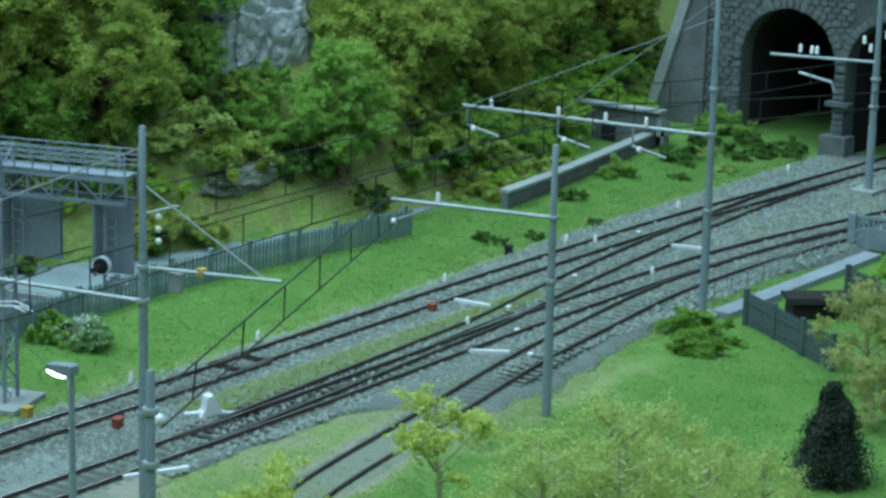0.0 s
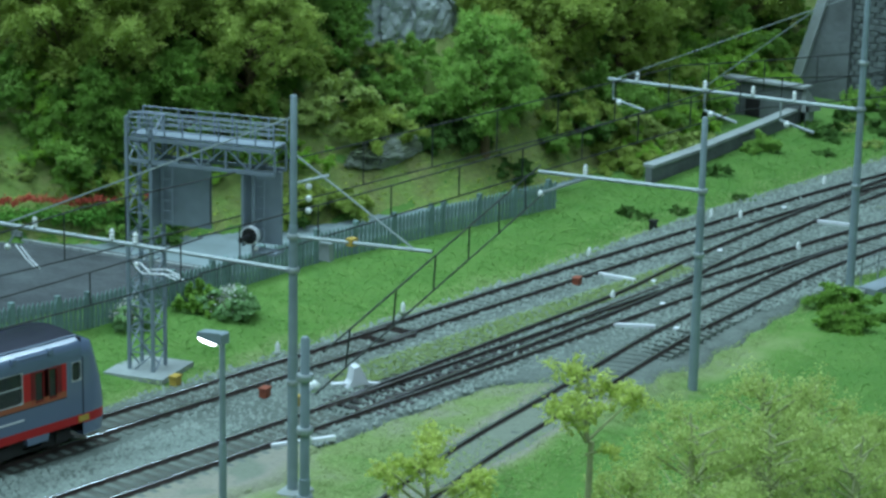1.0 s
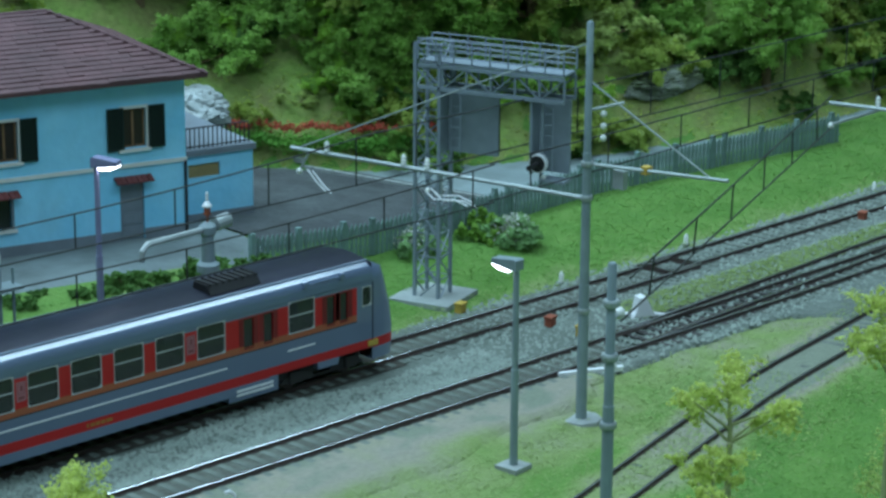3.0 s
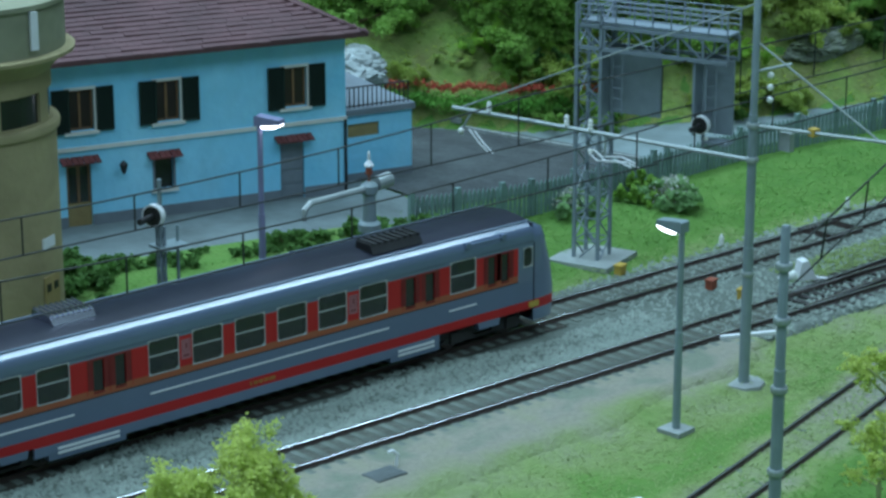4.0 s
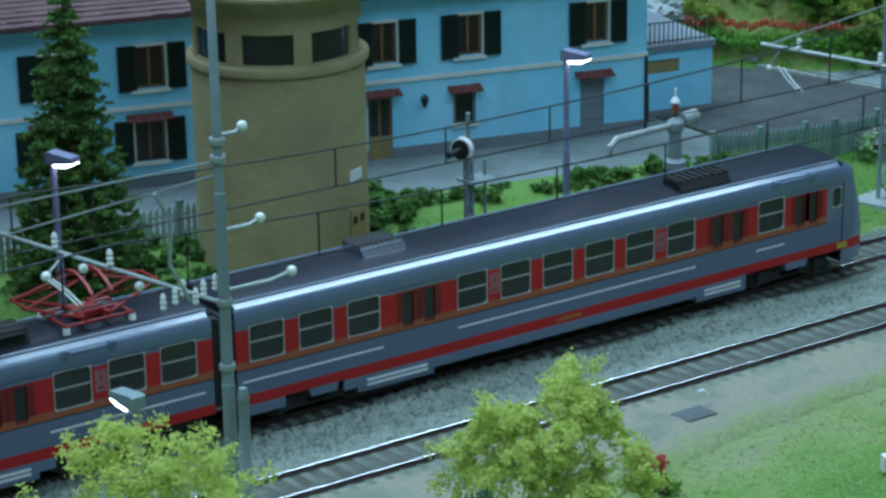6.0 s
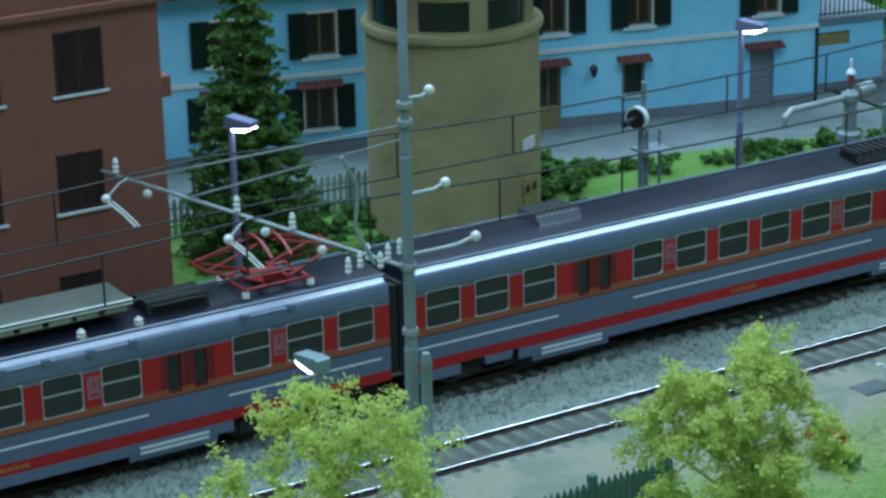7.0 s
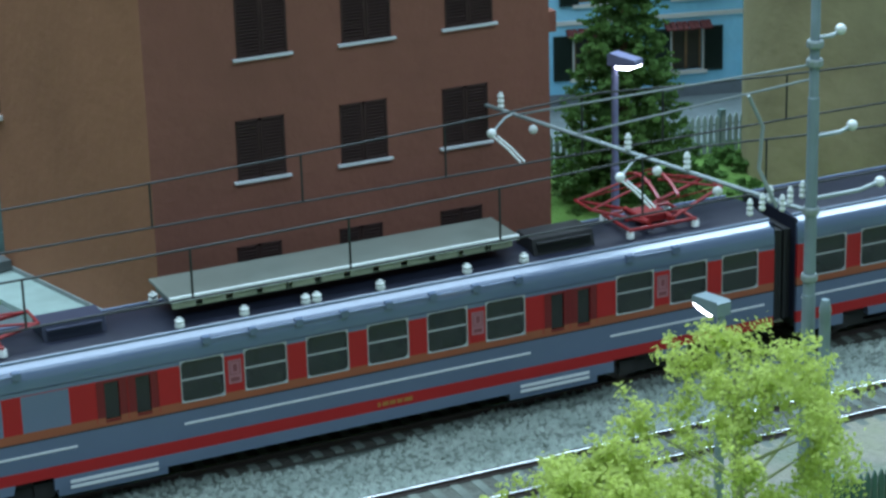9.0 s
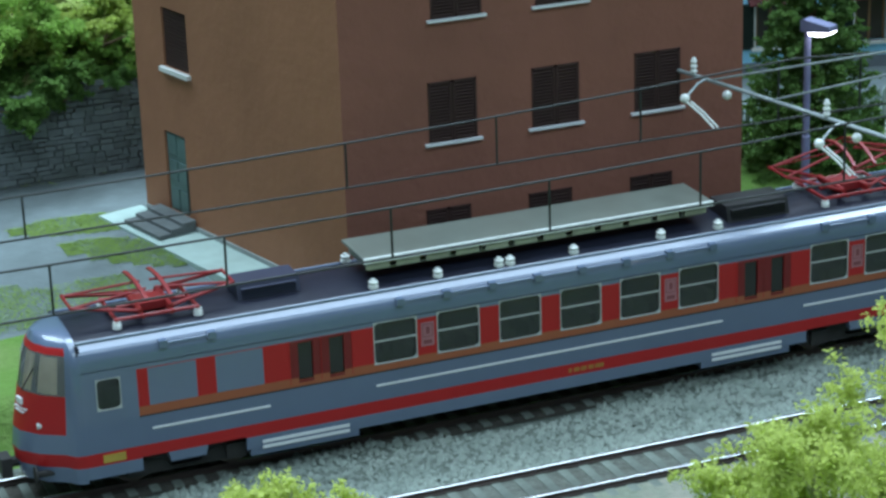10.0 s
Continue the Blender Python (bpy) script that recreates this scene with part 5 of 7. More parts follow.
def mast(x, y, z0, z1, r, label, material=M_STEEL, rings=(), foot=True):
    top = thing("catenary_mast", (x, y, z0), label=label, category="catenary mast", group="catenary masts")
    h = z1 - z0
    bm = bmesh.new()
    lathe(bm, ((r * 1.18, 0), (r * 1.1, h * 0.35), (r * 1.0, h * 0.351), (r * 0.92, h * 0.68), (r * 0.8, h * 0.681), (r * 0.72, h - 0.05), (r * 0.5, h)), 14)
    part("pole", bm, material, top, "tapered tubular pole", smooth=True)
    for z in rings:
        bm = bmesh.new()
        lathe(bm, ((r * 1.25, z - z0 - 0.09), (r * 1.38, z - z0 - 0.05), (r * 1.38, z - z0 + 0.05), (r * 1.25, z - z0 + 0.09)), 14)
        part("ring", bm, M_GALV, top, "metal collar")
    if foot:
        bm = bmesh.new()
        bmesh.ops.create_cone(bm, cap_ends=True, segments=8, radius1=0.75, radius2=0.7, depth=0.16)
        part("footing", bm, M_CONC, top, "pale concrete footing")
    return top


A, B, C, F = Vector((43.94, -7.25, 0)), Vector((62.5, -10.6, 0)), Vector((78.8, -7.7, 0)), Vector((13.74, -6.8, 0))
mA = mast(A.x, A.y, -0.5, 12.9, 0.155, "tall grey-green mast with arms over both tracks", rings=(3.3, 7.12, 8.25))
tip = Vector((41.4, 4.4, 7.1)) - A + Vector((0, 0, 0.5))
base = Vector((0, 0, 7.6))
tube("arm", [base, tip], 0.075, M_GALV, mA, "horizontal galvanised arm")
stay = tube("stay", [(0, 0, 12.7), tuple(base.lerp(tip, 0.98))], 0.03, M_GALV, mA, "thin stay wire")
for f, kind in ((0.52, 0), (0.60, 0), (0.87, 1)):
    q = base.lerp(tip, f)
    insulator(mA, (q.x, q.y, q.z + 0.05), 0.65)
q = base.lerp(tip, 0.93)
w = Vector((q.x - 0.2, q.y + 0.35, q.z - 0.75))
tube("steady_arm", [tuple(q), (q.x - 0.1, q.y + 0.2, q.z - 0.4), tuple(w)], 0.04, M_GALV, mA, "bent steady arm")
ball(mA, tuple(w), 0.17)
for o in (0.0, 0.28):
    tube("steady_arm", [(w.x + 0.1, w.y - 0.3 - o, w.z + 0.1), (w.x + 0.15, w.y - 0.75 - o, w.z - 0.3), (w.x + 0.2, w.y - 1.15 - o, w.z - 0.55)], 0.028, M_PALE, mA, "twin pale steady tubes")
q = base.lerp(tip, 0.47)
tube("drop_tube", [(q.x, q.y, q.z), (q.x, q.y, q.z - 0.8)], 0.04, M_GALV, mA, "short hanging tube")
ball(mA, (q.x, q.y + 0.7, q.z - 0.72), 0.13)
for o, drop in ((0.0, 0.0), (0.22, 0.22), (-0.2, 0.1)):
    tube("steady_arm", [(q.x + o, q.y + 0.55, q.z - 0.62 - drop), (q.x + o, q.y + 0.15, q.z - 0.8 - drop), (q.x + o, q.y - 0.8, q.z - 0.62 - drop), (q.x + o, q.y - 1.45, q.z - 0.72 - drop)], 0.025, M_PALE, mA, "bent pale steady tube")
tip2 = Vector((45.4, -11.9, 8.3)) - A + Vector((0, 0, 0.5))
tube("arm", [(0, 0, 8.75), tuple(tip2)], 0.06, M_GALV, mA, "short galvanised arm")
tube("stay", [(0, 0, 11.5), tuple(Vector((0, 0, 8.75)).lerp(tip2, 0.88))], 0.03, M_GALV, mA, "slanting pale strut")
for k, z in enumerate((10.4, 10.0, 9.6)):
    ball(mA, (0.35, -0.35, z), 0.16)
tube("bracket", [(0, 0, 10.5), (0.7, -0.9, 10.8)], 0.05, M_GALV, mA)
part("hanging_box", bm_box(0.4, 0.62, -1.2, -0.75, 8.02, 8.62), M_GALV, mA, "small grey box hanging from the arm")
part("yellow_clamp", bm_box(0.55, 0.85, -2.05, -1.8, 8.65, 8.9), M_YELLOW, mA)

mB = mast(B.x, B.y, -0.75, 10.0, 0.16, "grey-green mast with one arm over the points", rings=(4.74, 7.2))
oB = Vector((0, 0, 7.95))
tB = Vector((-0.5, 7.3, 7.6))
tube("arm", [oB, tB], 0.075, M_GALV, mB, "horizontal galvanised arm")
insulator(mB, (-0.3, 5.2, 7.75), 0.7)
tube("steady_arm", [tuple(oB.lerp(tB, 0.68)), (-0.4, 7.2, 6.75)], 0.06, M_GALV, mB, "bent steady arm")
ball(mB, (-0.4, 7.25, 6.7), 0.19)

mC = mast(C.x, C.y, -0.5, 15.5, 0.16, "tall grey mast with a long arm across three tracks", rings=(4.2, 7.6, 9.6))
oC, tC = Vector((0, 0, 8.05)), Vector((0.0, 13.4, 7.6))
tube("arm", [oC, tC], 0.085, M_GALV, mC, "long galvanised arm")
tube("stay", [(0, 0, 14.0), tuple(oC.lerp(tC, 0.62))], 0.022, M_GALV, mC, "thin stay wire")
tube("stay", [(0, 0, 13.2), tuple(oC.lerp(tC, 0.98))], 0.022, M_GALV, mC, "thin stay wire")
for f in (0.25, 0.41, 0.6, 0.88):
    q = oC.lerp(tC, f)
    insulator(mC, (q.x, q.y, q.z + 0.05), 0.7, 0.14)
for f, s in ((0.98, -1), (0.6, -1), (0.3, -1)):
    q = oC.lerp(tC, f)
    tube("steady_arm", [tuple(q), (q.x, q.y, q.z - 0.9), (q.x + 0.4, q.y - 1.5, q.z - 1.3)], 0.07, M_GALV, mC, "bent steady arm")
    ball(mC, (q.x + 0.1, q.y - 0.3, q.z - 1.05), 0.22)

mF = mast(F.x, F.y, -0.5, 14.5, 0.15, "tall grey mast with many insulators beside the platform", rings=(2.6, 5.2, 6.9, 10.55, 11.0))
STAYS_F = ((11.0, 0.85), (10.66, 0.66))
oF, tF = Vector((0, 0, 7.35)), Vector((10.83, 5.84, 6.85)) - F + Vector((0, 0, 0.5))
tube("arm", [oF, tF], 0.055, M_GALV, mF, "horizontal galvanised arm")
for f in (0.9, 0.5, 0.33):
    q = oF.lerp(tF, f)
    insulator(mF, (q.x, q.y, q.z + 0.05), 0.75)
for f in (0.86, 0.46):
    q = oF.lerp(tF, f)
    w = Vector((q.x - 0.85, q.y - 0.4, q.z - 0.32))
    tube("steady_arm", [tuple(q), (q.x - 0.3, q.y - 0.1, q.z - 0.05), tuple(w)], 0.035, M_GALV, mF, "bent steady arm")
    ball(mF, tuple(w), 0.2)
    for o in (-0.06, 0.06):
        tube("steady_arm", [(w.x + 0.05 + o, w.y - 0.12, w.z - 0.06), (w.x + 0.33 + o, w.y - 0.38, w.z - 0.36), (w.x + 0.58 + o, w.y - 0.68, w.z - 0.72)], 0.03, M_PORC, mF, "twin pale steady tubes")
for f in (0.8, 0.25, 0.42):
    q = oF.lerp(tF, f)
    ball(mF, (q.x + 0.05, q.y, q.z - 0.28), 0.19)
for z, f in STAYS_F:
    tube("stay", [(0, 0, z), tuple(oF.lerp(tF, f))], 0.03, M_GALV, mF, "thin stay wire")
for z, dx in ((11.75, 0.7), (9.35, 1.1), (7.8, 1.95)):
    tube("bracket", [(0, 0, z - 0.12), (dx * 0.7, 0, z - 0.12), (dx, 0, z)], 0.05, M_GALV, mF, "side bracket")
    ball(mF, (dx, 0, z), 0.2)
tube("jumper_cable", [(-1.6, 0.3, 10.4), (-1.2, 0.3, 9.6), (-1.35, 0.2, 8.6), (-0.9, 0.1, 7.6)], 0.05, M_GALV, mF, "curved jumper cable")
for i in range(6):
    insulator(mF, (-1.55 + 0.28 * i, 0.25 - 0.1 * (i % 2), 7.45 + 0.12 * (i % 3)), 0.7, 0.11)

post = thing("marker_post", (13.75, -7.5, -0.5), label="short grey-green post beside the tall mast", category="post")
bm = bmesh.new()
lathe(bm, ((0.17, 0), (0.17, 3.2), (0.14, 3.25), (0.14, 5.0), (0.16, 5.05), (0.1, 5.35)), 12)
part("pole", bm, M_STEEL, post, smooth=True)

mG = mast(30.6, -20.32, -1.2, 10.45, 0.16, "slender grey mast with round white insulators", rings=(4.0, 6.2, 8.0, 9.4), foot=False)
for z, dx in ((8.95, 0.62), (7.6, 0.36)):
    tube("bracket", [(0, 0, z + 1.2 - 0.05), (dx, 0.3, z + 1.2)], 0.05, M_GALV, mG)
    ball(mG, (dx, 0.3, z + 1.2), 0.24)

mD = mast(105, -2.2, -0.4, 10.5, 0.2, "grey lattice mast near the tunnel mouth", rings=(4.5, 6.0))
tube("arm", [(0, 0, 7.3), (0, 6.4, 7.0)], 0.08, M_GALV, mD)
for y, z in ((4.6, 7.3), (3.6, 7.3), (3.9, 7.3), (0.8, 8.2), (0.4, 7.8), (-0.5, 8.6)):
    insulator(mD, (0, y, z), 0.75, 0.16)
tube("steady_arm", [(0, 4.6, 6.2), (0, 2.6, 5.9), (0, 2.4, 5.4)], 0.08, M_GALV, mD)
part("base_box", bm_box(-0.9, 0.9, -0.7, 0.7, 0, 0.45), M_CONC, mD, "pale base plates")


def catenary(label, pts_top, pts_low, spacing, r=0.028):
    """Two wires through the given points, with upright droppers between them."""
    c = thing("overhead_wire", tuple(pts_top[0]), label=label, category="overhead wire", group="overhead wires")
    o = Vector(pts_top[0])
    for name, pts in (("messenger_wire", pts_top), ("contact_wire", pts_low)):
        tube(name, [Vector(p) - o for p in pts], r, M_WIRE, c)
    x = pts_top[0][0] + spacing * 0.5
    def on(pts, x):
        for a, b in zip(pts, pts[1:]):
            if a[0] <= x <= b[0]:
                t = (x - a[0]) / (b[0] - a[0])
                return Vector(a).lerp(Vector(b), t)
        return Vector(pts[-1])
    while x < pts_top[-1][0]:
        tube("dropper", [on(pts_top, x) - o, on(pts_low, x) - o], r, M_WIRE, c)
        x += spacing


def sag(x0, x1, y0, y1, z0, z1, dip, n=10):
    return [(x0 + (x1 - x0) * t, y0 + (y1 - y0) * t, z0 + (z1 - z0) * t - dip * 4 * t * (1 - t)) for t in (i / n for i in range(n + 1))]


catenary("thin black overhead wires with droppers above the main track", sag(-30, 12.5, 1.5, 1.5, 7.9, 7.9, 0.55), sag(-30, 12.5, 1.5, 1.5, 6.3, 6.3, 0), 4.0)
catenary("thin black overhead wires with droppers above the main track", sag(12.5, 42.5, 1.5, 1.4, 7.9, 7.95, 0.55), sag(12.5, 42.5, 1.5, 1.4, 6.3, 6.25, 0), 3.9)
catenary("thin black overhead wires with droppers above the main track", sag(42.5, 79, 1.4, 1.9, 7.95, 8.2, 0.06), sag(42.5, 79, 1.4, 1.9, 6.25, 6.4, 0), 4.2)
catenary("thin black overhead wires with droppers above the main track", sag(79, 118, 1.9, 0.5, 8.2, 5.8, 0.3), sag(79, 118, 1.9, 0.5, 6.4, 5.0, 0), 4.5)
catenary("thin black overhead wires with droppers above the platform track", sag(-30, 12.5, -3.6, -3.6, 7.9, 7.8, 0.4), sag(-30, 12.5, -3.6, -3.6, 6.3, 6.3, 0), 3.9)
catenary("thin black overhead wires with droppers above the platform track", sag(12.5, 43.5, -3.6, -3.5, 7.8, 7.6, 0.45), sag(12.5, 43.5, -3.6, -3.5, 6.3, 6.3, 0), 4.0)
catenary("thin black overhead wires with droppers above the platform track", sag(43.5, 79, -3.3, -1.8, 7.6, 8.1, 0.2), sag(43.5, 79, -3.3, -1.8, 6.3, 6.7, 0), 4.1)
catenary("thin black overhead wires with droppers above the platform track", sag(79, 116, -1.8, -9, 8.1, 5.8, 0.3), sag(79, 116, -1.8, -9, 6.7, 5.0, 0), 4.3)
catenary("thin black overhead wires slanting over the siding", [(31.3, -20.3, 9.9), (62.1, -3.3, 7.1)], [(31.0, -20.3, 8.85), (62.1, -3.4, 5.9)], 5.0)

# signal gantry reaching over the main track
g = thing("signal_gantry", (49.3, 5.45, -0.55), 19, label="grey lattice signal gantry with railing and hanging panels", category="signal gantry")
part("footing", bm_box(-1.3, 1.3, -1.3, 1.2, 0.0, 0.42), M_CONC, g, "pale concrete footing slab")


def lattice(name, parent, corners, z0, z1, bays, r=0.036, w=0.06):
    bm = bmesh.new()
    for x, y in corners:
        box(bm, x - w, x + w, y - w, y + w, z0, z1)
    for i in range(bays):
        a, b = z0 + (z1 - z0) * i / bays, z0 + (z1 - z0) * (i + 1) / bays
        for k in range(4):
            p, q = corners[k], corners[(k + 1) % 4]
            if i % 2:
                p, q = q, p
            bar(bm, (*p, a), (*q, b), r, 4)
            bar(bm, (*corners[k], b), (*corners[(k + 1) % 4], b), r * 0.8, 4)
    return part(name, bm, M_GANTRY, parent, "braced lattice column")


lattice("column", g, [(-0.5, -0.5), (0.5, -0.5), (0.5, 0.5), (-0.5, 0.5)], 0.2, 10.2, 11)
bm = bmesh.new()
YB0, YB1 = 0.35, -5.55
for x in (-0.5, 0.5):
    for z in (8.55, 9.4):
        box(bm, x - 0.06, x + 0.06, YB1, YB0, z - 0.07, z + 0.07)
    nb = 6
    for i in range(nb):
        y0, y1 = YB0 + (YB1 - YB0) * i / nb, YB0 + (YB1 - YB0) * (i + 1) / nb
        bar(bm, (x, y0, 8.55 if i % 2 else 9.4), (x, y1, 9.4 if i % 2 else 8.55), 0.04, 4)
        bar(bm, (x, y1, 8.55), (x, y1, 9.4), 0.05, 4)
part("bridge_truss", bm, M_GANTRY, g, "grey lattice bridge beam")
part("walkway", bm_box(-0.5, 0.5, YB1, YB0, 9.5, 9.58), M_GANTRY, g, "grey walkway deck")
for x in (-0.58, 0.58):
    bm = bmesh.new()
    for z in (9.8, 10.0, 10.2, 10.4):
        bar(bm, (x, YB0, z), (x, YB1, z), 0.024, 5)
    for i in range(9):
        y = YB0 + (YB1 - YB0) * i / 8
        bar(bm, (x, y, 9.6), (x, y, 10.4), 0.035, 5)
    part("railing", bm, M_GANTRY, g, "thin grey safety railing")
for y0, y1, z0 in ((-0.45, -2.6, 6.05), (-4.2, -5.5, 5.75)):
    pan = part("panel", bm_box(0.2, 0.32, y1, y0, z0, 8.5), M_GANTRY, g, "hanging grey screen panel")
    part("panel_return", bm_box(-0.5, 0.2, y0 - 0.08, y0, z0, 8.5), M_GANTRY, pan)
    bm = bmesh.new()
    for i in range(6):
        bar(bm, (-0.45, y0 - 0.5, z0 + 0.3 + i * 0.4), (-0.45, y0 - 0.9, z0 + 0.3 + i * 0.4), 0.016, 4)
    for dy in (0.5, 0.9):
        bar(bm, (-0.45, y0 - dy, z0 + 0.1), (-0.45, y0 - dy, 8.3), 0.018, 4)
    part("ladder", bm, M_GANTRY, pan)


def disc_signal(parent, at, turn, r=0.55):
    """A round black signal disc with a pale rim, hood and lens, facing along -x turned."""
    rot = Matrix.Translation(at) @ Matrix.Rotation(radians(turn), 4, "Z")
    bm = bmesh.new()
    bar(bm, (0, 0, 0), (0.22, 0, 0), r, 28)
    bmesh.ops.transform(bm, matrix=rot, verts=bm.verts)
    d = part("signal_disc", bm, M_PALE, parent, "round signal target with a pale rim")
    bm = bmesh.new()
    bar(bm, (-0.02, 0, 0), (0.05, 0, 0), r * 0.86, 28)
    bmesh.ops.transform(bm, matrix=rot, verts=bm.verts)
    part("face", bm, M_BLACK, d, "black signal face")
    bm = bmesh.new()
    bar(bm, (-0.75, 0, 0), (0.0, 0, 0), r * 0.28, 12)
    bmesh.ops.transform(bm, matrix=rot, verts=bm.verts)
    part("hood", bm, M_BLACK, d, "black lens hood")


disc_signal(g, (-0.55, -4.55, 6.18), 0, 0.35)
bm = bmesh.new()
bar(bm, (-0.2, -4.55, 5.3), (-0.2, -4.55, 8.55), 0.07)
box(bm, -0.5, 0.2, -5.6, -4.6, 5.5, 5.6)
part("signal_bracket", bm, M_GANTRY, g)
ball(g, (-0.4, -4.75, 5.68), 0.14)


# ---- tunnel portal, walls and culvert ----
portal = thing("tunnel_portal", (113, 0, -0.4), label="grey stone double tunnel portal with a sloping buttress", category="tunnel portal")
ARCH = ((7.5, 3.08, 5.2), (0.6, 3.08, 5.2))  # centre y, half width, springing height


def arch_pts(cy, r, h, n=14):
    return [(cy - r, 0)] + [(cy - r * math.cos(math.pi * i / n), h + r * math.sin(math.pi * i / n)) for i in range(n + 1)] + [(cy + r, 0)]


bm = bmesh.new()
for lo, hi in ((-9.0, -2.48), (3.68, 4.42), (10.58, 13.0)):
    box(bm, 0, 1.2, lo, hi, 0, 5.2)
for cy, r, h in ARCH:
    arc = arch_pts(cy, r, h)[1:-1]
    for (y0, z0), (y1, z1) in zip(arc, arc[1:]):
        prism(bm, ((y0, z0), (y1, z1), (y1, 14.0), (y0, 14.0)), 0, 1.2, "x")
for lo, hi in ((-9.0, -2.48), (3.68, 4.42), (10.58, 13.0)):
    box(bm, 0, 1.2, lo, hi, 5.2, 14.0)
bmesh.ops.remove_doubles(bm, verts=bm.verts, dist=2e-3)
part("masonry_core", bm, M_MORTAR, portal, "dark mortar masonry core")
bm = bmesh.new()
prism(bm, ((13.0, 0), (16.6, 0), (14.05, 8.2), (12.9, 13.9)), -0.25, 1.2, "x")
part("buttress", bm, M_DKCONC, portal, "smooth grey buttress with a sloping edge")
bm = bmesh.new()
prism(bm, ((16.6, 0), (17.3, 0), (14.7, 8.2), (13.5, 13.9), (12.9, 13.9), (14.05, 8.2)), -0.45, 1.25, "x")
part("coping", bm, M_CONC, portal, "pale sloping coping")
stone_variants = []
rs = random.Random(3)
for i in range(6):
    w, h = rs.uniform(0.40, 0.60), rs.uniform(0.25, 0.36)
    bmv = bmesh.new()
    box(bmv, -0.07, 0.05, -w / 2, w / 2, -h / 2, h / 2)
    for v in bmv.verts:
        if v.co.x < 0:
            v.co.y *= rs.uniform(0.88, 0.97)
            v.co.z *= rs.uniform(0.86, 0.95)
            v.co.x += rs.uniform(0.0, 0.035)
    stone_variants.append(mesh_of("stone", bmv, M_STONE))


def stone_piece(parent, x, y, z, k, scale=1.0, rot=(0, 0, 0)):
    ob = new("stone", stone_variants[k])
    ob.parent = parent
    ob.matrix_basis = Matrix.LocRotScale(Vector((x, y, z)) * K, Euler(rot), (1, scale, scale))


count = 0
for row in range(26):
    z = 0.2 + row * 0.36
    y = -2.2 + (0.3 if row % 2 else 0)
    while y < 13.0:
        inside = any((abs(y - cy) < r + 0.55 and z < h) or ((y - cy) ** 2 + (z - h) ** 2 < (r + 0.55) ** 2 and z >= h) for cy, r, h in ARCH)
        if not inside and count < 300 and y > 3.4:
            stone_piece(portal, -0.02, y + rs.uniform(-0.06, 0.06), z + rs.uniform(-0.03, 0.03), rs.randrange(6), rs.uniform(0.9, 1.12), (rs.uniform(-0.09, 0.09), 0, 0))
            count += 1
        y += 0.58
for cy, r, h in ARCH:
    for i in range(25):
        a = math.pi * i / 24
        ob = new("voussoir", stone_variants[i % 6])
        ob.parent = portal
        ob.matrix_basis = Matrix.LocRotScale(Vector((-0.08, cy - (r + 0.26) * math.cos(a), h + (r + 0.26) * math.sin(a))) * K, Euler((math.pi - a, 0, 0)), (1, 1.0, 1.25))
    for s in (-1, 1):
        for i in range(13):
            stone_piece(portal, -0.08, cy + s * (r + 0.26), 0.2 + i * 0.37, i % 6)
# lining whose near-black colour carries the dark of the tunnel
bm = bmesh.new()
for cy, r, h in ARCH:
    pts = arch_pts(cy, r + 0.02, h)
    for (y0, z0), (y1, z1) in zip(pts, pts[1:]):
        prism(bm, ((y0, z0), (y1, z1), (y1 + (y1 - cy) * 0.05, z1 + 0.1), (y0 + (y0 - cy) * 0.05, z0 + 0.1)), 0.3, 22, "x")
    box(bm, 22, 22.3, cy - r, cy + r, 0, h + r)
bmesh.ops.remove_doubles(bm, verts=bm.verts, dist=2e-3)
part("tunnel_lining", bm, M_TUNNEL, portal, "tunnel lining coloured near black for the dark inside")
part("pier_cap", bm_box(-0.35, 0.4, 3.3, 4.8, 3.0, 3.25), M_STONE, portal)
part("pier_foot", bm_box(-0.6, 0.6, 3.2, 4.9, 0, 1.3), M_STONE, portal, "rough stone pier foot")

cul = thing("culvert_wall", (0, 0, 0), label="low dark concrete wall with pale coping and a drain opening", category="retaining wall")
line = [(87.3, 9.0), (92, 9.5), (99, 10.6), (106.5, 11.9)]
bm, cap = bmesh.new(), bmesh.new()
for (xa, ya), (xb, yb) in zip(line, line[1:]):
    prism(bm, ((xa, ya), (xb, yb), (xb, yb + 0.4), (xa, ya + 0.4)), -0.4, 0.95, "z")
    prism(cap, ((xa, ya - 0.12), (xb, yb - 0.12), (xb, yb + 0.55), (xa, ya + 0.55)), 0.952, 1.12, "z")
part("wall", bm, M_DKCONC, cul, "dark stained concrete wall")
part("coping", cap, M_CONC, cul, "pale coping slabs")
bm = bmesh.new()
wall = [(11.7, -0.3), (16.6, -0.3), (16.6, 2.25), (11.2, 2.35)]
prism(bm, wall, 105.0, 105.5, "x")
part("back_wall", bm, M_DKCONC, cul, "grey culvert head wall")
bm = bmesh.new()
prism(bm, ((17.0, 2.27), (11.0, 2.36), (11.0, 2.5), (17.0, 2.42)), 104.75, 105.6, "x")
part("coping", bm, M_CONC, cul)
bm = bmesh.new()
prism(bm, ((105.0, 11.0), (105.35, 11.0), (106.9, 11.6), (106.7, 12.1)), -0.3, 1.3, "z")
prism(bm, ((105.0, 2.36), (106.6, 1.1), (106.6, 0.9), (105.0, 1.0)), 11.0, 11.3, "y")
part("wing_wall", bm, M_CONC, cul, "pale sloping wing wall")
bm = bmesh.new()
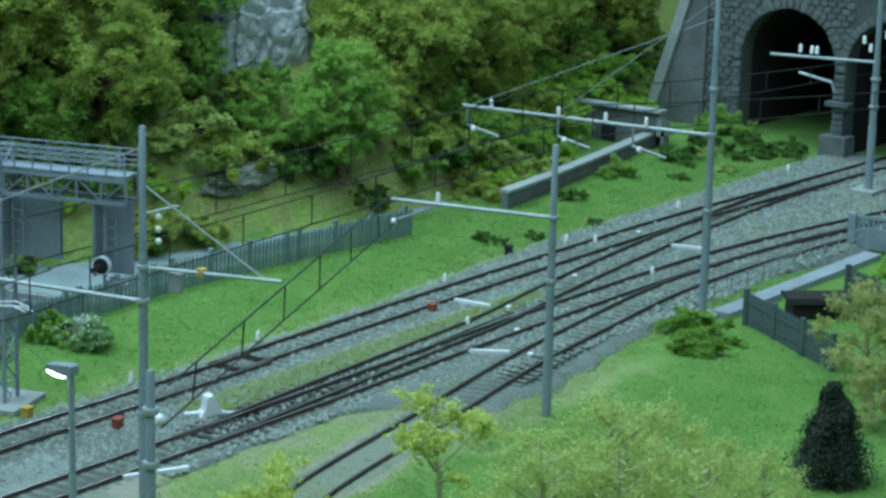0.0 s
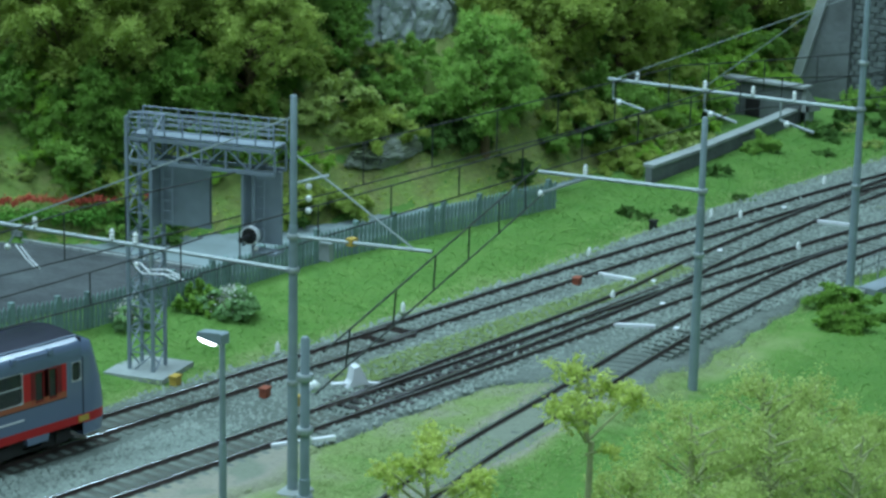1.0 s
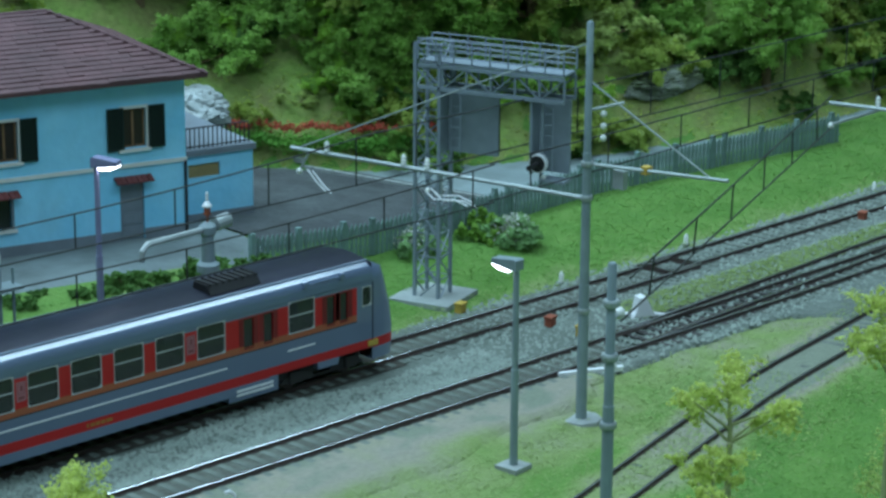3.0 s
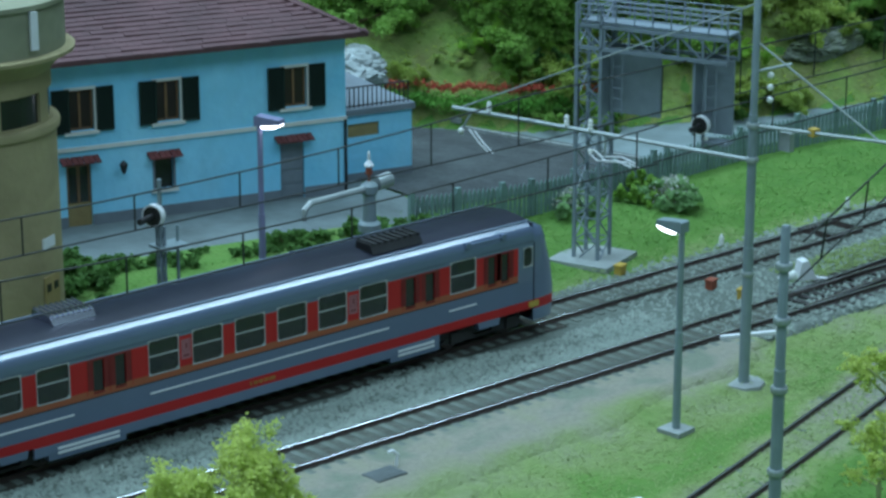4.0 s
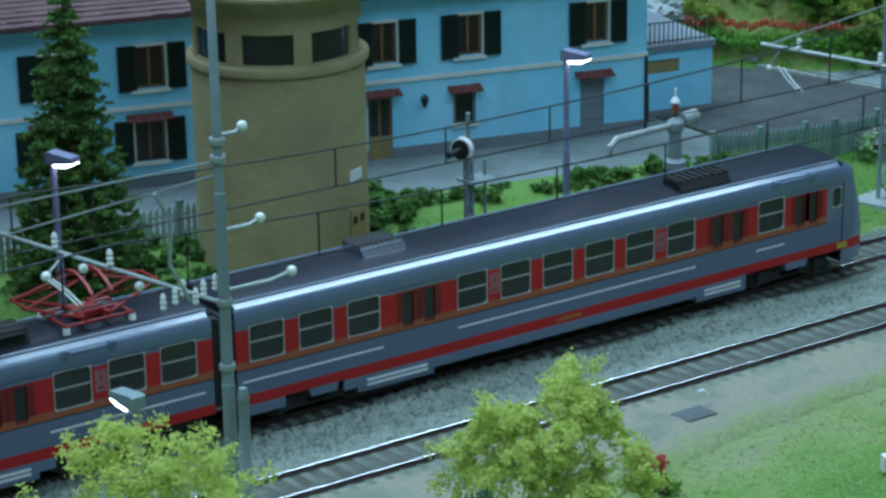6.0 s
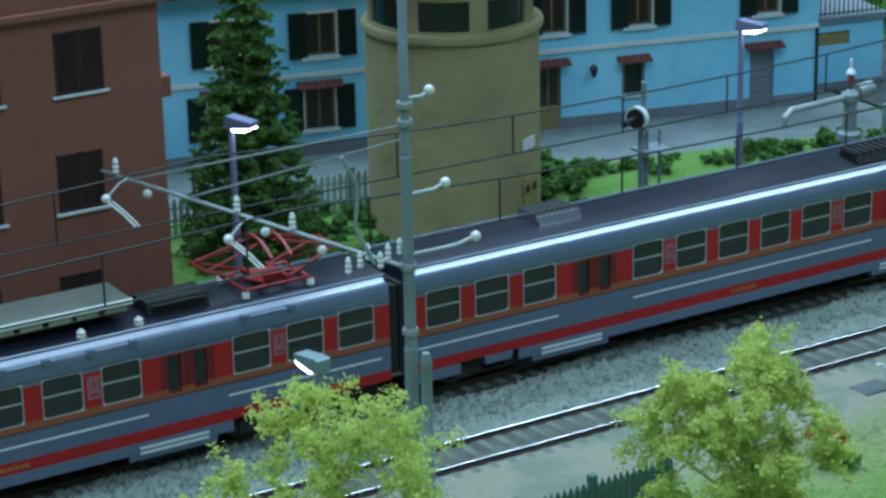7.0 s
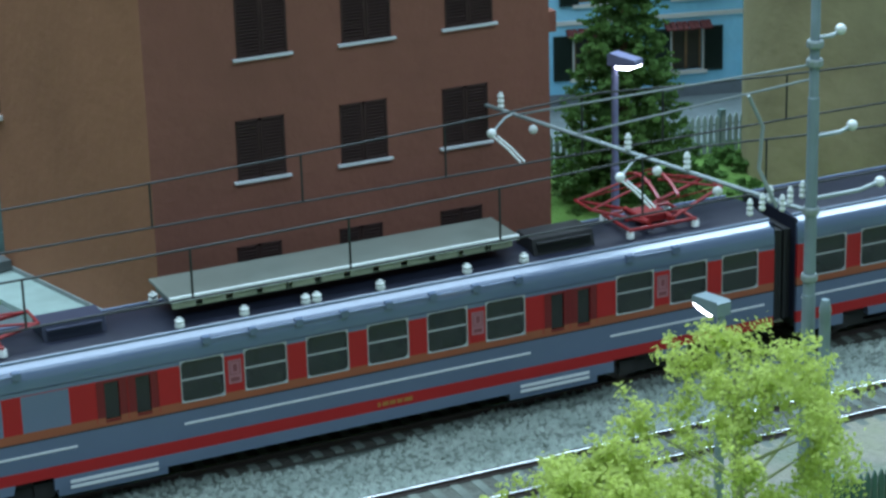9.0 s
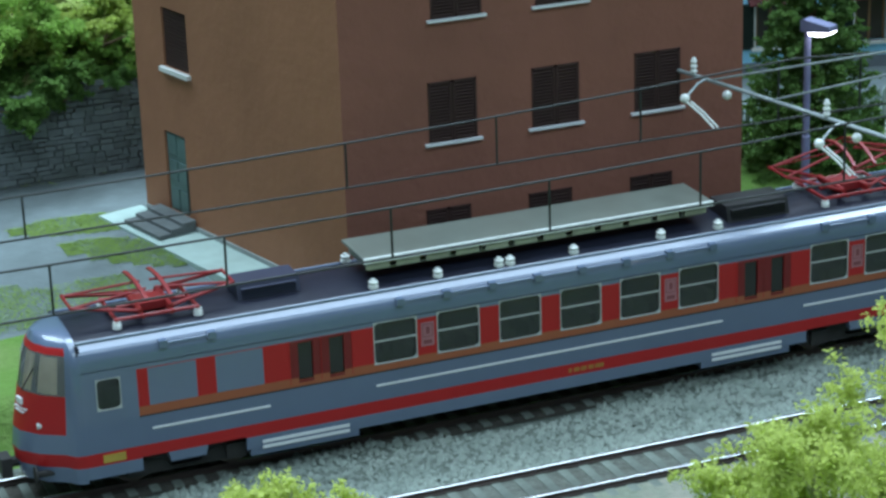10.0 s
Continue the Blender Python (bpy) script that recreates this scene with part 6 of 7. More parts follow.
prism(bm, ((98.5, 15.2), (105.0, 16.4), (105.0, 16.8), (98.5, 15.6)), -0.3, 1.2, "z")
part("side_wall", bm, M_DKCONC, cul, "grey concrete wall of the gully")
# flat black plate on the wall, painted as the drain's dark inside
bm = bmesh.new()
prism(bm, ((14.05, 0.35), (14.95, 0.35), (14.95, 1.4), (14.05, 1.4)), 104.9, 104.996, "x")
part("drain_opening", bm, M_TUNNEL, cul, "black drain opening")

stone_wall = thing("stone_wall", (0, 19.3, 1.2), label="old grey rubble stone wall below the bushes", category="stone wall")
part("core", bm_box(-16, 1.2, 0.02, 0.7, 0, 3.3), M_MORTAR, stone_wall)
bm = bmesh.new()
z = 0.02
while z < 3.25:
    h, x = rs.uniform(0.13, 0.24), -12.0 + rs.uniform(0, 0.3)
    while x < 1.1:
        w = rs.uniform(0.18, 0.62)
        vs = box(bm, x, x + w - 0.035, -rs.uniform(0.03, 0.10), 0.05, z, z + h - 0.03)
        for v in vs:
            v.co += Vector((rs.uniform(-0.025, 0.025), 0, rs.uniform(-0.025, 0.025)))
        x += w
    z += h
part("stone", bm, M_RUBBLE, stone_wall, "rough dark rubble stones")["kind"] = "stuff"

# ---- fences and railings ----
bmv = bmesh.new()
prism(bmv, ((-0.075, 0), (0.075, 0), (0.075, 1.05), (0, 1.2), (-0.075, 1.05)), -0.03, 0.03, "y")
PICKET = mesh_of("picket", bmv, M_FENCE)
bmv = bmesh.new()
prism(bmv, ((-0.075, 0), (0.075, 0), (0.075, 1.05), (0, 1.2), (-0.075, 1.05)), -0.03, 0.03, "y")
PICKET_PALE = mesh_of("picket", bmv, mat("pale_picket_paint", (0.30, 0.37, 0.36), 0.75, 0.15, 1.5, each=0.2))
M_DKFENCE = mat("dark_slate_fence", (0.055, 0.085, 0.082), 0.8, 0.2, 1.5, each=0.3)
bmv = bmesh.new()
prism(bmv, ((-0.075, 0), (0.075, 0), (0.075, 1.05), (0, 1.2), (-0.075, 1.05)), -0.03, 0.03, "y")
PICKET_DARK = mesh_of("picket", bmv, M_DKFENCE)
M_GREENFENCE = mat("dark_green_fence", (0.05, 0.115, 0.09), 0.7, 0.2, 1.5)
bmv = bmesh.new()
prism(bmv, ((-0.075, 0), (0.075, 0), (0.075, 1.05), (0, 1.2), (-0.075, 1.05)), -0.03, 0.03, "y")
PICKET_GREEN = mesh_of("picket", bmv, M_GREENFENCE)


def picket_fence(label, pts, picket, material, gap=0.22, h=1.0, base=None):
    f = thing("picket_fence", (0, 0, 0), label=label, category="fence", group="picket fences")
    for (xa, ya), (xb, yb) in zip(pts, pts[1:]):
        ln = math.hypot(xb - xa, yb - ya)
        n = int(ln / gap)
        ang = math.atan2(yb - ya, xb - xa)
        za, zb = (ground_z(xa, ya), ground_z(xb, yb)) if base is None else (base, base)
        for z in (0.3, 0.85):
            rails = bmesh.new()
            bar(rails, (xa, ya + 0.05, za + z * h), (xb, yb + 0.05, zb + z * h), 0.045, 4)
            part("rail", rails, material, f)
        for i in range(n):
            t = i / n
            ob = new("picket", picket)
            ob.parent = f
            ob.matrix_basis = Matrix.LocRotScale(Vector((xa + (xb - xa) * t, ya + (yb - ya) * t, za + (zb - za) * t)) * K, Euler((0, 0, ang)), (1, 1, h))
        for k in range(int(ln / 2.4) + 1):
            t = k * 2.4 / ln
            x, y, z = xa + (xb - xa) * t, ya + (yb - ya) * t, za + (zb - za) * t
            bm = bm_box(x - 0.1, x + 0.1, y - 0.02, y + 0.18, z, z + 1.3 * h)
            part("post", bm, material, f)
    return f


picket_fence("weathered grey-green picket fence along the grass bank", [(43.6, 9.2), (50, 9.5), (58, 9.9), (64, 10.3), (72, 9.8), (79.8, 9.2)], PICKET, M_FENCE, 0.24, 1.15)
picket_fence("pale grey picket fence in front of the blue house", [(13.5, 13.6), (25.5, 12.2)], PICKET_PALE, M_FENCE, 0.22, 1.1)
picket_fence("dark green picket fence on the platform edge", [(12.9, -9.3), (20.4, -8.9)], PICKET_GREEN, M_GREENFENCE, 0.2, 1.25, -0.5)
picket_fence("dark grey picket fence by the lineside bush", [(78.9, -9.9), (75.2, -16.2)], PICKET_DARK, M_DKFENCE, 0.16, 1.25)
picket_fence("dark grey picket fence by the lineside bush", [(85.6, -11.3), (82.6, -16.4)], PICKET_DARK, M_DKFENCE, 0.16, 1.3)
M_WALKWAY = mat("pale_walkway", (0.26, 0.31, 0.335), 0.85, 0.12, 2, 0.3, stain=0.3)
lr = thing("lineside_railing", (0, 0, -0.4), label="thin grey lineside railing on a pale concrete kerb", category="railing")
part("kerb", bm_box(0, 14.5, -0.8, 0.1, -0.4, 0.0), M_WALKWAY, lr, "pale blue-grey concrete walkway")
for z in (0.85, 1.25):
    bm = bmesh.new()
    bar(bm, (0, 0, z), (14.5, 0, z), 0.03, 5)
    part("rail", bm, M_GALV, lr)
for i in range(11):
    bm = bmesh.new()
    bar(bm, (i * 1.45, 0, 0.1), (i * 1.45, 0, 1.3), 0.035, 5)
    part("post", bm, M_GALV, lr)
lr.matrix_basis = at_pose(79.2, -8.0, -0.36, 0)
# no hut here: an added black box stands in for a dark hollow
deck = thing("yard_hut", (82.6, -11.6, -0.6), -48, label="low black box standing in for a dark hollow behind the lineside fence", category="hut")
part("wall", bm_box(-1.5, 1.5, -0.8, 0.8, 0, 0.75), M_TUNNEL, deck)
bm = bmesh.new()
prism(bm, ((-1.0, 0.75), (1.0, 0.75), (0.9, 0.9), (-0.9, 1.0)), -1.7, 1.7, "x")
part("roof", bm, M_TUNNEL, deck, "black top of the stand-in box")
pier = thing("bridge_parapet", (94.2, -7.1, -0.4), -76, label="grey-green parapet panel with a row of short pickets", category="parapet")
part("wall", bm_box(0, 3.4, -0.12, 0.12, 0, 1.05), M_STEEL, pier)
part("pier", bm_box(-0.35, 0.0, -0.25, 0.25, 0, 1.75), M_STEEL, pier, "plain grey-green end pier")
part("top_rail", bm_box(0, 3.4, -0.09, 0.09, 1.5, 1.64), M_STEEL, pier)
for i in range(14):
    part("picket", bm_box(0.08 + i * 0.24, 0.22 + i * 0.24, -0.05, 0.05, 1.05, 1.5), M_STEEL, pier)


# ---- lamps, signals and small lineside things ----
def platform_lamp(x, y, z, h, turn, label, paint=M_LAMPTUBE):
    t = thing("street_lamp", (x, y, z), turn, label=label, category="street lamp", group="platform lamps")
    bm = bmesh.new()
    lathe(bm, ((0.13, 0), (0.12, h * 0.5), (0.10, h * 0.5 + 0.02), (0.095, h)), 10)
    part("pole", bm, paint, t, smooth=True)
    part("footing", bm_box(-0.42, 0.42, -0.42, 0.42, -0.05, 0.12), M_CONC, t, "square concrete footing")
    bm = bmesh.new()
    prism(bm, ((-0.12, h - 0.05), (-0.12, h + 0.27), (-0.05, h + 0.31), (0.84, h + 0.22), (0.86, h + 0.06), (0.12, h - 0.05)), -0.2, 0.2, "y")
    hd = part("lamp_head", bm, paint, t, "slanting grey lamp housing")
    bm = bmesh.new()
    prism(bm, ((0.12, h - 0.055), (0.2, h - 0.13), (0.62, h - 0.09), (0.82, h + 0.0), (0.84, h + 0.05)), -0.18, 0.18, "y")
    part("lens", bm, M_LAMPGLOW, hd, "glowing white lens")
    return t


platform_lamp(39.25, -8.7, -0.55, 6.55, 96, "grey platform lamp with a lit white lens", M_STEEL)
platform_lamp(10.6, -7.9, -0.5, 5.75, 96, "grey platform lamp beside a lime green tree", M_STEEL)
platform_lamp(34.45, 6.3, 1.0, 6.3, -66, "slim street lamp lit before the blue house")
platform_lamp(15.35, 5.8, 1.0, 6.3, -66, "slim street lamp lit beside the spruce")

sig = thing("disc_signal", (28.6, 3.75, -0.3), label="round black disc signal on a grey lattice post", category="signal")
lattice("post", sig, [(-0.09, -0.09), (0.09, -0.09), (0.09, 0.09), (-0.09, 0.09)], 0, 5.7, 12, 0.02, 0.03)
disc_signal(sig, (-0.3, 0, 6.1), 25, 0.37)
tube("finial", [(0, 0, 5.6), (0, 0, 7.25)], 0.075, M_STEEL, sig)
part("balcony", bm_box(-0.2, 0.8, -0.4, 0.4, 5.0, 5.08), M_STEEL, sig)
tube("ladder", [(0.7, 0.1, 0), (0.7, 0.1, 5.6)], 0.05, M_STEEL, sig)

crane = thing("water_crane", (37.9, 4.75, 0.9), label="grey cast iron water crane with a swinging arm", category="water crane")
bm = bmesh.new()
lathe(bm, ((0.45, 0), (0.45, 0.3), (0.3, 0.4), (0.26, 2.3), (0.4, 2.35), (0.4, 2.6), (0.25, 2.7), (0.22, 3.6), (0.3, 3.7), (0.3, 3.95), (0.12, 4.1)), 16)
part("column", bm, M_STEEL, crane, smooth=True)
tube("arm", [(0.7, 0.05, 3.95), (-0.2, 0, 3.85), (-2.8, -0.3, 3.9), (-3.05, -0.33, 3.7), (-3.1, -0.33, 3.35)], 0.115, M_GALV, crane, "horizontal pipe arm")
bm = bmesh.new()
bar(bm, (0.3, 0, 3.95), (0.95, 0.05, 4.0), 0.26, 12)
part("counterweight", bm, M_GALV, crane)
bm = bmesh.new()
lathe(bm, ((0.05, 4.1), (0.05, 4.3), (0.13, 4.36), (0.11, 4.62)), 8)
lantern = part("lantern", bm, M_RUST, crane, "small red and white lantern")
bm = bmesh.new()
lathe(bm, ((0.17, 4.62), (0.17, 4.68), (0.08, 4.8), (0.05, 4.84), (0.05, 5.1), (0.02, 5.16)), 8)
part("cap", bm, M_PALE, lantern, "pale lantern cap")


def small_post(x, y, label, material, h=0.5, r=0.1):
    p = thing("marker_post", (x, y, -0.3), label=label, category="marker post", group="lineside marker posts")
    bm = bmesh.new()
    lathe(bm, ((r, 0), (r, h * 0.7), (r * 0.6, h * 0.85), (r * 0.2, h)), 10)
    part("post", bm, material, p, smooth=True)
    bm = bm_box(-r * 1.3, r * 1.3, -r * 1.3, r * 1.3, 0, 0.08)
    part("foot", bm, M_CONC, p)


for x, y in ((54.3, 3.4), (74.75, 3.5), (84.8, 3.65), (85.6, 2.5), (94.9, 3.5), (107, 3.8), (69.6, -1.6), (82.3, -2.85), (62, 3.6)):
    small_post(x, y, "small white lineside marker post", M_PORC)
for x, y in ((70.3, -3.7), (67.7, -6.2), (73, -1.3), (88.8, 2.06), (79.5, -0.4)):
    bm = bm_box(-0.16, 0.16, -0.1, 0.1, 0, 0.16)
    place("relay_box", bm, M_PALE, (x, y, -0.28), 20, label="tiny white relay box on the ballast", category="relay box", group="relay boxes")
for x, y, m, l in ((49.85, -0.23, M_RUST, "small rust red lineside box"), (70.25, 0.8, M_RUST, "small rust red lineside box"), (81, 4.4, M_BLACK, "small black lineside box"), (48.6, 3.2, M_YELLOW, "small yellow lineside box"), (49.9, -1.75, M_YELLOW, "small yellow lineside box")):
    t = thing("lineside_box", (x, y, -0.3), 15, label=l, category="lineside box", group="lineside boxes")
    part("case", bm_box(-0.2, 0.2, -0.14, 0.14, 0, 0.42), m, t)
    part("lid", bm_box(-0.23, 0.23, -0.17, 0.17, 0.42, 0.48), m, t)
cover_plate = thing("manhole_cover", (29.5, -6.2, -0.17), label="square dark iron manhole cover in the sand", category="manhole cover")
part("plate", bm_box(-0.55, 0.55, -0.4, 0.4, 0, 0.05), M_DKCONC, cover_plate)
for i in range(5):
    part("rib", bm_box(-0.5, 0.5, -0.36 + i * 0.16, -0.28 + i * 0.16, 0.05, 0.07), M_DKCONC, cover_plate)
bm = bmesh.new()
pts = [(0, 0, 0), (0.05, 0, 0.35), (-0.1, 0.05, 0.5), (-0.25, 0.08, 0.48)]
for a, b in zip(pts, pts[1:]):
    bar(bm, a, b, 0.05)
place("tap", bm, M_PALE, (30.2, -5.9, -0.17), label="small white standpipe in the sand", category="standpipe")
t = thing("buffer_stop", (32.6, -12.3, -0.78), -20, label="pale buffer beam with a black buffer in the grass", category="buffer stop")
part("beam", bm_box(-1.2, 1.2, -0.15, 0.15, 0.3, 0.75), M_PALE, t)
for x in (-0.7, 0.7):
    bm = bmesh.new()
    bar(bm, (x, -0.15, 0.55), (x, -0.5, 0.55), 0.12)
    bar(bm, (x, -0.5, 0.55), (x, -0.56, 0.55), 0.28, 14)
    part("buffer", bm, M_BLACK, t, "round black buffer")
    part("leg", bm_box(x - 0.1, x + 0.1, -0.1, 0.1, 0, 0.3), M_DKCONC, t)


# ---- plants ----
def leaf_mesh(name, clumps, size, material, seed, density=1.0, flat=1.0, shell=0.55, lumps=0):
    """A crown of small folded leaves scattered through the given clumps (x, y, z, radius, count); with lumps, each clump is broken into that many loose sprays that reach outwards."""
    rng = np.random.default_rng(seed)
    spots, ways = [], []
    for x, y, z, r, n in clumps:
        n = max(3, int(n * density))
        mid = np.array([x, y, z])
        if lumps:
            d = rng.normal(size=(lumps, 3))
            d /= np.linalg.norm(d, axis=1)[:, None] + 1e-9
            reach = r * rng.uniform(0.55, 1.3, lumps)
            k = rng.integers(0, lumps, n)
            along = rng.random(n) ** 0.6
            wide = r * (0.07 + 0.2 * along * (1.15 - along))
            side = rng.normal(size=(n, 3)) * wide[:, None]
            bend = np.array([0, 0, -0.18 * r]) * (along**2)[:, None]
            c = mid + (d[k] * (reach[k] * along)[:, None] + side + bend) * np.array([1, 1, flat])
            d = d[k] + 0.5 * rng.normal(size=(n, 3))
        else:
            d = rng.normal(size=(n, 3))
            d /= np.linalg.norm(d, axis=1)[:, None] + 1e-9
            rad = r * (shell + (1 - shell) * rng.random(n)) * (0.72 + 0.42 * rng.random(n))
            lump = 1 + 0.22 * np.sin(d[:, 0] * 5 + x) * np.cos(d[:, 1] * 6 + y) + 0.15 * np.sin(d[:, 2] * 7 + z)
            c = mid + d * (rad * lump)[:, None] * np.array([1, 1, flat])
        spots.append(c), ways.append(d)
    c, d = np.concatenate(spots), np.concatenate(ways)
    n = len(c)
    nrm = d + 0.6 * rng.normal(size=(n, 3)) + np.array([0, 0, 0.45])
    nrm /= np.linalg.norm(nrm, axis=1)[:, None] + 1e-9
    u = np.cross(nrm, rng.normal(size=(n, 3)))
    u /= np.linalg.norm(u, axis=1)[:, None] + 1e-9
    w = np.cross(nrm, u)
    q = size * (0.6 + 0.8 * rng.random(n))[:, None]
    v = np.stack([c - u * q, c - w * q * 0.6 + nrm * q * 0.2, c + u * q, c + w * q * 0.6 + nrm * q * 0.2], 1).reshape(-1, 3) * K
    me = bpy.data.meshes.new(name)
    me.vertices.add(len(v))
    me.vertices.foreach_set("co", v.ravel())
    me.loops.add(n * 4)
    me.loops.foreach_set("vertex_index", np.arange(n * 4))
    me.polygons.add(n)
    me.polygons.foreach_set("loop_start", np.arange(n) * 4)
    me.update(calc_edges=True)
    me.materials.append(material)
    return me


def tree(name, seed, height, radius, trunk_h, material, label, category, leaf=0.13, count=9000, clumps=16, flat=0.85, group="", lumps=18, bark=None, slim=1.0):
    rnd = random.Random(seed)
    t = thing(name, (0, 0, 0), label=label, category=category, group=group)
    cl, limbs = [], bmesh.new()
    top = height - radius * 0.35
    bar(limbs, (0, 0, -0.3), (rnd.uniform(-0.15, 0.15), rnd.uniform(-0.15, 0.15), trunk_h), (radius * 0.075 + 0.05) * slim, 8, (radius * 0.055 + 0.03) * slim)
    bar(limbs, (0, 0, trunk_h - 0.05), (rnd.uniform(-0.3, 0.3), rnd.uniform(-0.3, 0.3), top), (radius * 0.055 + 0.03) * slim, 7, 0.03 * slim)
    for i in range(clumps):
        a, f = i * 2.4 + rnd.uniform(-0.4, 0.4), (i + 0.5) / clumps
        zz = trunk_h + (top - trunk_h) * f ** 0.8
        reach = radius * (0.25 + 0.75 * math.sin(math.pi * min(1, 0.25 + 0.75 * f)) ** 0.8) * rnd.uniform(0.35, 0.92)
        p = (reach * math.cos(a), reach * math.sin(a), zz + rnd.uniform(-0.2, 0.3))
        r = radius * rnd.uniform(0.2, 0.38) * (1.0 if clumps < 30 else 0.85)
        cl.append((*p, r, count / clumps * (r / (0.3 * radius)) ** 2))
        bar(limbs, (0, 0, max(trunk_h * 0.8, zz - reach * 0.6)), p, 0.02 + radius * 0.012, 5, 0.012)
    part("trunk", limbs, bark or M_BARK, t, "trunk with thin limbs")
    ob = new("crown", leaf_mesh("crown", cl, leaf, material, seed, 1.0, flat, 0.12, lumps))
    ob.parent = t
    return t


def put(src, x, y, z, turn, s=1.0):
    ob = copy_thing(src, at_pose(x, y, z, turn))
    ob.scale = (s, s, s)
    return ob


def bush(name, seed, r, material, label, category, leaf=0.12, count=2600, flat=0.7, group="", loose=1.0):
    """A shrub of uneven lobes, some low and wide, some reaching up."""
    rnd = random.Random(seed)
    cl = []
    for i in range(15):
        a, q = rnd.uniform(0, 6.28), r * loose * math.sqrt(rnd.random()) * 0.95
        rr = r * rnd.uniform(0.2, 0.46)
        cl.append((q * math.cos(a), q * math.sin(a), (r * rnd.uniform(0.05, 1.0) * (1.15 - 0.75 * q / (r * loose))) * flat, rr, count / 15 * (rr / (0.33 * r)) ** 2))
    t = thing(name, (0, 0, 0), label=label, category=category, group=group)
    stems = bmesh.new()
    for c in cl[:6]:
        bar(stems, (0, 0, -0.15), c[:3], 0.025 + 0.015 * r, 5, 0.012)
    part("stem", stems, M_BARK, t, "thin brown stems")
    ob = new("foliage", leaf_mesh("foliage", cl, leaf, material, seed, 1.0, flat, 0.15, 7))
    ob.parent = t
    return t


# hillside trees: six grown forms, then planted many times over
forms = [
    tree("tree", 11, 9.5, 4.2, 2.2, M_LEAF_OLIVE, "olive green broadleaf tree on the hillside", "tree", 0.075, 80000, 60, group="hillside trees"),
    tree("tree", 12, 8.0, 3.8, 1.6, M_LEAF_OLIVE, "olive green broadleaf tree on the hillside", "tree", 0.075, 72000, 54, group="hillside trees"),
    tree("tree", 13, 8.5, 3.4, 1.9, M_LEAF_GREEN, "fresh green broadleaf tree on the hillside", "tree", 0.072, 66000, 50, group="hillside trees"),
    tree("tree", 14, 6.5, 3.2, 1.2, M_LEAF_GREEN, "fresh green broadleaf tree on the hillside", "tree", 0.072, 60000, 48, group="hillside trees"),
    tree("tree", 15, 7.0, 3.2, 1.5, M_LEAF_MID, "dark green broadleaf tree on the hillside", "tree", 0.072, 60000, 48, group="hillside trees"),
]
rt = random.Random(42)
planted = []
firsts = {}


def plant(form, x, y, turn, s, lift=0.0):
    z = ground_z(x, y) + lift
    if form not in firsts:
        firsts[form] = True
        form.matrix_basis = at_pose(x, y, z, turn)
        form.scale = (s, s, s)
        return
    put(form, x, y, z, turn, s)


# (x, y, form, scale): chosen trees first, then a loose wood behind them
for x, y, k, s in ((62, 24.5, 0, 1.1), (68, 22.5, 0, 1.2), (72.5, 23, 1, 1.1), (87.8, 18.6, 1, 0.95), (92, 22, 0, 1.15), (97, 21, 2, 1.05), (101.5, 22.5, 3, 1.1), (107, 21, 3, 1.0), (104, 27, 4, 1.2), (76.4, 20.5, 3, 0.62), (112, 24, 2, 1.2), (95, 28, 4, 1.2), (64, 30, 1, 1.2), (70, 29, 4, 1.1), (80.3, 14.2, 2, 0.9)):
    plant(forms[k], x, y, rt.uniform(0, 360), s)
for i in range(260):
    x = rt.uniform(-25, 122)
    y = hill_foot(x) + rt.uniform(3, 17) + (3 if 44 < x < 60 else 0)
    if any((x - a) ** 2 + (y - b) ** 2 < 8 for a, b in planted) or y > 43 or 42 < x < 61 and y < hill_foot(x) + 9.5:
        continue
    if y > 15.5 and abs((x - 80.5) * 0.77 - (y - 18) * 0.64) < 4.0:
        continue
    planted.append((x, y))
    plant(forms[rt.choice((0, 0, 1, 1, 2, 3, 4))], x, y, rt.uniform(0, 360), rt.uniform(0.65, 1.1))
shrubs = [
    bush("shrub", 21, 1.9, M_LEAF_GREEN, "fresh green shrub on the slope", "shrub", 0.065, 15000, 0.85, "hillside shrubs", 1.2),
    bush("shrub", 22, 1.7, M_LEAF_OLIVE, "olive green shrub on the slope", "shrub", 0.065, 13000, 0.85, "hillside shrubs", 1.2),
    bush("shrub", 23, 1.4, M_LEAF_DARK, "dark green shrub on the slope", "shrub", 0.06, 11000, 0.85, "hillside shrubs", 1.2),
    bush("shrub", 24, 1.3, M_LEAF_HEATH, "yellowish dry shrub on the slope", "shrub", 0.06, 10000, 0.7, "hillside shrubs", 1.3),
]
for i in range(330):
    x = rt.uniform(-22, 118)
    y = hill_foot(x) + rt.choice((0.8, 2, 3.5, 5, 7, 9)) * rt.uniform(0.5, 1.5)
    if 50 < x < 60 and y < hill_foot(x) + 4 or 71 < x < 88 and y < 17 and i % 5:
        continue
    plant(shrubs[rt.choice((0, 0, 1, 1, 2, 3))], x, y, rt.uniform(0, 360), rt.uniform(0.6, 1.5))
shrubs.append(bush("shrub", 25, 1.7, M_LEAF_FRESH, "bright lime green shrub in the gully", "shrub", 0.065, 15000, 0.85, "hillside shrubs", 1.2))
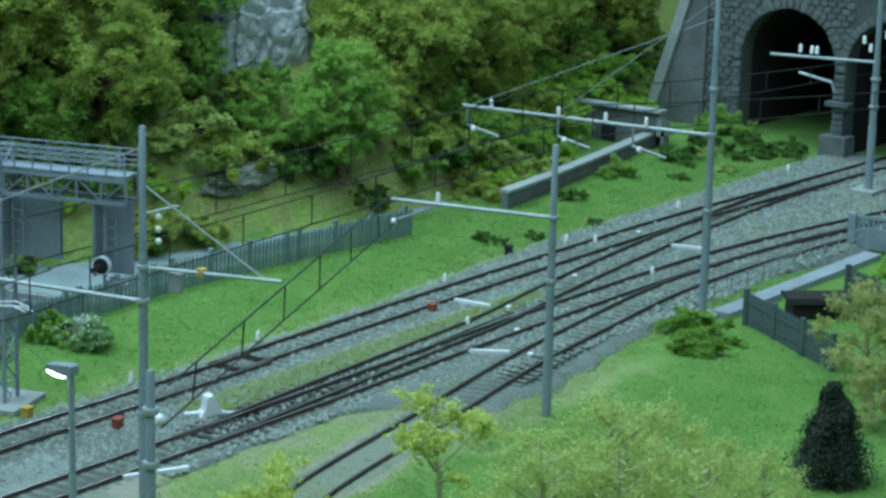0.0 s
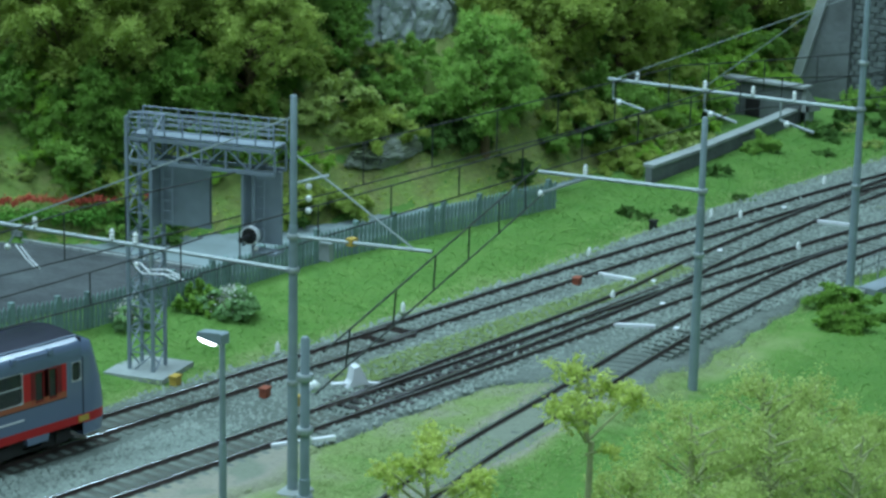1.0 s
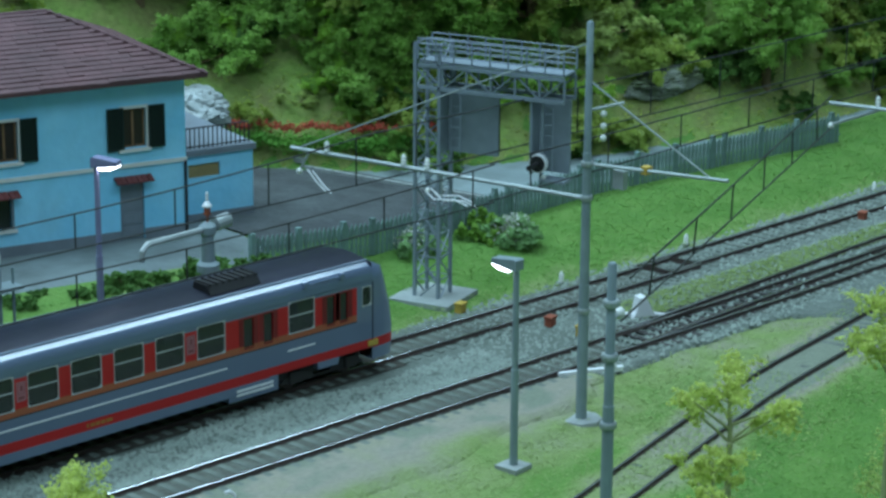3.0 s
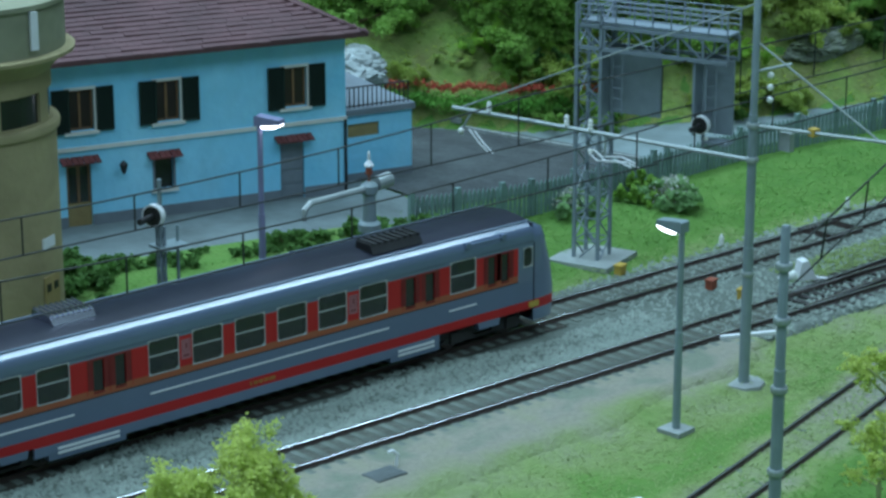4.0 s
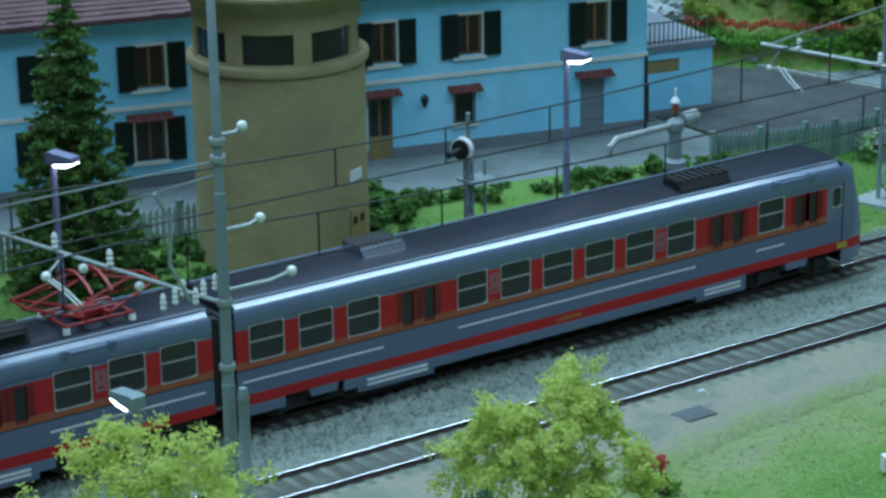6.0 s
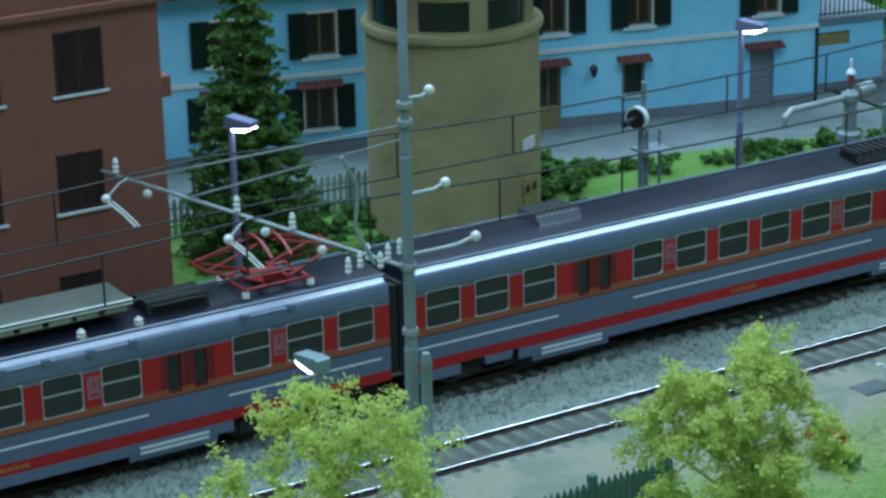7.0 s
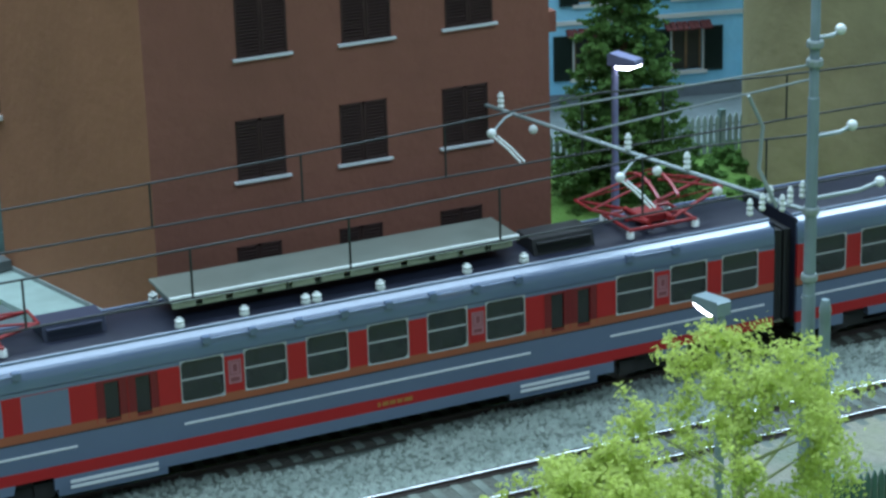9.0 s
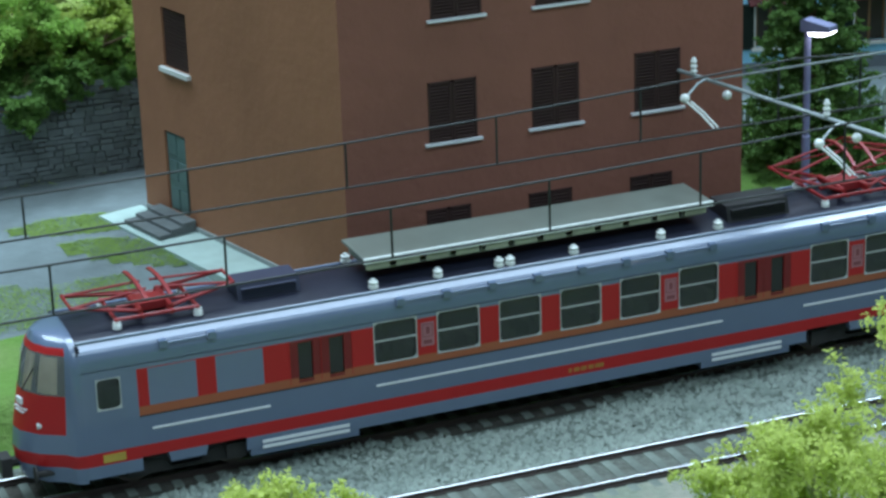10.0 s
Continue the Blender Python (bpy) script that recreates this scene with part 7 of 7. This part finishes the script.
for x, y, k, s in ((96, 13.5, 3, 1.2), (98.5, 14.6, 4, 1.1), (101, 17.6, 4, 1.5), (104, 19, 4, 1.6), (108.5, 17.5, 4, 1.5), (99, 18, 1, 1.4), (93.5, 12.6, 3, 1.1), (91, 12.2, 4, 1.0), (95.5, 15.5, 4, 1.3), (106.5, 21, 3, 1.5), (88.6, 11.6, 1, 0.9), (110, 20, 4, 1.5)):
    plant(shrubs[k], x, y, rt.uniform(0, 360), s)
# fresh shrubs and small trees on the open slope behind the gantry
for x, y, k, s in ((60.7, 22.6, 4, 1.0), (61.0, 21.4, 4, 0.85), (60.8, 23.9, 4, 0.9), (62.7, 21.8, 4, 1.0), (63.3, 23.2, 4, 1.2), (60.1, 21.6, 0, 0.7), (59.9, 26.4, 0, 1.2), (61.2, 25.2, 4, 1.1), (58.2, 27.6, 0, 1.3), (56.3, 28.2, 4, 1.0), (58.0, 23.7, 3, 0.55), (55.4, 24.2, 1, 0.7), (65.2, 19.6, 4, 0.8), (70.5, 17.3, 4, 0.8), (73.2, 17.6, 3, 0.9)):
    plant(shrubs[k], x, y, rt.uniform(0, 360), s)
for x, y, k, s in ((57.4, 29.6, 3, 0.8), (54.6, 30.4, 0, 0.75)):
    plant(forms[k], x, y, rt.uniform(0, 360), s)
# bushes hanging over the stone wall
for x, y, z, k, s in ((-7.5, 19.6, 4.3, 2, 1.1), (-5.3, 19.7, 4.2, 2, 1.2), (-3.4, 19.5, 4.1, 2, 1.0), (-2.0, 19.6, 4.4, 2, 1.1), (-4.4, 20.8, 5.6, 0, 1.3), (-6.8, 21, 5.5, 1, 1.3), (-1.2, 20.9, 5.5, 1, 1.2), (0.6, 20.2, 4.8, 0, 1.0), (-9, 20.5, 5.2, 0, 1.3)):
    put(shrubs[k], x, y, z, rt.uniform(0, 360), s)
# grass bank and hedge
for x, y, k, s in ((82, 6.3, 2, 0.55), (89, 4.6, 2, 0.4), (92, 8.1, 2, 0.6), (98, 9.4, 0, 0.6), (104, 9.2, 2, 0.9), (108, 9.5, 2, 0.9), (110.5, 8.2, 2, 0.8), (106, 8.6, 3, 0.6), (111.5, 10.8, 0, 0.9), (110.8, 5.6, 2, 0.55), (109.2, 6.8, 2, 0.6), (111.8, 6.6, 2, 0.7), (107.4, 7.4, 2, 0.5), (104.5, 6.2, 3, 0.45), (91.5, -11.4, 4, 0.8), (94.5, -12.0, 4, 0.9), (84.5, 5.4, 2, 0.35), (100.5, 7.0, 2, 0.35)):
    plant(shrubs[k], x, y, rt.uniform(0, 360), s)
hedge = [bush("hedge_bush", 31 + i, 0.8, M_LEAF_HEDGE, "low green hedge bush behind the train", "hedge bush", 0.06, 5200, 0.8, "hedge bushes behind the train") for i in range(2)]
for i in range(26):
    x = 20.0 + i * 0.95 + rt.uniform(-0.25, 0.25)
    if 22.3 < x < 28.8:
        continue
    put(hedge[i % 2], x, 11.6 - 0.19 * (x - 29.7) + rt.uniform(-0.5, 0.4), ground_z(x, 10.5) - 0.1, rt.uniform(0, 360), rt.uniform(0.6, 1.05) * (1.5 if 28.6 < x < 31.5 else 1))
hedge[0].matrix_basis, hedge[1].matrix_basis = at_pose(29.3, 8.4, 1.2), at_pose(21.5, 9.2, 1.2)
for x, y, s in ((22.6, 11.2, 1.1), (21.2, 10.8, 1.0), (23.4, 11.0, 0.9), (30.2, 11.4, 1.7), (29.6, 10.6, 1.5)):
    put(hedge[0], x, y, ground_z(x, y) - 0.1, rt.uniform(0, 360), s)
white = bush("flowering_bush", 41, 1.35, M_LEAF_PALE, "pale green bush with white flowers on the grass bank", "bush", 0.07, 6500, 0.75, "flowering bushes on the bank")
petal = new("petal", leaf_mesh("petal", [(0.75 * math.cos(2.4 * i) * (i / 24) ** 0.5, 0.75 * math.sin(2.4 * i) * (i / 24) ** 0.5, 0.8 - 0.02 * i, 0.4, 26) for i in range(24)], 0.06, M_PETAL_WHITE, 44))
petal.parent = white
white.matrix_basis = at_pose(56.3, 8.0, ground_z(56.3, 8.0) + 0.1)
put(white, 51.8, 9.4, ground_z(51.8, 9.4), 70, 0.85)
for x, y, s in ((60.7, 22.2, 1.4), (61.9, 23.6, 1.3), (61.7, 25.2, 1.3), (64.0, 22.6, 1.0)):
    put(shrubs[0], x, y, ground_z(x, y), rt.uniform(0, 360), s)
dark = bush("dark_shrub", 42, 1.05, M_LEAF_MID, "dark green shrub beside the picket fence", "shrub", 0.1, 3400, 1.3)
dark.matrix_basis = at_pose(55.4, 9.3, ground_z(55.4, 9.3))
low = bush("lineside_bush", 43, 2.0, M_LEAF_MID, "wide dark green bush beside the siding", "bush", 0.06, 26000, 0.62)
low.matrix_basis = at_pose(75.0, -9.6, -0.5)
# strip of red flowers along the hill foot
rf = np.random.default_rng(9)
cl = []
for i in range(46):
    x = 52.0 + i * 0.24
    y = hill_foot(x) + 0.7
    cl.append((x, y, ground_z(x, y) + 1.1 + 0.32 * rf.random(), 0.3, 64))
fl = new("red_flower_bed", leaf_mesh("red_flower_bed", cl, 0.07, M_PETAL_PINK, 51, 1.0, 0.6, 0.2))
tagged(fl, "strip of red flowers along the hill foot", "flower bed", kind="stuff")
cl = [(x, y - 0.25, z - 0.65, 0.55, 160) for x, y, z, r, n in cl]
fg = new("flower_bed_leaf", leaf_mesh("flower_bed_leaf", cl, 0.07, M_LEAF_BED, 52, 1.0, 0.9, 0.2))
tagged(fg, "green foliage below the red flowers", "flower bed", kind="stuff")


# spruce beside the apartment block
def spruce(x, y, z, h, r):
    t = thing("spruce_tree", (x, y, z), label="tall dark green spruce beside the apartment block", category="spruce tree")
    bm = bmesh.new()
    bar(bm, (0, 0, -0.2), (0, 0, h * 0.96), 0.22, 8, 0.03)
    part("trunk", bm, M_BARK, t)
    cl = []
    rnd = random.Random(8)
    tiers = 19
    for i in range(tiers):
        f = i / tiers
        rr, zz = r * (1 - f) ** 0.9 + 0.12, 0.5 + (h - 0.6) * f
        n = max(4, int(13 * (1 - f)) + 3)
        for k in range(n):
            a = 2 * math.pi * (k + rnd.random() * 0.6) / n + i
            for q in (0.35, 0.62, 0.9):
                cl.append((rr * q * math.cos(a), rr * q * math.sin(a), zz - rr * 0.28 * q, 0.30 + 0.16 * (1 - f), 175))
    ob = new("crown", leaf_mesh("crown", cl, 0.06, M_LEAF_SPRUCE, 61, 1.0, 0.55, 0.1, 5))
    ob.parent = t
    return t


spruce(18.3, 10.6, 1.3, 10.2, 2.4)
# dark cypress on the lawn
cyp = thing("cypress", (63.6, -22.2, -1.2), label="dense dark conical cypress on the lawn", category="cypress")
bm = bmesh.new()
bar(bm, (0, 0, -0.2), (0, 0, 3.5), 0.15, 6, 0.04)
part("trunk", bm, M_BARK, cyp)
cl = [(0.1 * math.cos(i), 0.1 * math.sin(i), 0.35 + i * 0.225, 1.5 * (1 - (i / 17.5) ** 1.2) + 0.1, 3600) for i in range(17)]
ob = new("crown", leaf_mesh("crown", cl, 0.05, M_LEAF_CYPRESS, 71, 1.0, 0.6, 0.5))
ob.parent = cyp

# lime green trees between the camera and the platform
LIMES = "lime green trees by the platform"
lime1 = tree("lime_tree", 81, 7.4, 2.45, 3.4, M_LEAF_LIME, "lime green tree with airy foliage near the platform", "tree", 0.06, 26000, 24, 0.9, LIMES, 16, M_PALEBARK)
lime1.matrix_basis = at_pose(17.7, -15.0, -0.6, 20)
lime2 = tree("lime_tree", 82, 8.4, 2.8, 3.0, M_LEAF_LIME, "spreading lime green tree beside a lit lamp", "tree", 0.062, 13500, 22, 1.0, LIMES, 9, M_PALEBARK)
lime2.matrix_basis = at_pose(8.3, -12.6, -0.9, 100)
lime3 = tree("lime_tree", 83, 7.6, 2.0, 4.2, M_LEAF_LIME, "small lime green tree by the train front", "tree", 0.06, 18000, 14, 0.9, LIMES, 22, M_PALEBARK)
lime3.matrix_basis = at_pose(-6.9, -14.2, -0.6, 200)
lime4 = tree("lime_tree", 84, 6.3, 2.4, 3.8, M_LEAF_LIME, "lime green tree crown beside the track", "tree", 0.06, 20000, 16, 1.0, LIMES, 22, M_PALEBARK)
lime4.matrix_basis = at_pose(4.2, -13.8, -0.6, 140)
# dry, airy bushes on the near lawn
AIRY = "airy bushes on the lawn"
airy = [
    tree("heath_bush", 91, 5.2, 2.3, 0.8, M_LEAF_HEATH, "airy yellow-green bush with dry twigs on the lawn", "bush", 0.046, 11000, 32, 0.95, AIRY, 40, M_PALEBARK),
    tree("heath_bush", 92, 4.3, 2.1, 0.6, M_LEAF_HEATH, "airy yellow-green bush with dry twigs on the lawn", "bush", 0.046, 10000, 32, 0.95, AIRY, 40, M_PALEBARK),
    tree("young_tree", 93, 6.3, 1.55, 4.3, M_LEAF_LIME, "thin young tree with a small lime crown", "tree", 0.05, 3600, 10, 0.7, AIRY, 12, M_PALEBARK, 0.55),
]
first = set()
for x, y, k, s, z in ((47.3, -21.0, 0, 1.2, -0.8), (51.3, -20.8, 0, 1.28, -0.8), (44.4, -20.6, 1, 1.15, -0.8), (54.6, -20.6, 1, 1.25, -0.9), (49.2, -22.6, 0, 1.15, -1.0), (57.4, -21.5, 1, 0.85, -1.0), (43.5, -24, 0, 1.15, -1.0), (50.5, -24.6, 0, 1.1, -1.0), (55.5, -24, 1, 1.0, -1.0), (41.6, -21.0, 2, 1.38, -0.8), (34.9, -20.8, 2, 1.3, -0.8), (33.3, -21.6, 2, 1.0, -0.8), (46.3, -23.2, 1, 1.1, -1.0), (60, -19.5, 1, 0.5, -0.9)):
    if k in first:
        put(airy[k], x, y, z, rt.uniform(0, 360), s)
    else:
        first.add(k)
        airy[k].matrix_basis = at_pose(x, y, z, rt.uniform(0, 360))
        airy[k].scale = (s, s, s)
straw = tree("straw_tree", 95, 5.0, 2.3, 0.9, M_LEAF_STRAW, "airy straw yellow tree by the dark fence", "tree", 0.055, 12000, 18, 0.85, "straw yellow trees by the fence", 18, M_PALEBARK)
straw.matrix_basis = at_pose(74.6, -17.8, -1.0, 0)
put(straw, 70.0, -20.6, -1.2, 80, 0.72)
put(straw, 71.5, -23.2, -1.3, 200, 0.7)
red = bush("red_flower", 96, 0.55, M_PETAL_PINK, "small red flowering plant at the platform edge", "flower", 0.055, 900, 0.6)
red.matrix_basis = at_pose(25.45, -9.0, 0.25)
stem = bush("flower_shrub", 97, 0.5, M_LEAF_GREEN, "low green shrub under the red flowers", "shrub", 0.09, 500, 0.9)
stem.matrix_basis = at_pose(25.7, -9.2, -0.45)


# ---- rocks ----
def rock(name, at, size, seed, label, sub=4, material=M_ROCK):
    bm = bmesh.new()
    bmesh.ops.create_icosphere(bm, subdivisions=sub, radius=1)
    for v in bm.verts:
        p = v.co.copy()
        near = noise.voronoi(p * 2.1 + Vector((seed, 0, 0)))[0]
        fine = noise.voronoi(p * 5.5 + Vector((0, seed, 2)))[0]
        crack = min(1.0, (near[1] - near[0]) * 5) * 0.16 + min(1.0, (fine[1] - fine[0]) * 4) * 0.06
        d = 0.9 + 0.3 * noise.noise(p * 1.3 + Vector((seed, 3, 1))) + crack + 0.12 * near[0] + 0.05 * noise.noise(p * 9 + Vector((0, seed, 0)))
        v.co = Vector((p.x * size[0], p.y * size[1], p.z * size[2])) * d
    place(name, bm, material, at, label=label, category="rock", group="rock outcrops")


rock("rock", (82.6, 21.8, 7.6), (3.5, 1.8, 4.3), 1, "fissured pale grey cliff face between trees", 6)
rock("rock", (86.4, 23.6, 10.2), (2.8, 1.6, 3.8), 5, "fissured pale grey cliff face between trees", 6)
rock("rock", (75.3, 16.1, 2.6), (2.6, 0.8, 0.6), 2, "flat mossy grey rock ledge at the hill foot", 5, M_MOSSROCK)
rock("rock", (52.8, 24.8, 3.0), (1.9, 1.4, 1.0), 3, "pale boulder above the annex", 5)
rock("rock", (97.6, 20.6, 5.2), (2.0, 1.2, 1.9), 4, "grey boulder among the trees", 5)


# ---- fine ground cover, joined: grass blades and ballast chips ----
def blades(name, areas, size, material, seed, label, lean=2.0):
    """Upright slim triangles in areas (x0, x1, low(x), high(x), per square, lift)."""
    rng = np.random.default_rng(seed)
    pts = []
    for x0, x1, low, high, per, lift in areas:
        for i in range(int((x1 - x0) / 0.5)):
            xa = x0 + i * 0.5
            a, b = low(xa), high(xa)
            if b <= a:
                continue
            n = int(per * 0.5 * (b - a) * (0.6 + 0.8 * rng.random()))
            xs, ys = xa + 0.5 * rng.random(n), a + (b - a) * rng.random(n)
            zs = np.array([ground_z(p, q) for p, q in zip(xs, ys)])
            pts.append(np.stack([xs, ys, zs + lift], 1))
    c = np.concatenate(pts)
    n = len(c)
    ang = rng.random(n) * np.pi * 2
    h = size * (0.6 + 0.8 * rng.random(n))
    w = size * 0.4
    off = np.stack([np.cos(ang) * w, np.sin(ang) * w, np.zeros(n)], 1)
    tip = np.stack([rng.normal(size=n) * lean * h, rng.normal(size=n) * lean * h, h], 1)
    off *= np.where(np.cross(off * 2, tip + off)[:, 2:3] > 0, 1.0, -1.0)
    v = np.stack([c - off, c + off, c + tip], 1).reshape(-1, 3) * K
    me = bpy.data.meshes.new(name)
    me.vertices.add(n * 3)
    me.vertices.foreach_set("co", v.ravel())
    me.loops.add(n * 3)
    me.loops.foreach_set("vertex_index", np.arange(n * 3))
    me.polygons.add(n)
    me.polygons.foreach_set("loop_start", np.arange(n) * 3)
    me.update(calc_edges=True)
    me.materials.append(material)
    me.normals_split_custom_set_from_vertices(np.tile(np.array([[0.0, 0.0, 1.0]]), (n * 3, 1)))
    return tagged(new(name, me), label, "grass", kind="stuff")


def chips(name, areas, size, material, seed, label):
    """Small four-sided stones in areas (x0, x1, low(x), high(x), per square, z)."""
    rng = np.random.default_rng(seed)
    pts = []
    for x0, x1, low, high, per, z in areas:
        for i in range(int(x1 - x0)):
            xa = x0 + i
            a, b = low(xa), high(xa)
            n = int(per * max(0, b - a))
            pts.append(np.stack([xa + rng.random(n), a + (b - a) * rng.random(n), np.full(n, z) + 0.02 * rng.random(n)], 1))
    c = np.concatenate(pts)
    n = len(c)
    base = np.array([[1, 0, -0.3], [-0.5, 0.87, -0.3], [-0.5, -0.87, -0.3], [0, 0, 0.75]])
    ang = rng.random(n) * np.pi * 2
    s = size * (0.5 + rng.random(n))
    rot = np.zeros((n, 3, 3))
    rot[:, 0, 0], rot[:, 0, 1], rot[:, 1, 0], rot[:, 1, 1], rot[:, 2, 2] = np.cos(ang), -np.sin(ang), np.sin(ang), np.cos(ang), 1
    jit = base[None] + rng.normal(size=(n, 4, 3)) * 0.22
    v = (np.einsum("nij,nkj->nki", rot, jit) * s[:, None, None] + c[:, None]).reshape(-1, 3) * K
    f = (np.array([[0, 1, 3], [1, 2, 3], [2, 0, 3]])[None] + 4 * np.arange(n)[:, None, None]).reshape(-1)
    me = bpy.data.meshes.new(name)
    me.vertices.add(n * 4)
    me.vertices.foreach_set("co", v.ravel())
    me.loops.add(n * 9)
    me.loops.foreach_set("vertex_index", f)
    me.polygons.add(n * 3)
    me.polygons.foreach_set("loop_start", np.arange(n * 3) * 3)
    me.update(calc_edges=True)
    me.materials.append(material)
    return tagged(new(name, me), label, "ballast", kind="stuff")


bank_low = lambda x: 3.6 + wob(x, 0.35, 0.4, 4) + 1.4 * step(60, 90, x)
blades("grass", [(42.5, 111, bank_low, lambda x: min(11.0, hill_foot(x)), 70, 0.0), (36, 104, lambda x: -18.5, lambda x: (-13.5 if x < 46 else -11.5) + 1.6 * step(50, 78, x), 40, 0.0), (20, 96, lambda x: -27, lambda x: -18.5, 24, 0.0), (6, 22, lambda x: 8.5, lambda x: 11.5, 30, 0.0), (28, 44, lambda x: 5, lambda x: 10, 22, 0.0)], 0.065, M_BLADE, 201, "short bright green static grass")
blades("dry_grass", [(-4, 50, lambda x: -13.0, lambda x: -9.0 + 0.055 * max(0, x - 16), 45, 0.0), (8, 50, lambda x: -9.2 + 0.055 * max(0, x - 16), lambda x: -7.6 + 0.055 * max(0, x - 16), 14, 0.08), (44, 64, lambda x: track_y("T3", x) + 0.9, lambda x: -5.2, 40, 0.04), (42, 62, lambda x: track_y("T3", x) - 3.4, lambda x: track_y("T3", x) - 0.9, 40, 0.0), (30, 52, lambda x: track_y("T3", x) - 0.6, lambda x: track_y("T3", x) + 0.6, 30, 0.0), (53, 76, lambda x: -2.0 + 0.03 * max(0, x - 60), lambda x: -0.2, 430, 0.18), (44, 110, lambda x: bank_low(x) - 0.9, lambda x: bank_low(x) + 0.8, 30, 0.165), (57, 84, lambda x: track_y("T3", x) - 3.0, lambda x: track_y("T3", x) - 1.7, 70, 0.09), (92, 106, lambda x: -4.5, lambda x: -1.2, 26, 0.17)], 0.065, M_BLADE_PALE, 202, "sparse pale green grass between the tracks")
blades("yellow_grass", [(50, 116, lambda x: hill_foot(x) - 0.3, lambda x: hill_foot(x) + 5, 16, 0.05), (-9, -1.2, lambda x: 19.3, lambda x: 20.2, 60, 0.05)], 0.13, M_TUFT, 203, "dry yellowish grass tufts on the slope and street")
chips("ballast_chip", [(-14, 46, lambda x: -2.6, lambda x: 0.08 + wob(x, 0.12, 2.2, 3), 75, -0.172), (-14, 46, lambda x: -2.6, lambda x: -2.0, 40, -0.172), (46, 112, lambda x: -5.4 - 2.0 * step(58, 66, x), lambda x: 3.4 + 1.2 * step(60, 90, x), 22, -0.19)], 0.085, M_CHIP, 204, "loose grey ballast stones")
blades("moss", [(-6.3, -1.6, lambda x: 15.0 - 0.9 * math.sqrt(max(0, 1 - ((x + 3.8) / 2.2) ** 2)) - 0.12 * (x + 4), lambda x: 14.9 + 0.9 * math.sqrt(max(0, 1 - ((x + 3.8) / 2.2) ** 2)) - 0.12 * (x + 4), 1100, 0.055), (-5.2, -1.0, lambda x: 12.0 - 1.2 * math.sqrt(max(0, 1 - ((x + 3.0) / 1.9) ** 2)) - 0.6 * (x + 3), lambda x: 12.0 + 1.2 * math.sqrt(max(0, 1 - ((x + 3.0) / 1.9) ** 2)) - 0.6 * (x + 3), 1100, 0.055), (-9, -3.5, lambda x: 8.2, lambda x: 10.6 + wob(x, 0.8, 0.8), 500, 0.05)], 0.04, M_MOSS, 205, "soft yellow-green moss patches on the side street")
